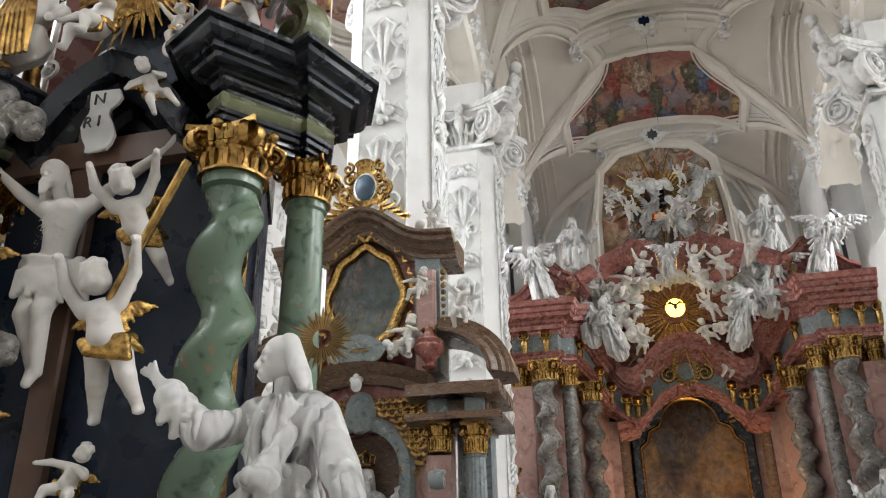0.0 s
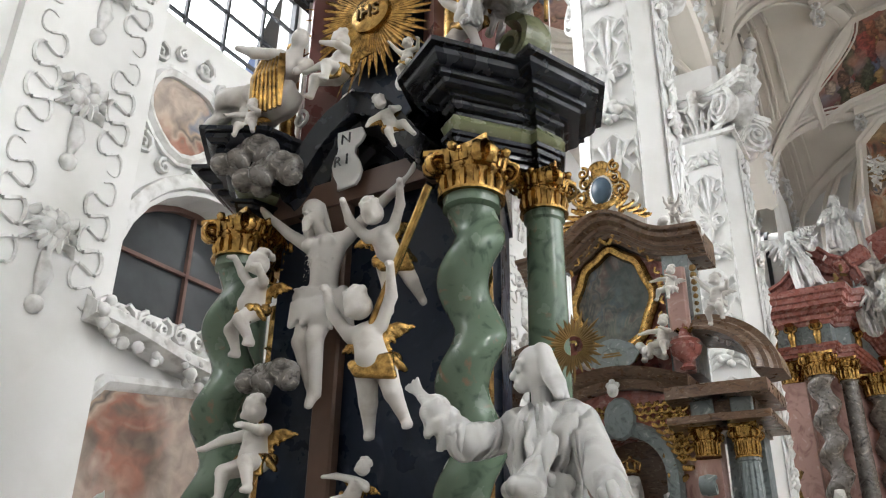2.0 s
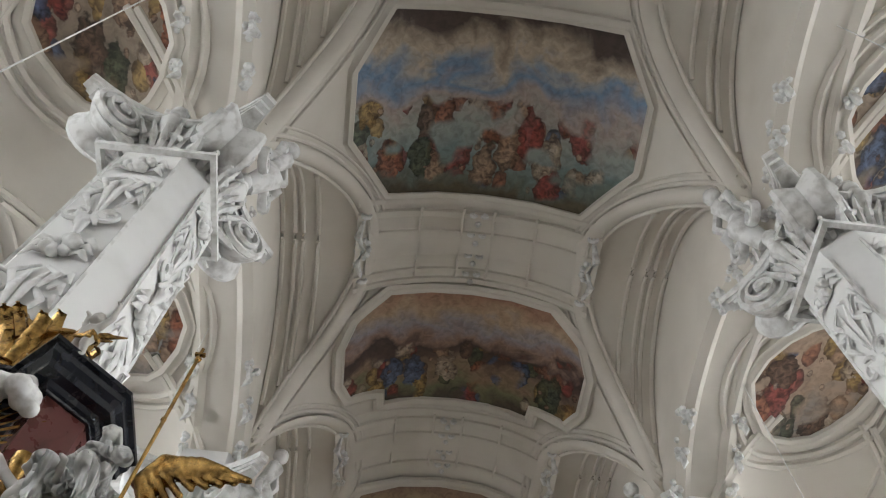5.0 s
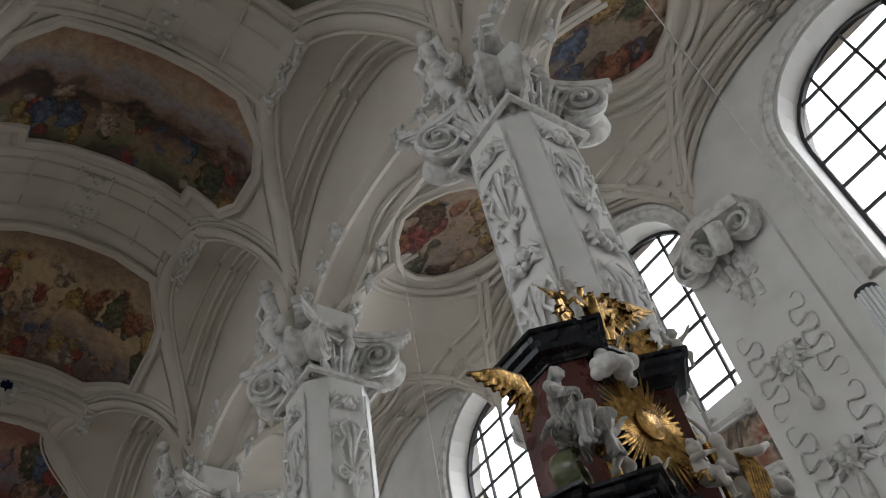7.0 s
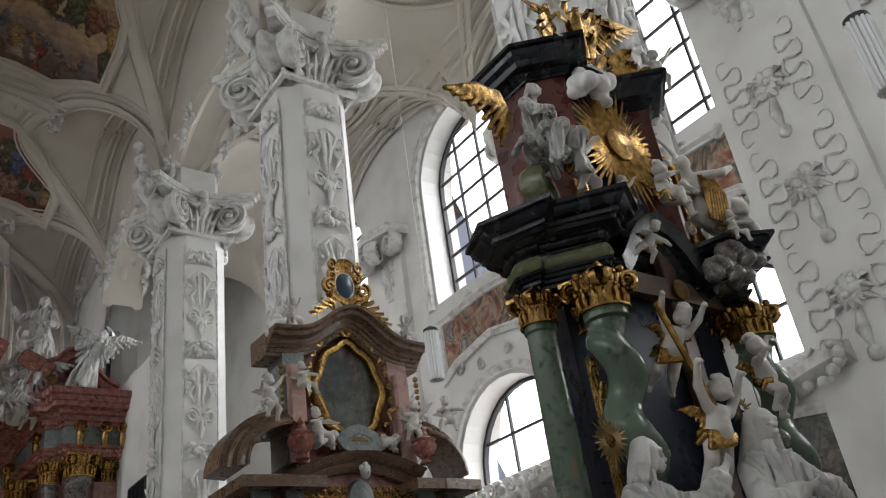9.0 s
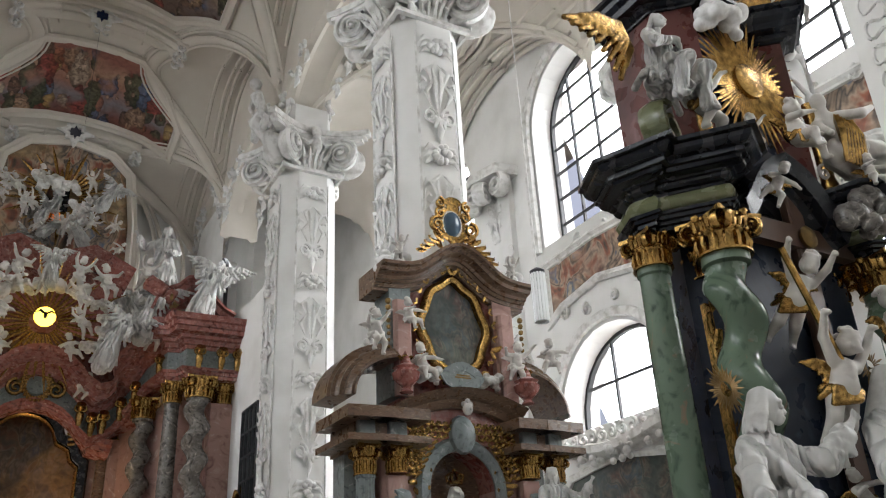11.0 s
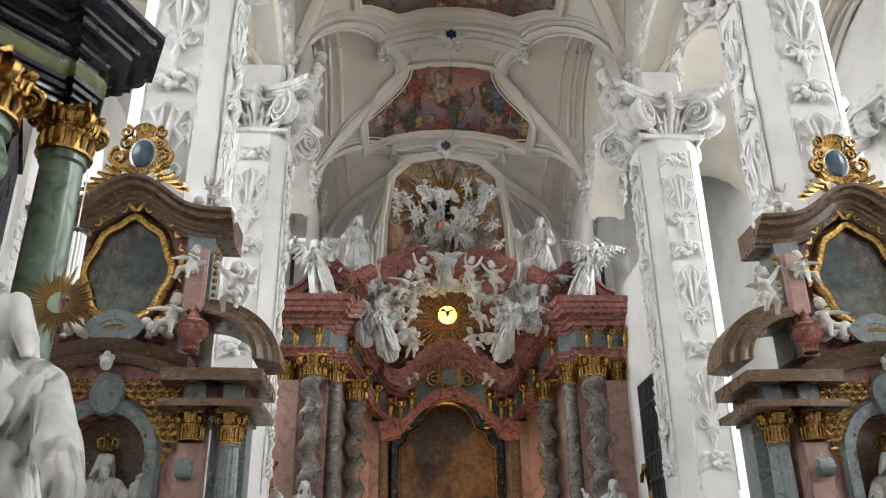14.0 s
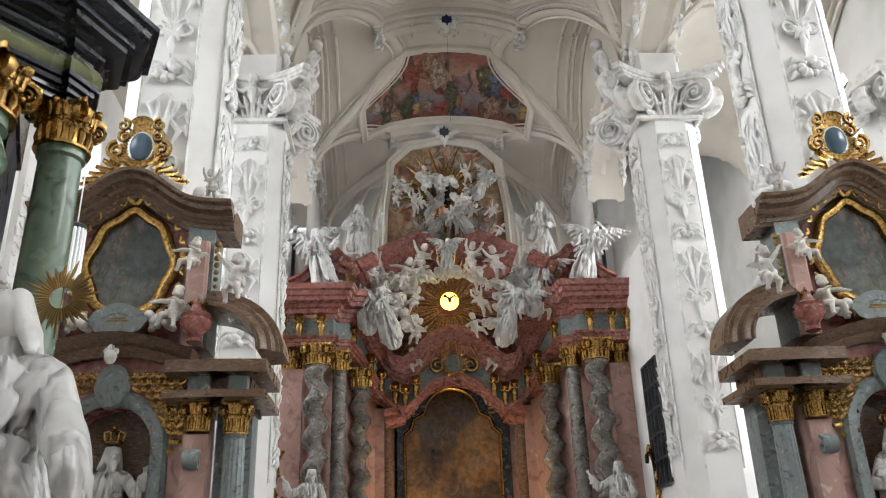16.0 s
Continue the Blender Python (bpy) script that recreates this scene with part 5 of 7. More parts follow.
def shaft_mesh(r, h, twist=0, flutes=0):
    prof = [(r * 1.25, 0), (r * 1.3, 0.04), (r * 1.1, 0.08), (r * 1.15, 0.11)]
    n = max(8, int(h * twist * 14)) if twist else 10
    if twist:
        env = lambda z: min(1, max(0, (z - 0.12) / 0.2), max(0, (h - z) / 0.15))
        prof = [(r * 0.86, 0.12 + (h - 0.12) * i / n) for i in range(n + 1)]
        return Mesh().lathe(prof, 20, twist=(twist, r * 0.3, env)).lathe([(r * 1.25, 0), (r * 1.3, 0.04), (r * 1.05, 0.08), (r * 1.12, 0.12), (r * 0.8, 0.13)], 18).lathe([(r * 0.82, h - 0.05), (r * 1.0, h - 0.04), (r * 1.0, h)], 18)
    prof += [(r * (1 - 0.12 * (i / n) ** 2), 0.12 + (h - 0.16) * i / n) for i in range(n + 1)] + [(r * 1.0, h - 0.03), (r, h)]
    return Mesh().lathe(prof, 40 if flutes else 18, flute=0.05 if flutes else 0, flutes=flutes)


def column(parent, x, y, z0, z1, r, mat, cap_h, twist=0, cap_mat=None, flutes=0):
    c = new("column")
    c.parent = parent
    c.matrix_basis = Matrix.Translation((x, y, z0))
    part("shaft", shaft_mesh(r, z1 - z0 - cap_h, twist, flutes), mat, c)
    part("capital", capital_mesh(r, cap_h), cap_mat or GOLD, c, "gilded composite capital", Matrix.Translation((0, 0, z1 - z0 - cap_h)), 60)
    return c


def sunburst(parent, mat, c, r0, r1, n, rnd, thick=0.012):
    """Gilded rays of uneven length round c in the plane across y, each a part of its own."""
    c = Vector(c)
    for i in range(n):
        a = 2 * math.pi * i / n + rnd.uniform(-0.02, 0.02)
        q = r1 * rnd.uniform(0.72, 1.0) if i % 2 else r1 * rnd.uniform(0.5, 0.7)
        o = Vector((math.cos(a), 0, math.sin(a)))
        part("ray", Mesh().tube([c + o * r0, c + o * (r0 + q) * 0.6, c + o * q], [thick, thick * 1.5, thick * 0.3], 4, 0.6), mat, parent)


def oval(cx, y, cz, rx, rz, k=40, wob=0.0, n=8):
    return [(cx + rx * (1 + wob * math.cos(n * 2 * math.pi * i / k)) * math.sin(2 * math.pi * i / k), y, cz + rz * (1 + wob * math.cos(n * 2 * math.pi * i / k)) * math.cos(2 * math.pi * i / k)) for i in range(k)]


def disc(pts):
    c = sum((Vector(p) for p in pts), Vector()) / len(pts)
    return Mesh().add([tuple(p) for p in pts] + [tuple(c)], [(i, (i + 1) % len(pts), len(pts)) for i in range(len(pts))])

# ---- the two side altars at the first pillars (built round the eye's side, mirrored for the second) ----
K = 1.38
NEAR = Matrix.Translation((0, 0, 1.6)) @ Matrix.Diagonal((K, K, K, 1)) @ Matrix.Translation((0, 0, -1.6))
MIRROR = Matrix.Translation((1.6, 0, 0)) @ Matrix.Diagonal((-1, 1, 1, 1))
BASE = 1.6 - (1.6 - FLOOR) / K
AX = -2.04
NAVY = marble("blue_black_marble", (0.006, 0.009, 0.018), (0.012, 0.018, 0.034), (0.035, 0.045, 0.07), 0.22, 4, 2, gloss=0.2)


def lettering(text, size, mat, parent, m, depth=0.006):
    c = bpy.data.curves.new("lettering", "FONT")
    c.body, c.size, c.extrude, c.align_x, c.align_y = text, size, depth, "CENTER", "CENTER"
    tmp = new("lettering", c)
    me = bpy.data.meshes.new_from_object(tmp.evaluated_get(bpy.context.evaluated_depsgraph_get()))
    bpy.data.objects.remove(tmp)
    me.materials.clear()
    me.materials.append(mat)
    return part("lettering", me, mat, parent, "", m)


def wing_path(inset=0.0):
    """Right half of the altar's front in plan, from the middle outward."""
    return [(AX + 0.3, 2.72 + inset), (AX + 0.44, 2.62 + inset), (AX + 0.5, 2.42 + inset), (AX + 0.6, 2.36 + inset), (AX + 0.82, 2.63 + inset), (AX + 0.86, 2.61 + inset), (AX + 0.93, 2.78), (AX + 0.83, 3.0)]


def both(path):
    left = [(2 * AX - x, y) for x, y in path][::-1]
    return left, path


def side_altar(mm, right_hand):
    M = NEAR @ mm
    al = thing("side_altar", "tall black and green marble side altar with gilded capitals", "altar", "side altars at the pillars", m=M)
    back = [(AX - 0.4, 3.2), (AX - 0.56, 2.72), (AX - 0.5, 2.58), (AX - 0.3, 2.58), (AX + 0.3, 2.58), (AX + 0.5, 2.58), (AX + 0.6, 2.72), (AX + 0.4, 3.2)]
    part("plinth", Mesh().prism([(AX - 1.0, 3.3), (AX - 1.05, 2.7), (AX - 0.6, 2.25), (AX + 0.6, 2.25), (AX + 1.05, 2.7), (AX + 1.0, 3.3)], BASE, 1.35), BLACK, al)
    part("back_panel", Mesh().prism([(x, y + 0.06) for x, y in back], 1.35, 3.36), NAVY, al, "polished blue-black marble panel")
    # columns and the gilded panels between them
    for s in (-1, 1):
        column(al, AX + s * 0.62, 2.5, 1.35, 3.33, 0.115, GREEN, 0.2, twist=2.5)
        column(al, AX + s * 0.8, 2.79, 1.35, 3.33, 0.085, GREEN, 0.18)
        for k, (dx, dy) in enumerate(((0.36, 2.78), (0.5, 2.72))):
            cm = capital_mesh(0.07, 0.16)
            part("pilaster_capital", cm, GOLD, al, "gilded pilaster capital", Matrix.Translation((AX + s * dx, dy, 3.12)), 60)
        g = Mesh().box(AX + s * 0.53 - 0.06, 2.7, 1.9, AX + s * 0.53 + 0.06, 2.73, 2.98)
        part("gilded_panel", g, GOLD, al)
        g = Mesh()
        rnd = random.Random(5)
        for z in np.arange(2.0, 2.95, 0.075):
            leaf(g, (AX + s * 0.53 + rnd.uniform(-0.04, 0.04), 2.7, z), (rnd.uniform(-1, 1), -1, 0.2), (rnd.uniform(-1, 1), 0, 1), 0.1)
        part("gilded_foliage", g, GOLD, al)
    # entablature: architrave, frieze and cornice on each wing
    for pth in both(wing_path()):
        P = lambda z: [(x, y, z) for x, y in pth]
        part("architrave", Mesh().sweep(P(3.33), (0, 0, 1), [(-0.2, 0), (-0.07, 0), (-0.07, 0.022), (-0.055, 0.026), (-0.055, 0.045), (-0.04, 0.05), (-0.035, 0.066), (-0.02, 0.07), (-0.015, 0.085), (-0.2, 0.085)]), BLACK, al, sharp=25)
        part("frieze", Mesh().sweep(P(3.415), (0, 0, 1), [(-0.2, 0), (-0.06, 0), (-0.03, 0.02), (-0.015, 0.05), (-0.03, 0.08), (-0.06, 0.1), (-0.2, 0.1)]), OLIVE, al, "olive green veined marble frieze")
        part("cornice", Mesh().sweep(P(3.515), (0, 0, 1), prof_scaled([(-1.2, 0), (-0.35, 0), (-0.33, 0.06), (-0.2, 0.09), (-0.12, 0.15), (-0.1, 0.22), (0.0, 0.24), (0.04, 0.28), (0.2, 0.31), (0.32, 0.36), (0.36, 0.44), (0.5, 0.46), (0.5, 0.58), (0.58, 0.6), (0.7, 0.64), (0.8, 0.72), (0.84, 0.82), (1.0, 0.85), (1.0, 0.96), (-1.2, 1.0)], 0.16, 0.2)), BLACK, al, sharp=25)
    part("middle_block", Mesh().prism([(x, y + 0.1) for x, y in back], 3.36, 3.7), BLACK, al)
    # curved middle cornice, dipping under the sun
    for z0, mat in ((3.36, BLACK),):
        mid = []
        for i in range(25):
            u = -1 + i / 12
            mid.append((AX + 0.34 * u, 2.68 + 0.0 * u, z0 + 0.16 + 0.12 * math.cos(u * math.pi) - 0.1 * abs(u)))
        part("middle_cornice", Mesh().sweep(mid, (0, -1, 0), [(-0.2, -0.2), (-0.02, -0.2), (0.0, 0.0), (-0.03, 0.03), (-0.04, 0.1), (-0.09, 0.14), (-0.1, 0.2), (-0.2, 0.22)]), mat, al, sharp=25)
        sc = Mesh()
        for s in (-1, 1):
            scroll(sc, (AX + s * 0.3, 2.46, 3.8), (-s, 0, 0), 0.05, 1.5, 0.008)
        part("scrollwork", sc, STUCCO, al)
    # attic with the radiant disc
    att = [(AX - 0.55, 3.1), (AX - 0.55, 2.72), (AX - 0.38, 2.56), (AX - 0.2, 2.72), (AX + 0.2, 2.72), (AX + 0.38, 2.56), (AX + 0.55, 2.72), (AX + 0.55, 3.1)]
    part("attic", Mesh().prism(att, 3.66, 4.86), DARK_RED, al, "dark red marble attic")
    top = [(x, y, 4.8) for x, y in att]
    part("attic_cornice", Mesh().sweep(top, (0, 0, 1), prof_scaled([(-0.5, 0), (0.1, 0), (0.12, 0.06), (0.22, 0.1), (0.3, 0.22), (0.62, 0.26), (0.66, 0.46), (0.82, 0.6), (0.86, 0.78), (1.0, 0.82), (1.0, 0.95), (-0.5, 1.0)], 0.17, 0.2)), BLACK, al, sharp=25)
    part("attic_roof", Mesh().prism(att, 4.86, 4.99), BLACK, al)
    part("attic_panel", Mesh().box(AX - 0.3, 2.68, 3.8, AX + 0.3, 2.715, 4.72), NAVY, al)
    rnd = random.Random(2)
    sun = new("radiant_sun")
    sun.parent = al
    tagged(sun, "gilded sunburst round a disc")
    sunburst(sun, GOLD, (AX - 0.02, 2.6, 4.42), 0.1, 0.52, 92, rnd, thick=0.008)
    part("disc", Mesh().lathe([(0.115, 0), (0.115, 0.02), (0.1, 0.03), (0.0, 0.035)], 24), GOLD, sun, "", Matrix.Translation((AX - 0.02, 2.6, 4.42)) @ pose(0, 0, 0, 90))
    if not right_hand:
        lettering("IHS", 0.1, GOLD_DULL, sun, Matrix.Translation((AX - 0.02, 2.56, 4.41)) @ pose(0, 0, 0, 90))
    for s in (-1, 1):
        part("gilded_colonnette", Mesh().lathe([(0.045, 0), (0.05, 0.03), (0.04, 0.06), (0.038, 0.5), (0.05, 0.53), (0.05, 0.58)], 12), GOLD, al, "", Matrix.Translation((AX + s * 0.48, 2.56, 3.78)))
        sc = Mesh()
        scroll(sc, (AX + s * 0.82, 2.55, 3.83), (s, -0.4, 0), 0.13, 1.6, 0.035, deep=2.4)
        part("volute", sc, OLIVE, al)
    # gilded crown of leaves and wings
    crest = new("gilded_crest")
    crest.parent = al
    tagged(crest, "gilded crest of foliage and wings")
    part("core", Mesh().lathe([(0.16, 4.98), (0.14, 5.05), (0.1, 5.1), (0.14, 5.2), (0.0, 5.28)], 12, (AX, 2.72, 0)), GOLD, crest)
    for i in range(34):
        a = rnd.uniform(0, 6.28)
        g = Mesh()
        leaf(g, (AX + 0.14 * math.cos(a), 2.7 + 0.1 * math.sin(a), rnd.uniform(5.0, 5.3)), (math.cos(a), math.sin(a), 0.2), (math.cos(a) * 0.5, 0, 1), rnd.uniform(0.1, 0.2))
        part("gilded_leaf", g, GOLD, crest, sharp=60)
    for i in range(26):
        a = rnd.uniform(0, 3.14)
        g = Mesh()
        leaf(g, (AX + 0.25 * math.cos(a), 2.66, 5.15 + 0.25 * math.sin(a)), (0, -1, 0), (math.cos(a), 0, math.sin(a) + 0.3), rnd.uniform(0.14, 0.24))
        part("gilded_leaf", g, GOLD, crest, sharp=60)
    part("wing", wing(Mesh(), (AX, 2.66, 5.35), (-1, -0.1, 0.45), (0, 0, 1), 0.62, 8), GOLD, crest, sharp=60)
    part("wing", wing(Mesh(), (AX, 2.66, 5.3), (1, -0.1, 0.2), (0, 0, 1), 0.5, 7), GOLD, crest, sharp=60)
    # things that stand on it
    def st(name, dat, label, cat, x, y, z, size, turn=0, tip=0, roll=0, group=""):
        return place(name, dat, label, cat, M @ at(x, y, z, size, turn, tip, roll), group)
    P = "white putto with gilded loincloth and wings on the side altar"
    grp = "putti of the side altars"
    for (d, x, y, z, size, turn, tip, roll) in ((0, -1.38, 2.4, 3.74, 0.46, -15, 0, 0), (1, -2.05, 2.38, 3.74, 0.42, -20, 0, 0), (2, -1.6, 2.45, 5.0, 0.36, -20, 0, 0), (0, -2.6, 2.5, 5.0, 0.34, 25, 0, 0),
                                                (2, -1.62, 2.28, 2.24, 0.5, 10, 10, -14), (0, -2.42, 2.36, 2.62, 0.46, -20, 0, 8), (1, -2.22, 2.3, 1.98, 0.44, 0, 0, -6), (1, -1.7, 2.42, 3.42, 0.26, 30, 20, -30), (0, -1.66, 2.36, 3.72, 0.22, 0, 0, 0), (1, -1.85, 2.34, 1.9, 0.26, 20, 0, 20), (2, -1.72, 2.52, 2.78, 0.44, 20, 30, -20), (1, -2.5, 2.3, 3.62, 0.26, 20, 0, 0)):
        st("putto", D_GILT_PUTTO[d], P, "statue", x, y, z, size, turn, tip, roll, grp)
    for (d, x, y, z, size) in ((0, -2.42, 2.36, 3.46, 0.32), (1, -2.56, 2.34, 3.58, 0.32), (1, -1.82, 2.5, 4.72, 0.36), (0, -2.32, 2.4, 2.5, 0.26)):
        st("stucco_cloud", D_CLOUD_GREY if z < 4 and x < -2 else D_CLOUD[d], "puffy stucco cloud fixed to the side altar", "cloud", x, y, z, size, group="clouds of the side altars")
    st("seated_angel", D_SEATED, "white seated robed angel on a marble volute", "statue", -1.17, 2.46, 3.8, 0.68, -18, 0, -4)
    gw = sculpt(wing_limbs((-1.02, 2.5, 4.22), (1, -0.15, 0.0), (-0.25, 0, 1), 0.34, 9), 0.011, 0.006)
    lone("gilded_wing", gw, GOLD, "gilded feathered wing of the seated angel", "wing", m=M, sharp=60)
    st("reclining_figure", D_RECLINE, "white reclining allegorical figure on the cornice", "statue", -2.56, 2.42, 3.8, 0.62, -10)
    dr = Mesh()
    for i in range(7):
        dr.tube([(-2.5 + 0.02 * i, 2.33, 4.12), (-2.49 + 0.025 * i, 2.29, 3.98), (-2.53 + 0.03 * i, 2.32, 3.8)], [0.02, 0.03, 0.012], 5)
    lone("gilded_drapery", dr, GOLD, "gilded drapery hanging over the cornice", "drapery", m=M)
    # staff with a small cross
    if not right_hand:
        rod = thing("gilded_staff", "thin gilded staff with a small cross at its tip", "staff", m=M)
        part("rod", Mesh().tube([(-1.0, 2.34, 3.74), (-0.97, 2.36, 5.02)], 0.009, 6), GOLD, rod)
        part("tip_cross", Mesh().box(-0.995, 2.35, 4.96, -0.945, 2.37, 4.975).ball((-0.97, 2.36, 4.93), 0.018, 6).ball((-0.985, 2.35, 4.45), 0.014, 6), GOLD, rod)
    # the cross with its inscription
    cr = thing("wooden_cross", "tall dark brown wooden cross", "cross", m=M)
    part("post", Mesh().box(AX - 0.18, 2.57, 1.4, AX - 0.06, 2.63, 3.74, 0.01), WOOD, cr)
    part("beam", Mesh().box(AX - 0.63, 2.555, 3.34, AX + 0.42, 2.62, 3.47, 0.01), WOOD, cr)
    sc = Mesh()
    v = []
    for i in range(9):
        z = 3.68 - 0.3 * i / 8
        w = 0.065 + 0.012 * math.sin(i * 1.4)
        v += [(AX - 0.03 - w, 2.5 + 0.02 * math.sin(i * 1.1), z), (AX - 0.03 + w, 2.5 + 0.02 * math.sin(i * 1.1 + 0.5), z)]
    v2 = [(x, y + 0.015, z) for x, y, z in v]
    n = len(v)
    f = [(2 * i, 2 * i + 1, 2 * i + 3, 2 * i + 2) for i in range(8)] + [(n + 2 * i, n + 2 * i + 2, n + 2 * i + 3, n + 2 * i + 1) for i in range(8)]
    f += [(2 * i, 2 * i + 2, n + 2 * i + 2, n + 2 * i) for i in range(8)] + [(2 * i + 1, n + 2 * i + 1, n + 2 * i + 3, 2 * i + 3) for i in range(8)]
    if not right_hand:
        scr = part("inscription_scroll", sc.add(v + v2, f), STATUE, cr, "white fluttering scroll")
        for line, z in (("I N", 3.6), ("R I", 3.49)):
            lettering(line, 0.075, BLACK, scr, Matrix.Translation((AX - 0.03, 2.46, z)) @ pose(0, 0, 0, 90), 0.003)
        st("crucified_figure", D_CHRIST, "white stucco crucified figure on the dark cross", "statue", AX - 0.12, 2.52, 2.4, 0.94, 4)
    else:
        part("rosette", Mesh().lathe([(0.06, 0), (0.065, 0.02), (0.03, 0.04), (0.0, 0.045)], 12), GOLD_DULL, cr, "", Matrix.Translation((AX - 0.12, 2.55, 3.4)) @ pose(0, 0, 0, 90))
    # gilded rod carried by a putto
    lone("gilded_rod", Mesh().tube([(-1.68, 2.2, 2.5), (-1.43, 2.2, 3.06)], 0.016, 8), GOLD, "gilded wooden rod held by a putto", "rod", m=M)
    # large saints in front
    st("saint_statue", D_JOHN, "white stucco saint with outstretched arm before the altar", "statue", -0.94, 2.12, 1.36, 1.0, -8, 0, -2)
    hl = thing("halo", "dark gilded halo of pointed rays", "halo", m=M)
    sunburst(hl, GOLD_DULL, (-0.9, 2.2, 2.37), 0.03, 0.12, 44, rnd, thick=0.0035)
    if right_hand:
        st("saint_statue", D_MARY, "white hooded mourning saint before the side altar", "statue", -1.95, 2.2, 1.42, 1.15, 12)
        h2 = thing("halo", "dark gilded halo of pointed rays", "halo", m=M)
        sunburst(h2, GOLD_DULL, (-1.93, 2.25, 2.58), 0.03, 0.12, 30, rnd, thick=0.0035)
    else:
        st("saint_statue", D_SAINT_B, "greyish stucco saint standing beside the altar", "statue", -3.0, 2.75, 1.15, 1.1, 25)
        h2 = thing("halo", "dark gilded halo of pointed rays", "halo", m=M)
        sunburst(h2, GOLD_DULL, (-2.92, 2.75, 2.28), 0.03, 0.13, 28, rnd, thick=0.0035)
    return al


side_altar(Matrix.Identity(4), False)
side_altar(MIRROR, True)

# ---- altars with oval paintings at the second pillars ----
def oval_altar(cx, flip, figure_label):
    al = thing("oval_altar", "brown and grey marble altar with a gilt-framed oval painting", "altar", "oval altars at the pillars", m=Matrix.Translation((cx, 0, 0)) @ Matrix.Diagonal((flip, 1, 1, 1)))
    M = al.matrix_basis.copy()
    y = 9.35
    # lower storey
    part("base", Mesh().prism([(-1.5, 10.0), (-1.5, 9.35), (-1.0, 9.15), (1.0, 9.15), (1.5, 9.35), (1.5, 10.0)], FLOOR, 1.7), BROWN, al)
    for s in (-1, 1):
        part("niche_pier", Mesh().box(s * 0.75 - 0.25, y, 1.7, s * 0.75 + 0.25, 9.95, 3.75), PINK, al)
        part("outer_pier", Mesh().box(s * 1.3 - 0.2, y + 0.25, 1.7, s * 1.3 + 0.2, 9.95, 3.75), BLUEGREY, al)
        column(al, s * 1.4, 9.2, 1.7, 3.64, 0.12, BLUEGREY, 0.36, flutes=14)
        part("pilaster", Mesh().box(s * 0.98 - 0.13, 9.18, 1.7, s * 0.98 + 0.13, 9.36, 3.3), PINK, al)
        part("pilaster_capital", capital_mesh(0.12, 0.32), GOLD, al, "gilded pilaster capital", Matrix.Translation((s * 0.98, 9.2, 3.32)), 60)
        br = Mesh()
        scroll(br, (s * 0.98, 9.1, 3.0), (0, -1, 0), 0.1, 1.3, 0.035, deep=3)
        part("bracket", br, BLUEGREY, al)
        for off, w in ((1.405, 0.115), (0.98, 0.12)):
            part("frieze_block", Mesh().box(s * off - w, 9.12, 3.72, s * off + w, 9.5, 3.93, 0.015), BLUEGREY, al)
        part("frieze_ground", Mesh().box(s * 1.18 - 0.36, 9.2, 3.6, s * 1.18 + 0.36, 9.95, 3.95), BROWN, al)
        gf = Mesh()
        for i in range(9):
            leaf(gf, (s * (0.86 + 0.08 * i), 9.06, 3.66), (0, -1, 0), (s * 0.6, 0, 1), 0.1)
        for i in range(16):
            leaf(gf, (s * (0.6 + 0.02 * (i % 5)), 9.3, 3.1 + 0.05 * i), (0, -1, 0), (s * math.cos(i * 1.9), 0, math.sin(i * 1.9) + 0.5), 0.15)
        for zz in (3.5, 3.72):
            scroll(gf, (s * 0.66, 9.28, zz), (s, 0, 0), 0.11, 1.5, 0.022)
        part("gilded_scrollwork", gf, GOLD, al, sharp=60)
    back = Mesh().box(-0.55, 9.72, 1.7, 0.55, 9.9, 3.75)
    part("niche_back", back, BROWN, al, "dark brown niche wall")
    a = [(px, y - 0.02, pz) for px, pz in arc(0, 3.18, 0.5, 180, 0, 16)]
    sp = Mesh()
    inner = [(px, pz) for px, pz in arc(0, 3.18, 0.5, 180, 0, 16)]
    v, f = [], []
    for px, pz in inner:
        v += [(px, y, pz), (px, y, 3.75), (px, 9.72, pz)]
    for i in range(16):
        f += [(3 * i, 3 * i + 3, 3 * i + 4, 3 * i + 1), (3 * i, 3 * i + 2, 3 * i + 5, 3 * i + 3)]
    part("spandrel", sp.add(v, f), RED, al)
    part("niche_arch", Mesh().sweep([(-0.5, y - 0.02, 2.2)] + a + [(0.5, y - 0.02, 2.2)], (0, -1, 0), [(-0.02, -0.05), (0.02, 0.05), (-0.05, 0.08), (-0.12, 0.08), (-0.16, 0.04), (-0.16, -0.05)]), BLUEGREY, al, "blue-grey marble arch moulding", sharp=30)
    lat = Mesh()
    for s in (-1, 1):
        for i in range(8):
            for j in range(9):
                px, pz = s * (0.1 + 0.1 * i) + 0.05 * (j % 2), 3.32 + 0.08 * j
                if math.hypot(px, pz - 3.18) > 0.66 and pz < 4.02 and abs(px) < 0.85:
                    leaf(lat, (px, y - 0.1, pz), (0, -1, 0), (s, 0, 0.6), 0.1)
                    leaf(lat, (px, y - 0.1, pz), (0, -1, 0), (-s, 0, 0.6), 0.09)
    part("gilded_lattice", lat, GOLD, al, "gilded lattice ornament", sharp=60)
    car = Mesh().lathe([(0.2, 0), (0.18, 0.05), (0.1, 0.08), (0.0, 0.09)], 14)
    part("cartouche", car, BLUEGREY, al, "grey carved cartouche", Matrix.Translation((0, y - 0.1, 3.86)) @ pose(0, 0, 0, 90) @ Matrix.Diagonal((1, 1.3, 1, 1)))
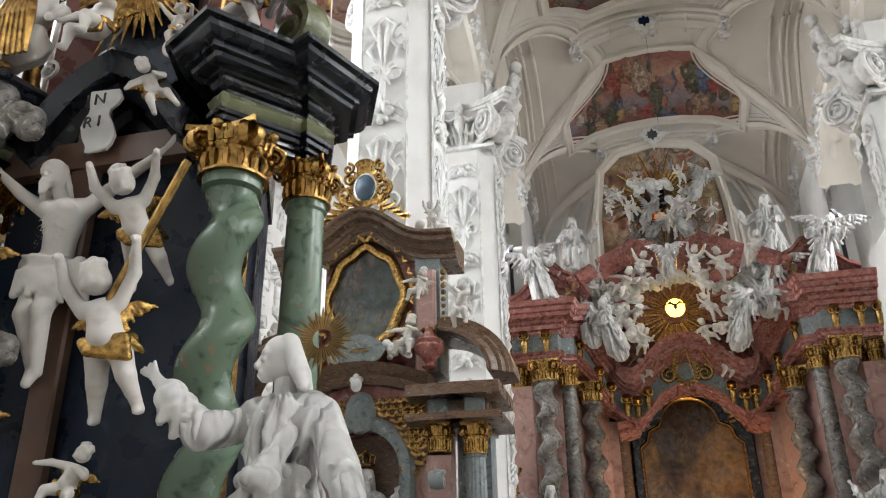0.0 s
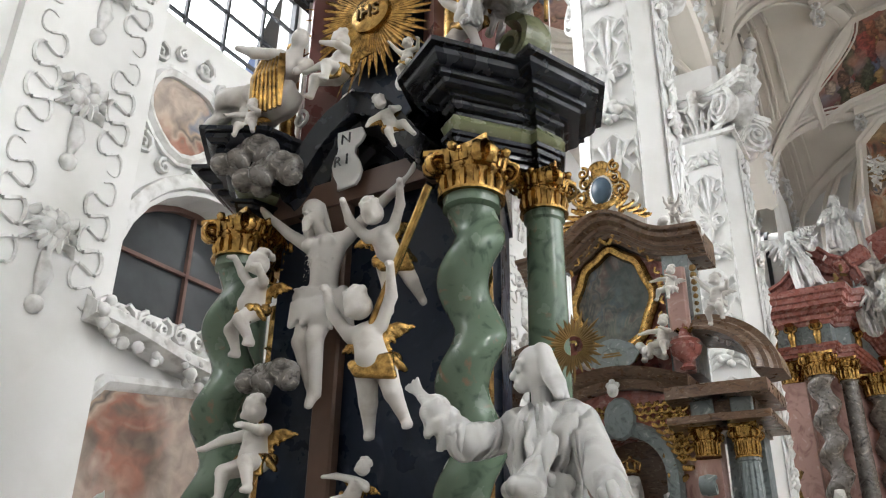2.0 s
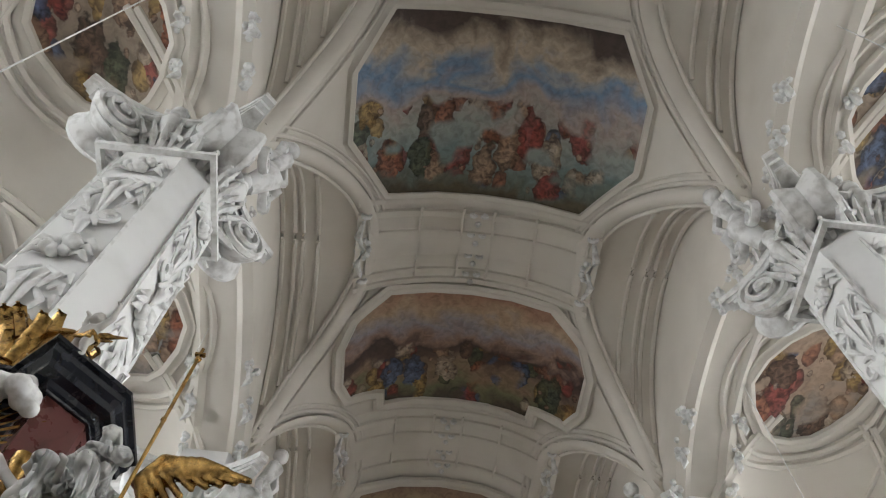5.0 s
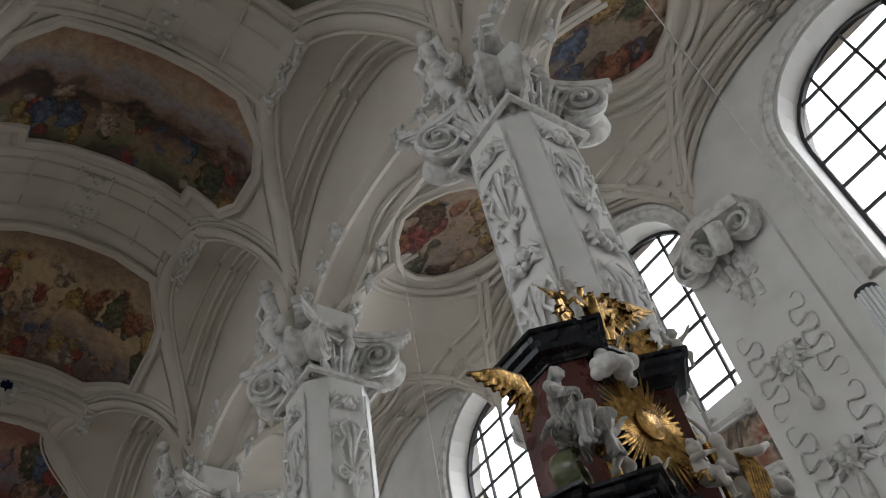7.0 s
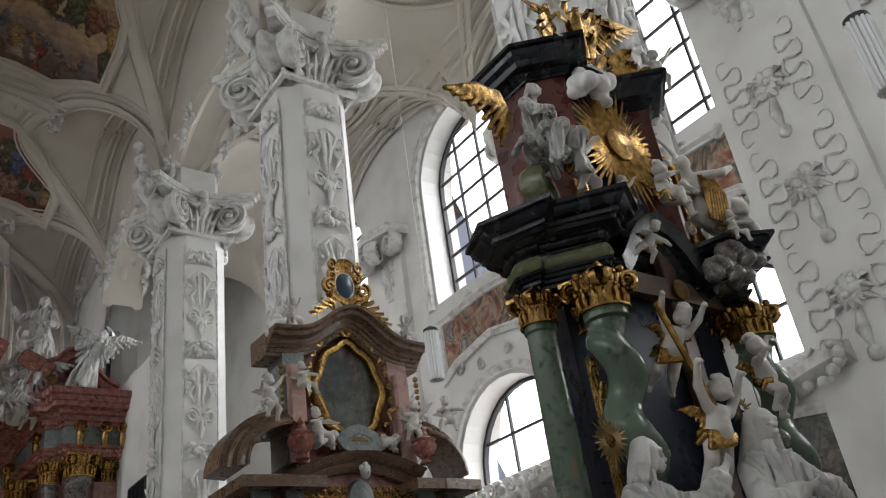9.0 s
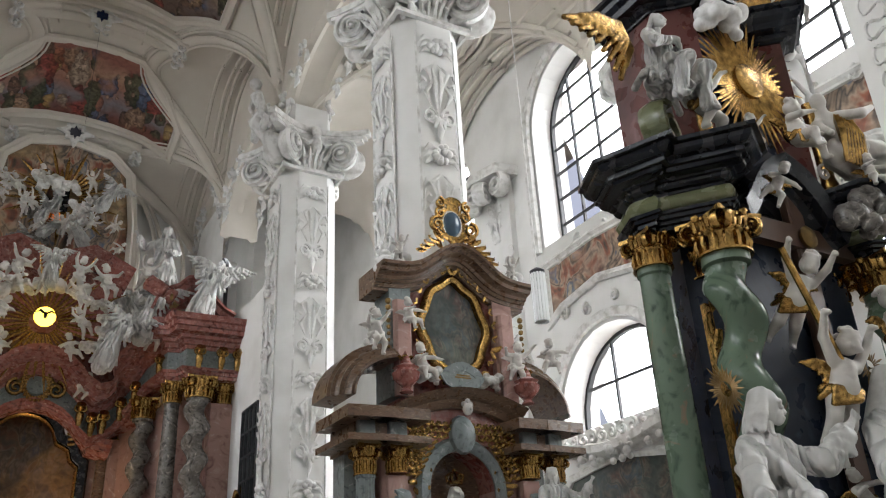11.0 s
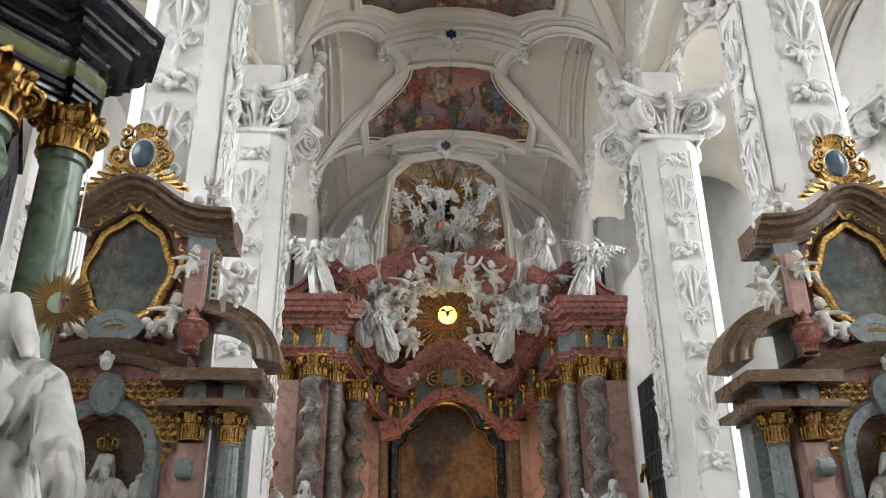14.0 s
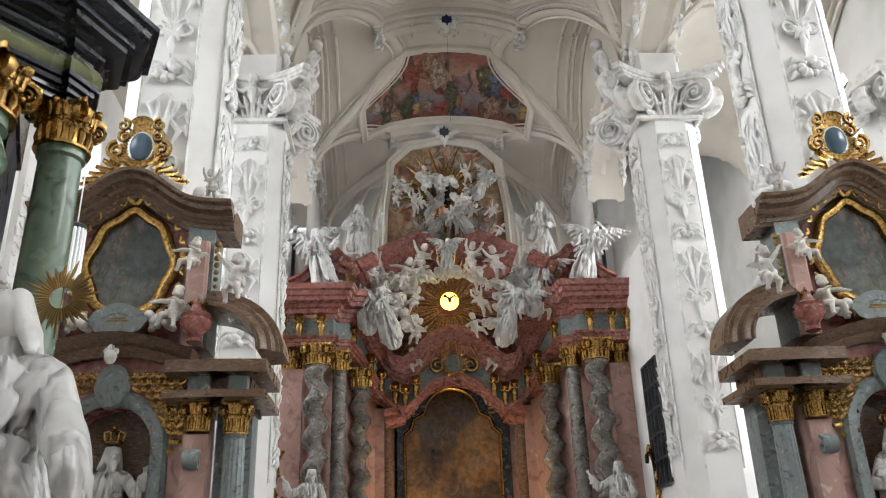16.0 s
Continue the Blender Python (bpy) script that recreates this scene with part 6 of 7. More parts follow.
    part("keystone_head", Mesh().ball((0, y - 0.28, 4.16), 0.08, 10, (0.9, 0.8, 1.1)).ball((0, y - 0.36, 4.14), 0.022, 6).ball((-0.05, y - 0.27, 4.22), 0.04, 6).ball((0.05, y - 0.27, 4.22), 0.04, 6).ball((0, y - 0.29, 4.25), 0.045, 6), STATUE, al)
    # curved main entablature
    front = [(-1.54, 9.95), (-1.54, 9.1), (-1.27, 9.08), (-1.25, 9.17), (-1.14, 9.17), (-1.12, 9.08), (-0.84, 9.08), (-0.82, 9.3)]
    for zz, mat, prof in ((3.64, BROWN, [(-0.2, 0), (0.02, 0), (0.02, 0.03), (0.05, 0.04), (0.05, 0.08), (-0.2, 0.08)]), (3.92, BROWN, prof_scaled(CORNICE, 0.22, 0.34))):
        for s in (-1, 1):
            pts = [(s * px, py, zz) for px, py in front]
            if s > 0:
                pts = pts[::-1]
            part("entablature", Mesh().sweep(pts, (0, 0, 1), [(p - (0.2 if p == 0 else 0), q) for p, q in prof] if mat is BROWN and zz > 3.9 else prof), mat, al, sharp=25)
    mid = [(-0.84 + 1.68 * i / 20, 9.25, 4.0 + 0.2 * math.sin(math.pi * i / 20) + 0.02) for i in range(21)]
    part("arched_cornice", Mesh().sweep(mid, (0, -1, 0), [(0.02, -0.3), (0.02, 0.06), (-0.03, 0.1), (-0.08, 0.12), (-0.12, 0.2), (-0.17, 0.24), (-0.2, 0.28), (-0.22, -0.3)]), BROWN, al, sharp=25)
    part("upper_wall", Mesh().box(-0.84, 9.3, 3.75, 0.84, 9.95, 4.3), RED, al)
    for s in (-1, 1):
        # quarter pediments and urns
        q = [(s * px, 9.3, pz) for px, pz in arc(0.95, 4.22, 0.75, 0, 88, 12, 0.62)]
        if s > 0:
            q = q[::-1]
        part("quarter_pediment", Mesh().sweep(q, (0, -1, 0), [(-0.16, -0.5), (-0.16, 0.0), (-0.12, 0.01), (-0.12, 0.04), (-0.08, 0.05), (-0.05, 0.1), (-0.05, 0.14), (0.0, 0.15), (0.0, 0.19), (0.04, 0.22), (0.06, 0.25), (0.09, 0.25), (0.09, 0.28), (0.11, 0.28), (0.11, -0.5)]), BROWN, al, sharp=25)
        part("urn", Mesh().lathe([(0.06, 0), (0.09, 0.02), (0.05, 0.07), (0.07, 0.1), (0.16, 0.18), (0.18, 0.26), (0.14, 0.3), (0.17, 0.33), (0.08, 0.38), (0.04, 0.5), (0.0, 0.56)], 14), RED, al, "red marble urn with gilded flame", Matrix.Translation((s * 0.92, 9.0, 4.26)))
        fl = Mesh()
        for i in range(7):
            leaf(fl, (s * 0.92, 9.0, 4.6), (math.cos(i), math.sin(i), 0), (math.cos(i) * 0.4, 0, 1), 0.16)
        part("gilded_flame", fl, GOLD, al, sharp=60)
        part("upper_pilaster", Mesh().box(s * 0.82 - 0.16, 9.3, 4.3, s * 0.82 + 0.16, 9.75, 5.86), BLUEGREY if s > 0 else PINK, al)
        part("upper_bracket", Mesh().box(s * 0.82 - 0.12, 9.2, 4.3, s * 0.82 + 0.12, 9.32, 5.6, 0.03), PINK, al)
        dp = Mesh()
        for i in range(8):
            dp.ball((s * 1.05, 9.2, 5.55 - 0.09 * i), 0.045 - 0.003 * i, 6)
        part("drop_garland", dp, GOLD_DULL, al)
        fr = Mesh()
        rnd = random.Random(3)
        for i in range(16):
            fr.ball((s * (1.28 + rnd.uniform(-0.08, 0.08)), 9.35, 5.1 - 0.035 * i + rnd.uniform(-0.03, 0.03)), 0.05 * (1 - i / 30), 6)
        part("fruit_pendant", fr, STUCCO, al)
    part("upper_back", Mesh().box(-0.7, 9.4, 4.25, 0.7, 9.8, 6.0), RED, al)
    # oval painting
    cz, ov = 5.34, []
    for i in range(64):
        a = 2 * math.pi * i / 64
        q = 1 + 0.03 * math.cos(4 * a) + 0.035 * math.cos(8 * a)
        ov.append((0.54 * q * math.sin(a), 9.34, 5.34 + 0.72 * q * math.cos(a)))
    pc = new("oval_painting")
    pc.parent = al
    tagged(pc, "dark oval oil painting in a carved gilt frame")
    part("canvas", disc(ov), GREY_PAINTING, pc)
    part("frame", Mesh().sweep(ov, (0, -1, 0), [(-0.02, 0), (-0.02, 0.06), (0.03, 0.09), (0.07, 0.06), (0.1, 0.07), (0.11, 0)], True), GOLD, pc, sharp=60)
    cv = Mesh()
    rnd = random.Random(8)
    for i in range(26):
        a = 2 * math.pi * i / 26
        big = 0.17 if i % 6 == 0 else 0.085
        leaf(cv, (0.61 * math.sin(a), 9.27, cz + 0.79 * math.cos(a)), (0, -1, 0), (math.sin(a + 0.7), 0, math.cos(a + 0.7)), big)
        leaf(cv, (0.61 * math.sin(a), 9.27, cz + 0.79 * math.cos(a)), (0, -1, 0), (math.sin(a - 0.9), 0, math.cos(a - 0.9)), big * 0.8)
    part("carving", cv, GOLD, pc, sharp=60)
    tb = oval(0, 9.16, 4.6, 0.2, 0.1, 20, 0.08, 4)
    pl = new("name_tablet")
    pl.parent = al
    part("tablet", Mesh().sweep(tb, (0, -1, 0), [(-0.1, 0.0), (-0.1, 0.03), (0.02, 0.03), (0.03, 0)], True).join(disc([(p[0], p[1] - 0.02, p[2]) for p in tb])), BLUEGREY, pl)
    tx = Mesh().box(-0.1, 9.128, 4.61, 0.1, 9.134, 4.63).box(-0.12, 9.128, 4.58, 0.12, 9.134, 4.6)
    part("writing_bars", tx, GOLD_DULL, pl)
    # upper cornice: shoulders and a swung middle
    top = []
    for i in range(41):
        u = -1 + i / 20
        z = 5.86 + (0.42 * math.exp(-(u * 2.6) ** 2))
        top.append((1.2 * u, 9.28 + 0.06 * abs(u), z))
    part("swung_cornice", Mesh().sweep(top, (0, -1, 0), [(0.12, -0.45), (0.12, 0.0), (0.08, 0.01), (0.08, 0.04), (0.03, 0.05), (0.03, 0.08), (-0.01, 0.1), (-0.01, 0.13), (-0.05, 0.15), (-0.08, 0.22), (-0.08, 0.26), (-0.13, 0.27), (-0.15, 0.31), (-0.15, 0.34), (-0.19, 0.35), (-0.2, -0.45)]), BROWN, al, sharp=25)
    # crest
    cr = new("crest")
    cr.parent = al
    cr.matrix_basis = Matrix.Translation((0, 9.15, 6.42)) @ Matrix.Diagonal((0.82, 0.82, 0.86, 1)) @ Matrix.Translation((0, -9.15, -6.42))
    tagged(cr, "gilded rocaille crest with a dark blue shield")
    part("shield", Mesh().lathe([(0.17, 0), (0.16, 0.05), (0.1, 0.09), (0.0, 0.11)], 16), simple("blue_shield_%d" % flip, (0.08, 0.13, 0.18), 0.25), cr, "", Matrix.Translation((0, 9.2, 6.95)) @ pose(0, 0, 0, 90) @ Matrix.Diagonal((1, 1.35, 1, 1)))
    g = Mesh()
    for i in range(30):
        a = 2 * math.pi * i / 30
        leaf(g, (0.2 * math.sin(a), 9.18, 6.95 + 0.26 * math.cos(a)), (0, -1, 0), (math.sin(a + 0.6), 0, math.cos(a + 0.6)), 0.12)
    for s in (-1, 1):
        for i in range(7):
            g.tube([(0, 9.15, 6.55 + 0.02 * i), (s * (0.2 + 0.03 * i), 9.1, 6.68), (s * (0.42 - 0.03 * i), 9.12, 6.5 - 0.02 * i)], [0.04, 0.05, 0.015], 5)
        scroll(g, (s * 0.25, 9.15, 7.1), (s, 0, 0), 0.1, 1.4, 0.03)
    for s in (-1, 1):
        for i in range(6):
            leaf(g, (s * (0.16 + 0.09 * i), 9.1, 6.62 - 0.05 * i), (0, -1, 0.4), (s, 0, 0.5 - 0.22 * i), 0.24)
        scroll(g, (s * 0.34, 9.12, 6.86), (s, 0, 0), 0.14, 1.6, 0.04)
        scroll(g, (s * 0.27, 9.12, 7.28), (-s, 0, 0), 0.1, 1.4, 0.032)
    for i in range(9):
        leaf(g, (0, 9.18, 7.22), (0, -1, 0), (math.sin(i * 0.7), 0, 1), 0.22)
    part("gilding", g, GOLD, cr, sharp=60)
    # figures
    for (d, x, yy, z, size, turn, tip, roll) in ((0, -0.78, 9.05, 4.55, 0.62, 10, 0, -8), (1, 0.62, 9.05, 4.4, 0.58, -10, 0, 8), (1, -1.45, 9.1, 4.7, 0.6, 30, 0, 0), (0, 1.3, 9.0, 4.75, 0.6, -20, 0, 5), (2, 0.95, 9.1, 6.1, 0.36, 0, 30, 0), (2, -0.85, 9.1, 6.08, 0.36, 0, 30, 0), (1, 0.75, 9.1, 5.1, 0.5, -20, 0, 12)):
        place("putto", D_PUTTO[d], "white putto sitting on the marble altar", "statue", M @ at(x, yy, z, size, turn, tip, roll), "putti of the oval altars")
    for x, z, sz in ((0.95, 6.12, 0.5), (-0.9, 6.12, 0.5), (0.45, 4.6, 0.35), (-0.5, 4.6, 0.35)):
        place("stucco_cloud", D_CLOUD[1], "puffy white stucco cloud on the altar", "cloud", M @ at(x, 9.22, z, sz), "clouds of the oval altars")
    nm = place("niche_figure", D_SAINT_A, figure_label, "statue", Matrix.Translation((cx, 0, 0)) @ at(0, 9.52, 1.75, 1.5), "niche figures")
    cw = thing("crown", "gilded openwork crown above the niche figure", "crown", m=Matrix.Translation((cx, 0, 0)))
    g = Mesh().lathe([(0.09, 3.27), (0.11, 3.29), (0.1, 3.31)], 12, (0, 9.5, 0)).ball((0, 9.5, 3.45), 0.03, 6)
    for i in range(8):
        a = i * math.pi / 4
        g.tube([(0.1 * math.cos(a), 9.5 + 0.1 * math.sin(a), 3.3), (0.12 * math.cos(a), 9.5 + 0.12 * math.sin(a), 3.38), (0, 9.5, 3.44)], 0.015, 5)
    part("bows", g, GOLD, cw)
    # side statues by the columns
    place("saint_statue", D_SAINT_B, "white slender stucco saint between the altar columns", "statue", M @ at(-1.2, 8.95, 2.2, 1.25, 15), "side saints")
    return al


oval_altar(-3.25, 1, "painted crowned saint standing in the altar niche")
oval_altar(5.6, -1, "painted crowned Madonna-like figure standing in the altar niche")


# ---- the high altar ----
HX = 1.2
ha = thing("high_altar", "tall red marble high altar with twisted columns", "altar")
def hp(s, x):
    return HX + s * x


for s in (-1, 1):
    # (offset, depth, top of capital, radius, material, twist, capital height)
    for off, y, zt, r, mat, tw in ((3.3, 19.0, 7.15, 0.27, GREY, 1.35), (2.8, 19.4, 7.1, 0.19, GREY, 0), (2.35, 20.3, 6.9, 0.24, GREY, 1.5), (1.72, 21.4, 6.5, 0.17, BROWN, 0)):
        column(ha, hp(s, off), y, 1.6, zt, r, mat, 0.5, twist=tw)
    for off, y, zt, w in ((3.95, 19.3, 7.15, 0.3), (2.0, 21.3, 6.6, 0.2)):
        part("pilaster", Mesh().box(hp(s, off) - w, y - 0.1, 1.6, hp(s, off) + w, y + 0.3, zt - 0.5), PINK, ha)
        part("pilaster_capital", capital_mesh(w * 0.75, 0.5), GOLD, ha, "gilded pilaster capital", Matrix.Translation((hp(s, off), y + 0.1, zt - 0.5)), 60)
    part("side_wall", Mesh().prism([(hp(s, 4.3), 19.6), (hp(s, 2.9), 19.9), (hp(s, 1.5), 22.0), (hp(s, 1.5), 22.3), (hp(s, 4.3), 22.3)], FLOOR, 7.3), PINK, ha)
    part("pedestal", Mesh().prism([(hp(s, 4.4), 18.6), (hp(s, 2.5), 18.7), (hp(s, 1.4), 21.2), (hp(s, 1.4), 22.0), (hp(s, 4.4), 22.0)], FLOOR, 1.6), RED, ha)
    # entablature: straight over the outer columns, then swung inward and down, and up again over the painting
    path = [(4.35, 20.2, 0.0), (4.3, 18.95, 0.0), (2.95, 18.95, 0.0), (2.9, 19.3, 0.0), (2.62, 19.42, 0.02), (2.5, 19.8, -0.06), (2.32, 20.1, -0.22), (2.2, 20.3, -0.45), (2.0, 20.42, -0.75), (1.95, 20.62, -0.82), (1.72, 20.66, -1.08), (1.45, 20.66, -1.3), (1.22, 20.6, -1.38), (1.02, 20.6, -1.2), (0.85, 20.6, -0.98), (0.6, 20.6, -0.76), (0.3, 20.6, -0.62), (0.0, 20.6, -0.57)]
    for z0, mat, prof, nm in ((7.15, RED, [(-0.4, 0), (0.0, 0), (0.02, 0.07), (0.06, 0.08), (0.07, 0.15), (0.11, 0.16), (0.14, 0.22), (-0.4, 0.22)], "architrave"), (7.37, BLUEGREY, [(-0.4, 0), (0.02, 0), (0.02, 0.44), (-0.4, 0.44)], "frieze"), (7.81, RED, [(-0.4, 0), (0.06, 0), (0.07, 0.08), (0.13, 0.1), (0.15, 0.2), (0.22, 0.23), (0.24, 0.3), (0.42, 0.33), (0.43, 0.42), (0.48, 0.44), (0.5, 0.54), (0.56, 0.57), (0.59, 0.7), (-0.4, 0.74)], "cornice")):
        pts = [(hp(s, x), y, z0 + dz) for x, y, dz in path]
        if s > 0:
            pts = pts[::-1]
        part(nm, Mesh().sweep(pts, (0, 0, 1), prof), mat, ha, sharp=25)
    # gilded consoles and strips across the frieze
    for x, y, dz in ((4.1, 18.9, 0), (3.72, 18.9, 0), (3.2, 18.9, 0), (2.5, 19.78, -0.05), (2.1, 20.36, -0.6), (1.85, 20.6, -0.95), (1.5, 20.6, -1.28), (1.25, 20.56, -1.36), (0.98, 20.55, -1.14)):
        con = Mesh()
        con.tube([(hp(s, x), y - 0.06, 7.38 + dz), (hp(s, x), y - 0.14, 7.55 + dz), (hp(s, x), y - 0.1, 7.68 + dz), (hp(s, x), y - 0.24, 7.82 + dz)], [0.06, 0.09, 0.08, 0.11], 8)
        for q in (-1, 1):
            scroll(con, (hp(s, x) + 0.05 * q, y - 0.16, 7.72 + dz), (q, 0, 0), 0.09, 1.3, 0.03, k=12)
        leaf(con, (hp(s, x), y - 0.12, 7.34 + dz), (0, -1, 0), (0, 0, 1), 0.22)
        part("gilded_console", con, GOLD, ha, sharp=60)
    # red inner arch over the painting
    arch = [(1.75, 5.62), (1.5, 5.66), (1.28, 5.72)] + [(1.24 * math.cos(a), 5.78 + 1.05 * math.sin(a)) for a in np.linspace(0.08, math.pi / 2, 12)]
    pts = [(hp(s, x), 21.0, z) for x, z in arch]
    part("arch_moulding", Mesh().sweep(pts if s < 0 else pts[::-1], (0, -1, 0), [(0.02, -0.4), (0.02, 0.1), (-0.06, 0.16), (-0.08, 0.26), (-0.18, 0.28), (-0.22, 0.36), (-0.34, 0.4), (-0.4, -0.4)]), RED, ha, "polished red marble arch moulding", sharp=25)
    for px, pz, tl in ((0.9, 7.0, 20), (0.42, 7.28, -10)):
        g = Mesh()
        for k in range(7):
            leaf(g, (hp(s, px) + 0.04 * k * s, 20.62, pz - 0.05 * k), (0, -1, 0), (s * math.sin(k), 0, math.cos(k)), 0.2)
        scroll(g, (hp(s, px), 20.56, pz), (s, 0, 0), 0.17, 1.6, 0.045)
        part("gilded_scroll", g, GOLD_DULL, ha, sharp=60)
    place("putto", D_PUTTO[1 if s < 0 else 0], "white putto seated on the arch over the painting", "statue", at(hp(s, 0.85), 20.25, 6.78, 0.72, 25 * s, 0, 22 * s), "putti on the gable")
    # swung shoulder piece of the cornice: a rolled scroll on a stepped block
    part("shoulder_block", Mesh().prism([(hp(s, 4.2), 20.2), (hp(s, 4.2), 19.2), (hp(s, 2.9), 19.2), (hp(s, 2.5), 20.2)][::s], 8.5, 8.75), RED, ha)
    sh = [(2.2, 8.75), (2.3, 9.05), (2.5, 9.28), (2.75, 9.4), (2.95, 9.62), (3.15, 9.66), (3.35, 9.5), (3.5, 9.2), (3.75, 8.95), (4.05, 8.8)]
    pts = [(hp(s, x), 19.55, z) for x, z in sh]
    part("shoulder_scroll", Mesh().sweep(pts if s > 0 else pts[::-1], (0, -1, 0), [(0.42, -0.5), (0.42, 0.0), (0.28, 0.04), (0.24, 0.14), (0.12, 0.16), (0.08, 0.28), (-0.04, 0.32), (-0.08, 0.4), (-0.14, 0.4), (-0.14, -0.5)][::1]), RED, ha, sharp=25)
    part("rolled_end", Mesh().lathe([(0.14, 0), (0.2, 0.04), (0.2, 0.2), (0.15, 0.25), (0.2, 0.3), (0.2, 0.75), (0.12, 0.8)], 14), RED, ha, "", Matrix.Translation((hp(s, 2.62), 19.25, 9.12)) @ pose(0, 0, 0, 0, -62 * s, 0))
    gs = Mesh()
    for k in range(10):
        leaf(gs, (hp(s, 2.5 + 0.04 * k), 19.05, 9.0 - 0.06 * k), (0, -1, 0), (math.sin(k * 2), 0, math.cos(k * 2)), 0.16)
    part("gilded_rocaille", gs, GOLD_DULL, ha, sharp=60)
part("upper_wall", Mesh().box(HX - 1.6, 21.7, 6.9, HX + 1.6, 22.3, 9.6), RED, ha)
part("gable_field", Mesh().box(HX - 2.1, 21.3, 6.95, HX + 2.1, 21.6, 8.6), DARK_RED, ha)
cz = Mesh()
for k in range(24):
    a = 2 * math.pi * k / 24
    leaf(cz, (HX + 0.22 * math.cos(a), 20.5, 7.08 + 0.26 * math.sin(a)), (0, -1, 0), (math.cos(a + 0.8), 0, math.sin(a + 0.8)), 0.16)
for e in (-1, 1):
    scroll(cz, (HX + e * 0.42, 20.5, 7.0), (e, 0, 0), 0.2, 1.6, 0.05)
    scroll(cz, (HX + e * 0.2, 20.45, 7.75), (e, 0, 0), 0.16, 1.5, 0.05)
part("gilded_cartouche", cz, GOLD, ha, "gilded cartouche over the painting", sharp=60)
part("cartouche_field", Mesh().lathe([(0.24, 0), (0.2, 0.06), (0.0, 0.1)], 16), BLUEGREY, ha, "", Matrix.Translation((HX, 20.55, 7.08)) @ pose(0, 0, 0, 90))
# painting with a scalloped arched head
hd = [(-1.22, 2.4), (-1.22, 5.45), (-1.05, 5.6), (-0.98, 5.85), (-0.72, 5.98)] + [(x, z) for x, z in arc(0, 5.98, 0.68, 172, 8, 14, 0.66)] + [(0.72, 5.98), (0.98, 5.85), (1.05, 5.6), (1.22, 5.45), (1.22, 2.4)]
pt = new("altar_painting")
pt.parent = ha
tagged(pt, "dark golden oil painting with a scalloped gilt frame")
pts = [(HX - 0.05 + x, 21.6, z) for x, z in hd]
part("canvas", disc(pts), DARK_PAINTING, pt)
part("gilt_frame", Mesh().sweep(pts, (0, -1, 0), [(0.03, 0), (0.03, 0.06), (-0.03, 0.1), (-0.08, 0.05), (-0.08, 0)], False), GOLD, pt, sharp=60)
part("dark_frame", Mesh().sweep([(HX - 0.05 + x * 1.12, 21.58, 2.4 + (z - 2.4) * 1.045) for x, z in hd], (0, -1, 0), [(0.1, 0), (0.1, 0.1), (-0.06, 0.16), (-0.12, 0.06), (-0.12, 0)], False), BLACK, pt, "black moulded frame", sharp=30)
orn = Mesh()
for i in range(26):
    a = radians(180 * i / 25)
    leaf(orn, (HX - 0.05 + 0.95 * math.cos(a), 21.4, 5.98 + 0.92 * math.sin(a)), (0, -1, 0), (math.cos(a), 0, math.sin(a)), 0.17)
for i in range(14):
    leaf(orn, (HX - 0.05 + 0.3 * math.cos(i), 20.9, 6.95 + 0.25 * math.sin(i * 1.7)), (0, -1, 0), (math.cos(i * 2), 0, math.sin(i * 2)), 0.25)
part("gilded_ornament", orn, GOLD, ha, sharp=60)
for s in (-1, 1):
    part("spandrel", Mesh().box(hp(s, 1.45) - 0.22, 21.62, 2.0, hp(s, 1.45) + 0.22, 21.9, 6.2), PINK, ha)

# the dove's glory with its lit window
rnd = random.Random(4)
gl = thing("glory", "gilded glory of rays round a lit amber window with a dove", "glory")
sunburst(gl, GOLD, (HX - 0.1, 20.2, 8.5), 0.3, 2.1, 40, rnd, thick=0.022)
part("amber_window", Mesh().lathe([(0.23, 0), (0.23, 0.05), (0.17, 0.08), (0, 0.1)], 20), AMBER, gl, "glowing amber glass", Matrix.Translation((HX - 0.1, 19.8, 8.48)) @ pose(0, 0, 0, 90))
dv = Mesh().ball((HX - 0.1, 19.64, 8.47), 0.06, 8, (0.8, 0.8, 1.4))
for s in (-1, 1):
    dv.tube([(HX - 0.1, 19.64, 8.5), (hp(s, 0) - 0.1 + s * 0.12, 19.64, 8.58), (HX - 0.1 + s * 0.22, 19.64, 8.52)], [0.03, 0.035, 0.008], 5)
part("dove", dv, BLACK, gl)
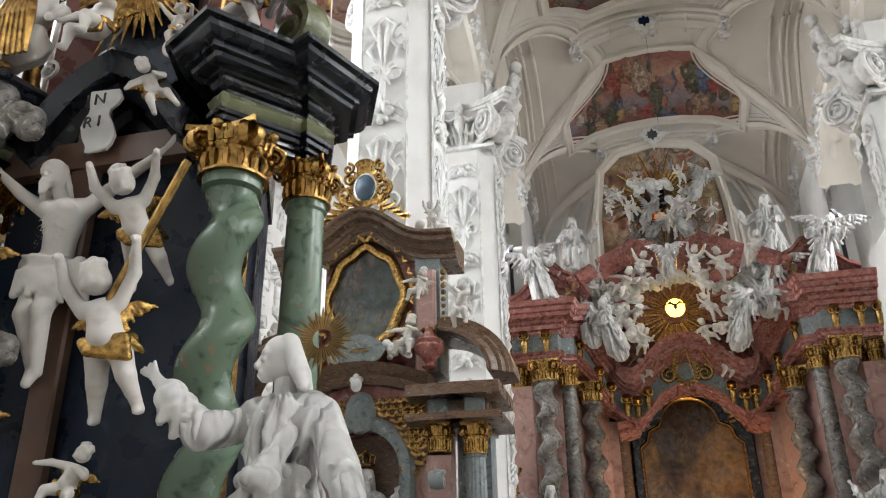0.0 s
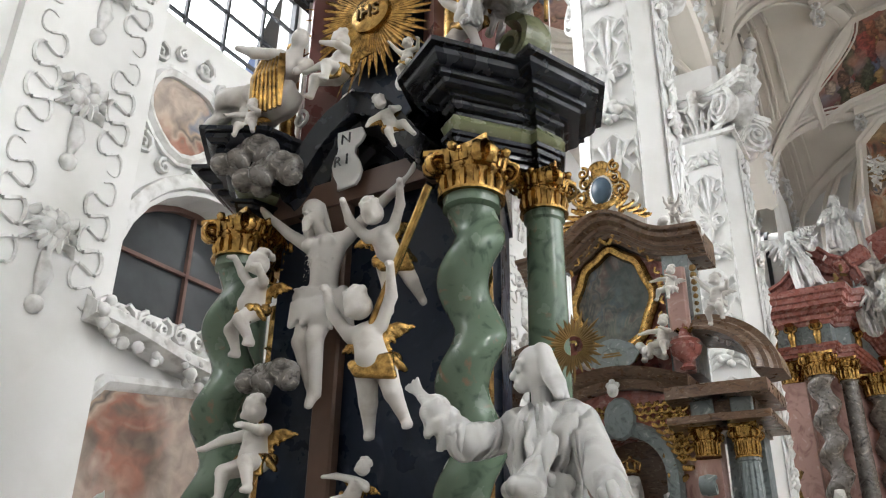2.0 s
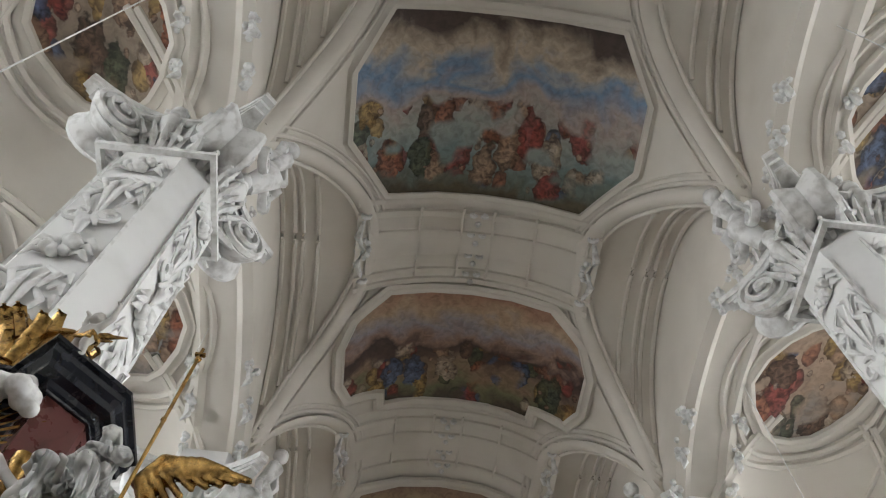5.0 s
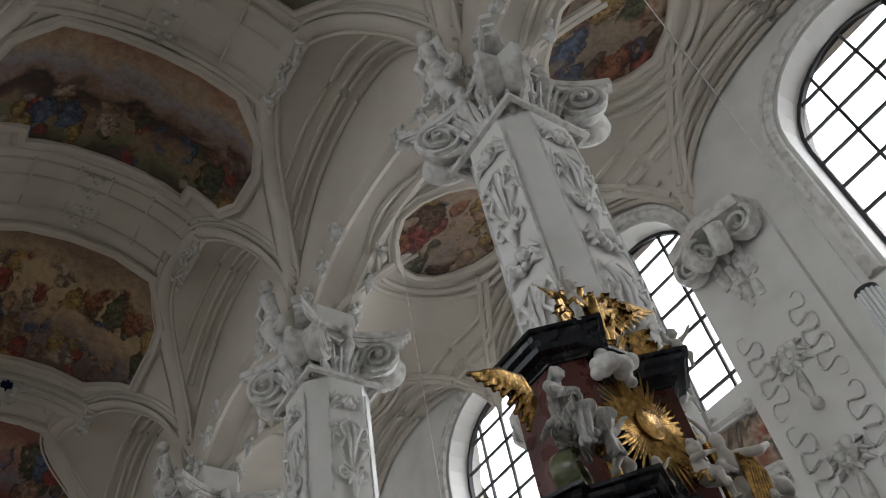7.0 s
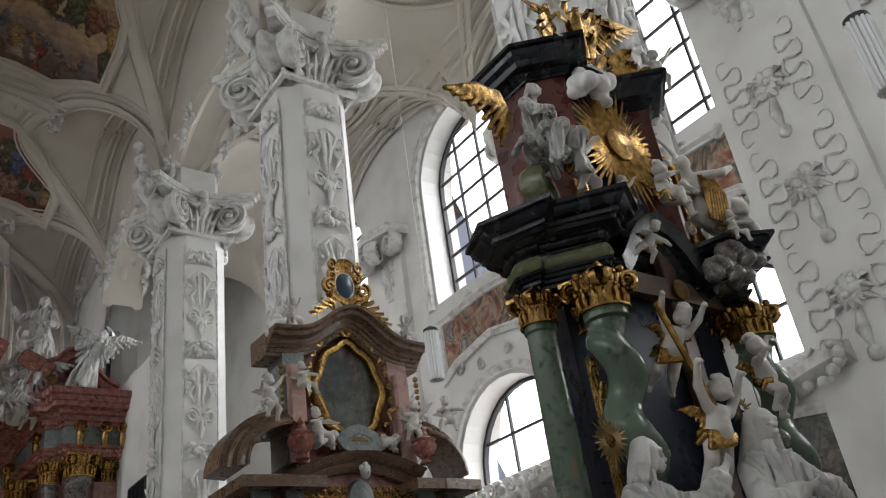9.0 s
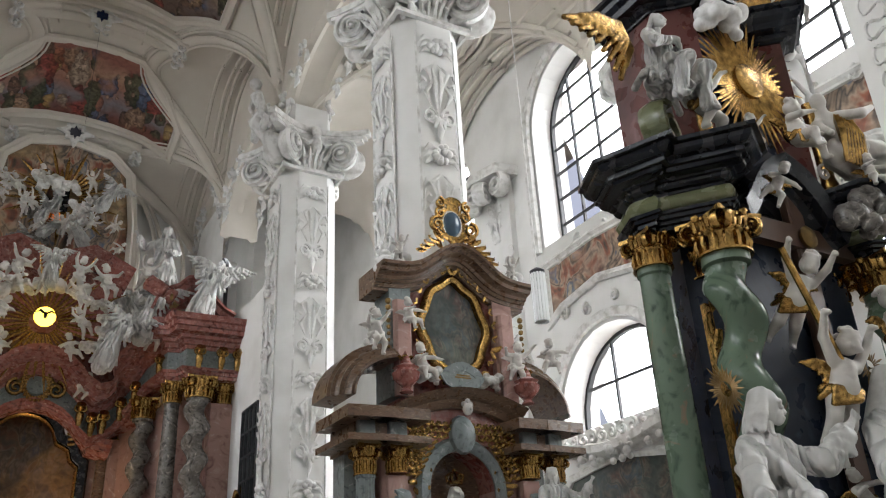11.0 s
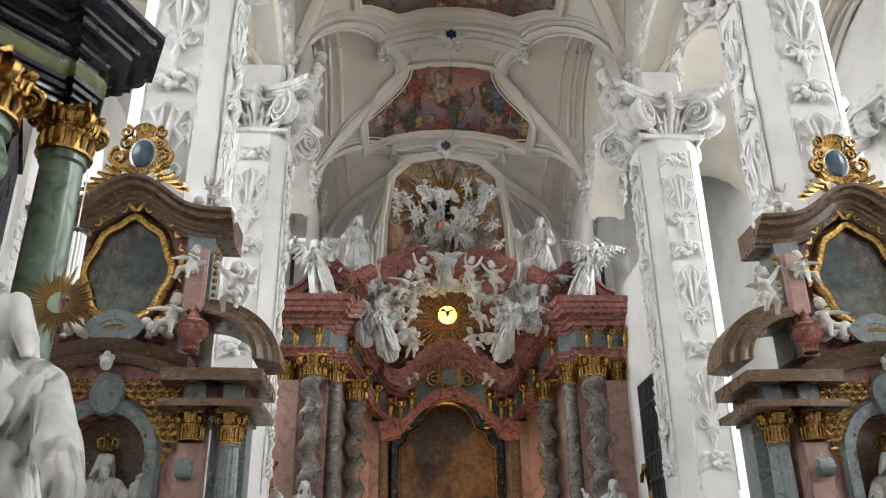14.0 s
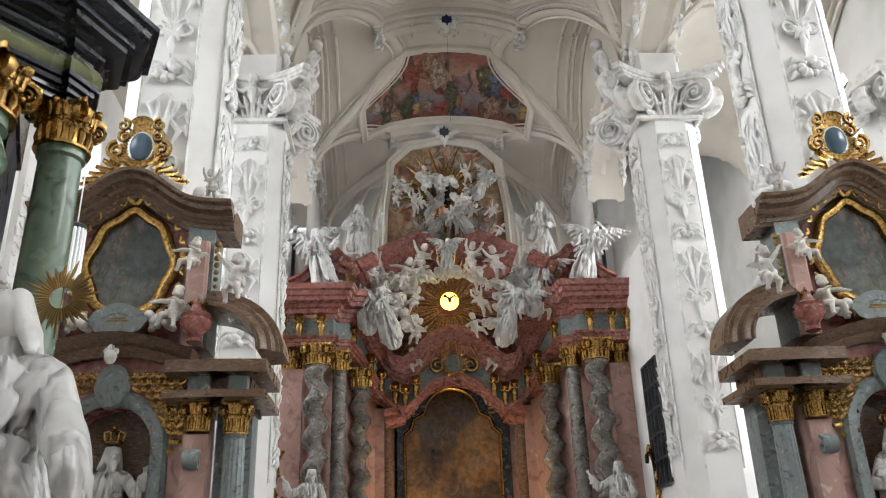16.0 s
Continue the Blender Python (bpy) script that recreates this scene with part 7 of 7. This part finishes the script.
# (across, height, size, turn, tip, roll): angels, then putti
for x, z, size, turn, tip, roll in ((-1.5, 8.0, 1.5, 25, 10, -24), (1.15, 8.0, 1.45, -25, 10, 24), (-2.1, 8.35, 1.35, 35, 0, -12), (1.95, 8.75, 1.45, -35, 0, 14), (-0.15, 9.85, 0.95, 0, 5, 0)):
    place("angel", D_ANGEL, "white stucco angel with spread wings kneeling in the glory", "statue", at(HX + x, 19.45, z - 0.7, size * 0.95, turn, tip, roll), "angels of the glory")
for i, (x, z, size, roll) in enumerate(((-0.85, 9.55, 0.72, 20), (-0.5, 9.2, 0.62, -30), (0.5, 9.5, 0.7, 15), (0.75, 9.05, 0.66, -25), (-1.3, 9.1, 0.75, 30), (-1.9, 9.2, 0.7, -10), (1.3, 9.35, 0.75, -20), (-1.0, 8.5, 0.6, 40), (0.95, 8.45, 0.6, -40), (-0.95, 7.65, 0.6, 20), (0.7, 7.75, 0.6, -20), (-0.15, 9.3, 0.55, 0), (2.3, 8.2, 0.75, 20), (-2.4, 9.5, 0.7, -15), (2.0, 9.75, 0.7, 10))):
    place("putto", D_PUTTO[i % 3], "white winged putto hovering in the glory", "statue", at(HX - 0.1 + x, 19.55, z - 0.35, size * 1.15, -30 * roll / 40, rnd.uniform(-5, 25), roll), "putti of the glory")
for i in range(14):
    a = 2 * math.pi * (i + 0.5) / 14
    if math.sin(a) > -0.85:
        place("stucco_cloud", D_CLOUD[i % 3], "white stucco cloud of the glory", "cloud", at(HX - 0.1 + 1.4 * math.cos(a), 19.95, 8.45 + 0.85 * math.sin(a), rnd.uniform(0.5, 0.75)), "clouds of the glory")

# arched field above with the assumption group
apse = [(x, z) for x, z in [(-1.75, 10.2), (-1.7, 12.0), (-1.5, 13.5), (-1.0, 14.0), (0, 14.2), (1.0, 14.0), (1.5, 13.5), (1.7, 12.0), (1.75, 10.2)]]
ap = thing("apse_fresco", "golden brown painted arched field above the altar", "fresco", "vault frescoes")
pts = [(HX + x, 21.75, z) for x, z in apse]
part("painted_field", disc(pts), picture("apse_fresco_paint", [(0.3, (0.16, 0.1, 0.05)), (0.5, (0.4, 0.27, 0.14)), (0.7, (0.52, 0.4, 0.22))], 0.6), ap)
part("stucco_rim", Mesh().sweep(pts, (0, -1, 0), [(0.02, -0.05), (0.02, 0.08), (-0.08, 0.14), (-0.14, 0.06), (-0.22, 0.1), (-0.24, -0.05)]), VAULT, ap, sharp=30)
# no recess here: a solid black block gives the niche's inner shade by colour
lone("niche_shade_block", Mesh().box(HX - 0.28, 21.55, 11.7, HX + 0.12, 21.74, 12.9, 0.1), BLACK, "black block painted as the shade inside a niche amid sculpture", "niche")
lone("orange_window", disc(oval(HX - 0.12, 21.4, 11.75, 0.11, 0.2, 16)), ORANGE, "small orange lit glass among clouds", "window")
upper_glory = thing("upper_glory", "gilded rays behind the sculpted group", "glory")
sunburst(upper_glory, GOLD, (HX - 0.05, 21.5, 12.4), 0.4, 1.6, 44, rnd, thick=0.03)
for i in range(30):
    a = rnd.uniform(0, 6.28)
    r = rnd.uniform(0.35, 1.5)
    x, z = HX - 0.05 + r * 1.1 * math.cos(a), 11.9 + r * 0.95 * math.sin(a)
    if z < 11.2:
        x = HX - 0.05 + (x - HX) * 1.35
    d = i % 5
    if d == 4:
        place("angel", D_ANGEL, "white stucco angel among the clouds", "statue", at(x, 21.3, z - 0.4, rnd.uniform(0.75, 1.0), rnd.uniform(-60, 60), rnd.uniform(-10, 30), rnd.uniform(-40, 40)), "assumption figures")
    elif d == 3:
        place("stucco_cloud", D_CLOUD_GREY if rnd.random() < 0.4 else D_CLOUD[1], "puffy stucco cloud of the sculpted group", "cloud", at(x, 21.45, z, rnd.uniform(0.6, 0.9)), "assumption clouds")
    else:
        place("putto", D_PUTTO[d], "pale stucco putto among the clouds", "statue", at(x, 21.3, z - 0.25, rnd.uniform(0.45, 0.62), rnd.uniform(-60, 60), rnd.uniform(-20, 40), rnd.uniform(-50, 50)), "assumption figures")
lone("red_pedestal", Mesh().sweep([(HX - 1.9, 21.6, 10.4), (HX - 0.9, 21.3, 10.75), (HX, 21.2, 10.35), (HX + 0.9, 21.3, 10.75), (HX + 1.9, 21.6, 10.4)], (0, -1, 0), [(0.35, -0.3), (0.35, 0.1), (0.1, 0.2), (-0.1, 0.35), (-0.22, 0.35), (-0.22, -0.3)]), RED, "red marble ledge under the sculpted group", "ledge")
lone("red_attic", Mesh().box(HX - 1.7, 21.5, 9.2, HX + 1.7, 22.2, 10.4), RED, "red marble attic behind the glory", "attic")
for s in (-1, 1):
    place("angel", D_ANGEL, "large white stucco angel kneeling on the altar cornice", "statue", at(hp(s, 3.1), 18.95, 8.55, 1.6, -20 * s, 0, 16 * s), "angels on the cornice")
    place("saint_statue", D_SAINT_A if s < 0 else D_SAINT_B, "white bishop-like saint standing on the altar cornice", "statue", at(hp(s, 2.45), 20.3, 9.65, 1.85, -20 * s), "saints on the cornice")
    place("angel", D_ANGEL, "white stucco angel on the inner cornice", "statue", at(hp(s, 2.0), 19.6, 8.3, 1.2, -35 * s, 0, -25 * s), "angels on the cornice")
    place("kneeling_statue", D_SAINT_B, "white stucco saint seated before the altar columns", "statue", at(hp(s, 3.3), 18.2, 2.6, 1.6, -20 * s), "saints before the altar")
    pn = Mesh()
    for i in range(14):
        leaf(pn, (hp(s, 4.05) + rnd.uniform(-0.15, 0.15), 18.0, 3.3 + 0.08 * i), (rnd.uniform(-1, 1), -1, 0), (rnd.uniform(-0.6, 0.6), 0, 1), 0.25)
    lone("gilded_banner", pn, GOLD, "gilded carved banner beside the altar", "banner", sharp=60)

# warm electric light on the altar's middle
for s in (-1, 1):
    la = bpy.data.lights.new("altar_lamp", "POINT")
    la.energy, la.color, la.shadow_soft_size = 260.0, (1.0, 0.66, 0.34), 0.08
    lo = new("altar_lamp", la)
    lo.location = (hp(s, 1.75), 20.1, 7.75)
la = bpy.data.lights.new("painting_lamp", "AREA")
la.shape, la.size, la.size_y, la.energy, la.color = "RECTANGLE", 1.6, 0.15, 38.0, (1.0, 0.7, 0.36)
lo = new("painting_lamp", la)
lo.matrix_basis = look((HX, 20.2, 3.0), (HX, 21.6, 5.6))

# ---- frescoes of the vaults ----
def mirrored(pts, ax=CX):
    return pts + [(2 * ax - x, y) for x, y in pts[::-1]]


for nm, x0, x1, s in (("north", LW, -3.0, 1), ("south", 5.6, RW, -1)):
    wall_x = LW if s > 0 else RW
    for a, b in zip(BOUNDS[1:4], BOUNDS[2:5]):
        rib = thing("aisle_rib", "white nested mouldings of an aisle vault cell", "rib", "aisle vault ribs", "structure")
        for off, rad in ((0.12, 0.07), (0.32, 0.04), (0.55, 0.08), (0.68, 0.04), (0.95, 0.05)):
            pts = []
            for w in np.linspace(-0.97, 0.97, 29):
                y = (a + b) / 2 + w * (b - a) / 2
                pts.append((wall_x + s * off, y, aisle_z(wall_x + s * off, y, x0, x1) - 0.05))
            part("cell_moulding", Mesh().tube(pts, rad, 6), VAULT, rib)
        mx, my = (x0 + x1) / 2, (a + b) / 2
        for cx, cy in ((x0, a), (x1, a), (x0, b), (x1, b)):
            for shift in (-0.09, 0.09):
                pts = []
                for t in np.linspace(0.04, 0.62, 17):
                    x, y = cx + (mx - cx) * t + shift, cy + (my - cy) * t
                    pts.append((x, y, aisle_z(x, y, x0, x1) - 0.04))
                part("groin_moulding", Mesh().tube(pts, 0.07, 6), VAULT, rib)
fresco("vault_fresco", mirrored([(-0.58, 6.25), (-1.31, 5.04), (-1.3, 3.75), (-0.71, 2.6)], 1.33), bay_z, STORY[0], "octagonal vault fresco of a river baptism under clouds")
fresco("vault_fresco", mirrored([(-0.36, 8.35), (-1.1, 8.95), (-1.34, 9.6), (-1.34, 10.6), (-1.1, 11.25), (-0.45, 11.3), (-0.42, 11.65)], 1.37), bay_z, STORY[1], "vault fresco of a stable scene in warm browns")
fresco("vault_fresco", mirrored([(-0.66, 13.85), (-1.25, 14.7), (-1.33, 15.4), (-1.33, 16.8), (-0.3, 17.85)], 1.32), bay_z, STORY[2], "vault fresco with golden sky and red robes")
fresco("vault_fresco", mirrored([(0.08, 19.36), (-0.7, 19.85), (-1.3, 20.6), (-1.26, 21.68), (-0.4, 21.56)], 1.27), bay_z, STORY[3], "red-brown vault fresco over the choir")
for x0, x1, s in ((LW, -3.0, -1), (5.6, RW, 1)):
    fz = lambda x, y: aisle_z(x, y, x0, x1)
    cx = (x0 + x1) / 2 - 0.4 * s
    for cy in (3.0, 7.95, 13.2):
        fresco("vault_fresco", [(cx + 1.05 * math.cos(a) * (1 + 0.06 * math.cos(4 * a)), cy + 1.3 * math.sin(a)) for a in np.linspace(0, 2 * math.pi, 16, endpoint=False)], fz, STORY[4], "oval aisle vault fresco in muted colours", 0.04)
        for k in (1.32, 1.5):
            ring = [(cx + 1.05 * k * math.cos(a), cy + 1.3 * k * math.sin(a)) for a in np.linspace(0, 2 * math.pi, 36, endpoint=False)]
            ring = [(x, y, fz(x, y) - 0.03) for x, y in ring if x0 + 0.1 < x < x1 - 0.1]
            for p, q in zip(ring, ring[1:]):
                if (Vector(p) - Vector(q)).length > 0.9:
                    break
            else:
                lone("ring_moulding", Mesh().sweep(ring, (0, 0, 1), [(-0.06, 0.05), (-0.06, -0.04), (0.0, -0.08), (0.06, -0.04), (0.06, 0.05)], len(ring) == 36), VAULT, "white moulded ring round an aisle fresco", "moulding", kind="structure")
# ---- aisle walls: pilasters, stucco, painted fields, ledges ----
def wall_decor(side):
    x, s, bays = (LW, 1, BAYS_N) if side == "north" else (RW, -1, BAYS_S)
    for i, y in enumerate([-1.6, 4.3, 10.0, 15.2]):
        w = thing("wall_pilaster", "white wall pilaster with wavy stucco ribbons and rosettes", "pilaster", "wall pilasters", "structure")
        if side == "south" and y > 5:
            y -= 1.0
        hw = 0.85 if y < 6 else 0.6
        part("slab", Mesh().box(min(x, x + s * 0.14), y - hw, FLOOR, max(x, x + s * 0.14), y + hw, 10.9), WALL, w)
        r = random.Random(i)
        xx = x + s * 0.16
        for z in (8.45, 6.8, 5.2):
            me = Mesh()
            for k in range(13):
                a = 2 * math.pi * k / 13
                me.tube([(xx, y, z), (xx + s * 0.05, y + 0.13 * math.cos(a), z + 0.13 * math.sin(a)), (xx, y + 0.25 * math.cos(a), z + 0.25 * math.sin(a))], [0.04, 0.07, 0.02], 5)
            for k in range(8):
                me.ball((xx + s * 0.07, y + r.uniform(-0.14, 0.14), z + r.uniform(-0.16, 0.16)), r.uniform(0.06, 0.09), 8)
            for q in (-1, 1):
                for k in range(3):
                    me.tube([(xx, y + q * 0.1, z - 0.12 + 0.12 * k), (xx + s * 0.05, y + q * 0.22, z - 0.14 + 0.14 * k), (xx, y + q * 0.3, z - 0.2 + 0.16 * k)], [0.04, 0.08, 0.03], 5, 0.5)
            me.tube([(xx, y, z - 0.25), (xx + s * 0.03, y + 0.02, z - 0.5), (xx, y, z - 0.75)], [0.05, 0.09, 0.02], 6)
            me.ball((xx, y, z - 0.8), 0.1, 8)
            part("rosette", me, STUCCO, w, sharp=60)
            for q in (-1, 1):
                pts = []
                for k in range(70):
                    t = k / 69
                    a = t * 7.0 * math.pi
                    pts.append((xx, y + q * (0.47 + 0.17 * math.sin(a)), z + 0.78 - 1.45 * t + 0.08 * math.sin(2 * a)))
                part("ribbon", Mesh().tube(pts, [0.028 * math.sin(math.pi * (0.1 + 0.8 * k / 69)) for k in range(70)], 5), STUCCO, w, sharp=60)
        cap = Mesh()
        for q in (-1, 1):
            scroll(cap, (x + s * 0.35, y + q * 0.55, 10.75), (0, q, 0), 0.3, 2.0, 0.07, deep=2.5)
            scroll(cap, (x + s * 0.6, y + q * 0.2, 10.6), (s, q * 0.6, 0), 0.26, 2.0, 0.07, deep=2.5)
        for k in range(24):
            z = r.uniform(9.5, 10.7)
            ltube(cap, Vector((xx, y + r.uniform(-0.45, 0.45) * (z - 9) / 1.6, z)), Vector((s, r.uniform(-0.5, 0.5), 0)).normalized(), 0.28)
        cap.prism([(x, y - 0.85), (x + s * 0.55, y - 0.75), (x + s * 0.75, y), (x + s * 0.55, y + 0.75), (x, y + 0.85)], 10.95, 11.2)
        part("wall_capital", cap, STUCCO, w, sharp=60)
    for a, b in bays[1:4]:
        yc = (a + b) / 2
        # moulding round the tall window
        pts = [(x + s * 0.03, p, q) for p, q in arch_pts(a - 0.18, b + 0.18, UP[0] - 0.1, UP[1] + 0.18)]
        lone("window_moulding", Mesh().sweep(pts, (s, 0, 0), [(-0.12, 0), (-0.1, 0.08), (0.0, 0.1), (0.06, 0.05), (0.12, 0.07), (0.14, 0)]), STUCCO, "white moulded stucco surround of the tall window", "moulding", kind="structure", sharp=30)
        pts = [(x + s * 0.03, p, q) for p, q in arch_pts(a - 0.16, b + 0.16, LOW[0], LOW[1] + 0.16)]
        lone("window_moulding", Mesh().sweep(pts, (s, 0, 0), [(-0.1, 0), (-0.08, 0.07), (0.0, 0.09), (0.08, 0.07), (0.1, 0)]), STUCCO, "white moulded stucco surround of the low window", "moulding", kind="structure", sharp=30)
        # painted field between the windows
        f = thing("wall_fresco", "faded pinkish wall fresco in a stucco frame", "fresco", "wall frescoes")
        if side == "south":
            o = [(a - 0.1, 7.0), (a + 0.35, 7.35)] + [(yc + 0.62 * (b - a) / 2 * u, 7.42 - 0.35 * u * u + 0.25) for u in (-0.6, 0, 0.6)] + [(b - 0.35, 7.35), (b + 0.1, 7.0), (b + 0.1, 8.45), (yc, 8.55), (a - 0.1, 8.45)]
            o = [(a - 0.1, 7.0), (a + 0.4, 7.25), (yc, 7.45), (b - 0.4, 7.25), (b + 0.1, 7.0), (b + 0.1, 8.4), (yc, 8.5), (a - 0.1, 8.4)]
        else:
            yo = a + 0.55
            o = [(yo + 0.55 * math.cos(t), 7.45 + 0.52 * math.sin(t) * (1 + 0.1 * math.sin(3 * t))) for t in np.linspace(0, 2 * math.pi, 20, endpoint=False)]
        o3 = [(x + s * 0.02, p, q) for p, q in o]
        part("painted_field", disc(o3), WALL_FRESCO if side == "north" else FRESCO_RED, f)
        part("frame", Mesh().sweep(o3, (s, 0, 0), [(-0.02, 0), (-0.02, 0.06), (0.05, 0.1), (0.1, 0.04), (0.15, 0.05), (0.16, 0)], True), STUCCO, f, sharp=60)
        sc = Mesh()
        rr = random.Random(9)
        for k in range(14):
            t = 2 * math.pi * k / 14
            yy, zz = (yc + 1.75 * math.cos(t), 7.75 + 0.75 * math.sin(t)) if side == "south" else (a + 0.55 + 0.85 * math.cos(t), 7.45 + 0.85 * math.sin(t))
            scroll(sc, (x + s * 0.05, yy, zz), (0, 1 if k % 2 else -1, 0), rr.uniform(0.1, 0.18), 1.4, 0.035, k=12)
        part("frame_scrolls", sc, STUCCO, f, sharp=60)
        # richly carved ledge and the painted field below it
        led = thing("carved_ledge", "white stucco ledge with thick flower garlands", "ledge", "carved ledges", "structure")
        pts = [(x + s * 0.05, a - 0.35 + (b - a + 0.7) * k / 16, 4.42 + 0.12 * math.cos(2 * math.pi * k / 16)) for k in range(17)]
        part("ledge", Mesh().sweep(pts, (s, 0, 0), [(-0.16, -0.05), (-0.16, 0.1), (-0.05, 0.3), (0.08, 0.32), (0.12, 0.2), (0.14, -0.05)]), STUCCO, led, sharp=30)
        gg = Mesh()
        for k in range(70):
            t = rr.random()
            gg.ball((x + s * rr.uniform(0.15, 0.36), a - 0.3 + (b - a + 0.6) * t, 4.35 + 0.12 * math.cos(2 * math.pi * t) + rr.uniform(-0.2, 0.22)), rr.uniform(0.04, 0.085), 6)
        for k in range(14):
            scroll(gg, (x + s * 0.3, a - 0.2 + (b - a + 0.4) * k / 13, 4.55), (0, 1 if k % 2 else -1, 0), 0.13, 1.3, 0.035, k=10)
        part("garland", gg, STUCCO, led, sharp=60)
        p = thing("wall_painting", "large faded wall painting of standing figures", "painting", "wall paintings")
        o3 = [(x + s * 0.02, yy, zz) for yy, zz in ((a - 0.3, FLOOR + 0.8), (a - 0.3, 3.5), (a + 0.1, 3.95), (yc, 4.15), (b - 0.1, 3.95), (b + 0.3, 3.5), (b + 0.3, FLOOR + 0.8))]
        part("painted_field", disc(o3), WALL_FRESCO if side == "north" else GREY_PAINTING, p)
        part("frame", Mesh().sweep(o3, (s, 0, 0), [(-0.02, 0), (-0.02, 0.06), (0.06, 0.1), (0.12, 0.05), (0.14, 0)], True), STUCCO, p, sharp=60)


wall_decor("north")
wall_decor("south")

# mouldings of the apse wall
rib = Mesh()
for s in (-1, 1):
    for off in (2.2, 2.35, 2.9, 3.1, 3.7):
        pts = []
        for i in range(15):
            t = i / 14
            pts.append((1.2 + s * (off - 0.0 * t if t < 0.55 else off * math.cos((t - 0.55) * 1.6)), 23.9, 9.0 + 5.2 * t))
        rib.tube(pts, 0.07, 6)
lone("apse_ribs", rib, VAULT, "white moulded ribs on the apse wall", "rib", kind="structure")

# choir wall beside the high altar, with its dark lattice window and painted panel
for x0, x1 in ((-3.6, -2.72), (5.32, 6.2)):
    inner, outer = (x1, x0) if x1 < 0 else (x0, x1)
    lone("wall_chancel", wall_with_openings(inner, outer, 20.95, EAST, FLOOR, 13.2, [arch_pts(22.5, 23.5, 9.6, 12.0)]), WALL, "white chancel wall with an arched window", "wall", kind="structure", sharp=30)
    window("window_chancel_%d" % (x1 > 0), inner, 22.5, 23.5, 9.6, 12.0, "north" if x1 < 0 else "south", IRON, "tall arched chancel window with iron glazing bars", 2, 5)
cw = lone("wall_choir", Mesh().box(5.35, 16.5, FLOOR, 5.75, 19.6, 8.9), WALL, "white choir wall beside the high altar", "wall", kind="structure")
lw = thing("lattice_window", "tall dark lattice window in the choir wall", "window", kind="structure")
part("dark_pane", Mesh().box(5.31, 17.0, 3.6, 5.34, 18.1, 6.2), DARK_GLASS, lw)
for k in range(5):
    part("glazing_bar", Mesh().box(5.27, 17.0 + 1.1 * k / 4 - 0.02, 3.6, 5.31, 17.0 + 1.1 * k / 4 + 0.02, 6.2), IRON, lw)
for k in range(6):
    part("glazing_bar", Mesh().box(5.275, 17.0, 3.6 + 2.6 * k / 5 - 0.02, 5.312, 18.1, 3.6 + 2.6 * k / 5 + 0.02), IRON, lw)

lone("hanging_cable", Mesh().tube([(CX - 0.08, 18.4, 16.0), (CX - 0.08, 18.4, 12.9)], 0.004, 5), IRON, "thin dark cable hanging from the choir vault", "cable")

# ---- crystal lamps hanging in the arcades ----
def lamp(x, y, z):
    l = thing("hanging_lamp", "hanging cylinder lamp of clear crystal rods on a wire", "lamp", "crystal lamps", m=Matrix.Translation((x, y, z)))
    rod = Mesh().lathe([(0.016, 0), (0.018, 0.01), (0.018, 0.66), (0.01, 0.68)], 6).data("crystal_rod", CRYSTAL)
    for i in range(14):
        a = 2 * math.pi * i / 14
        part("crystal_rod", rod, CRYSTAL, l, "", Matrix.Translation((0.085 * math.cos(a), 0.085 * math.sin(a), 0)))
    part("diffuser", Mesh().lathe([(0.06, 0.01), (0.06, 0.66)], 12), simple("lamp_diffuser", (0.8, 0.8, 0.8), 0.5), l, "frosted white tube")
    part("cap", Mesh().lathe([(0.1, 0.66), (0.1, 0.7), (0.04, 0.74), (0.0, 0.76)], 14), IRON, l, "dark metal cap")
    part("wire", Mesh().tube([(0, 0, 0.74), (0, 0, 13.9 - z)], 0.008, 5), STUCCO, l)
    return l


for p in ((-3.37, 8.0, 4.55), (6.13, 8.0, 5.06), (-3.3, 1.95, 4.73), (5.82, 1.72, 4.98)):
    lamp(*p)


# ---- plan units to metres, floor to zero ----
TO_METRES = Matrix.Diagonal((S, S, S, 1)) @ Matrix.Translation((0, 0, -FLOOR))
for ob in list(scene.objects):
    if ob.parent is None and ob.type != "CAMERA" and ob is not _sun:
        ob.matrix_basis = TO_METRES @ ob.matrix_basis
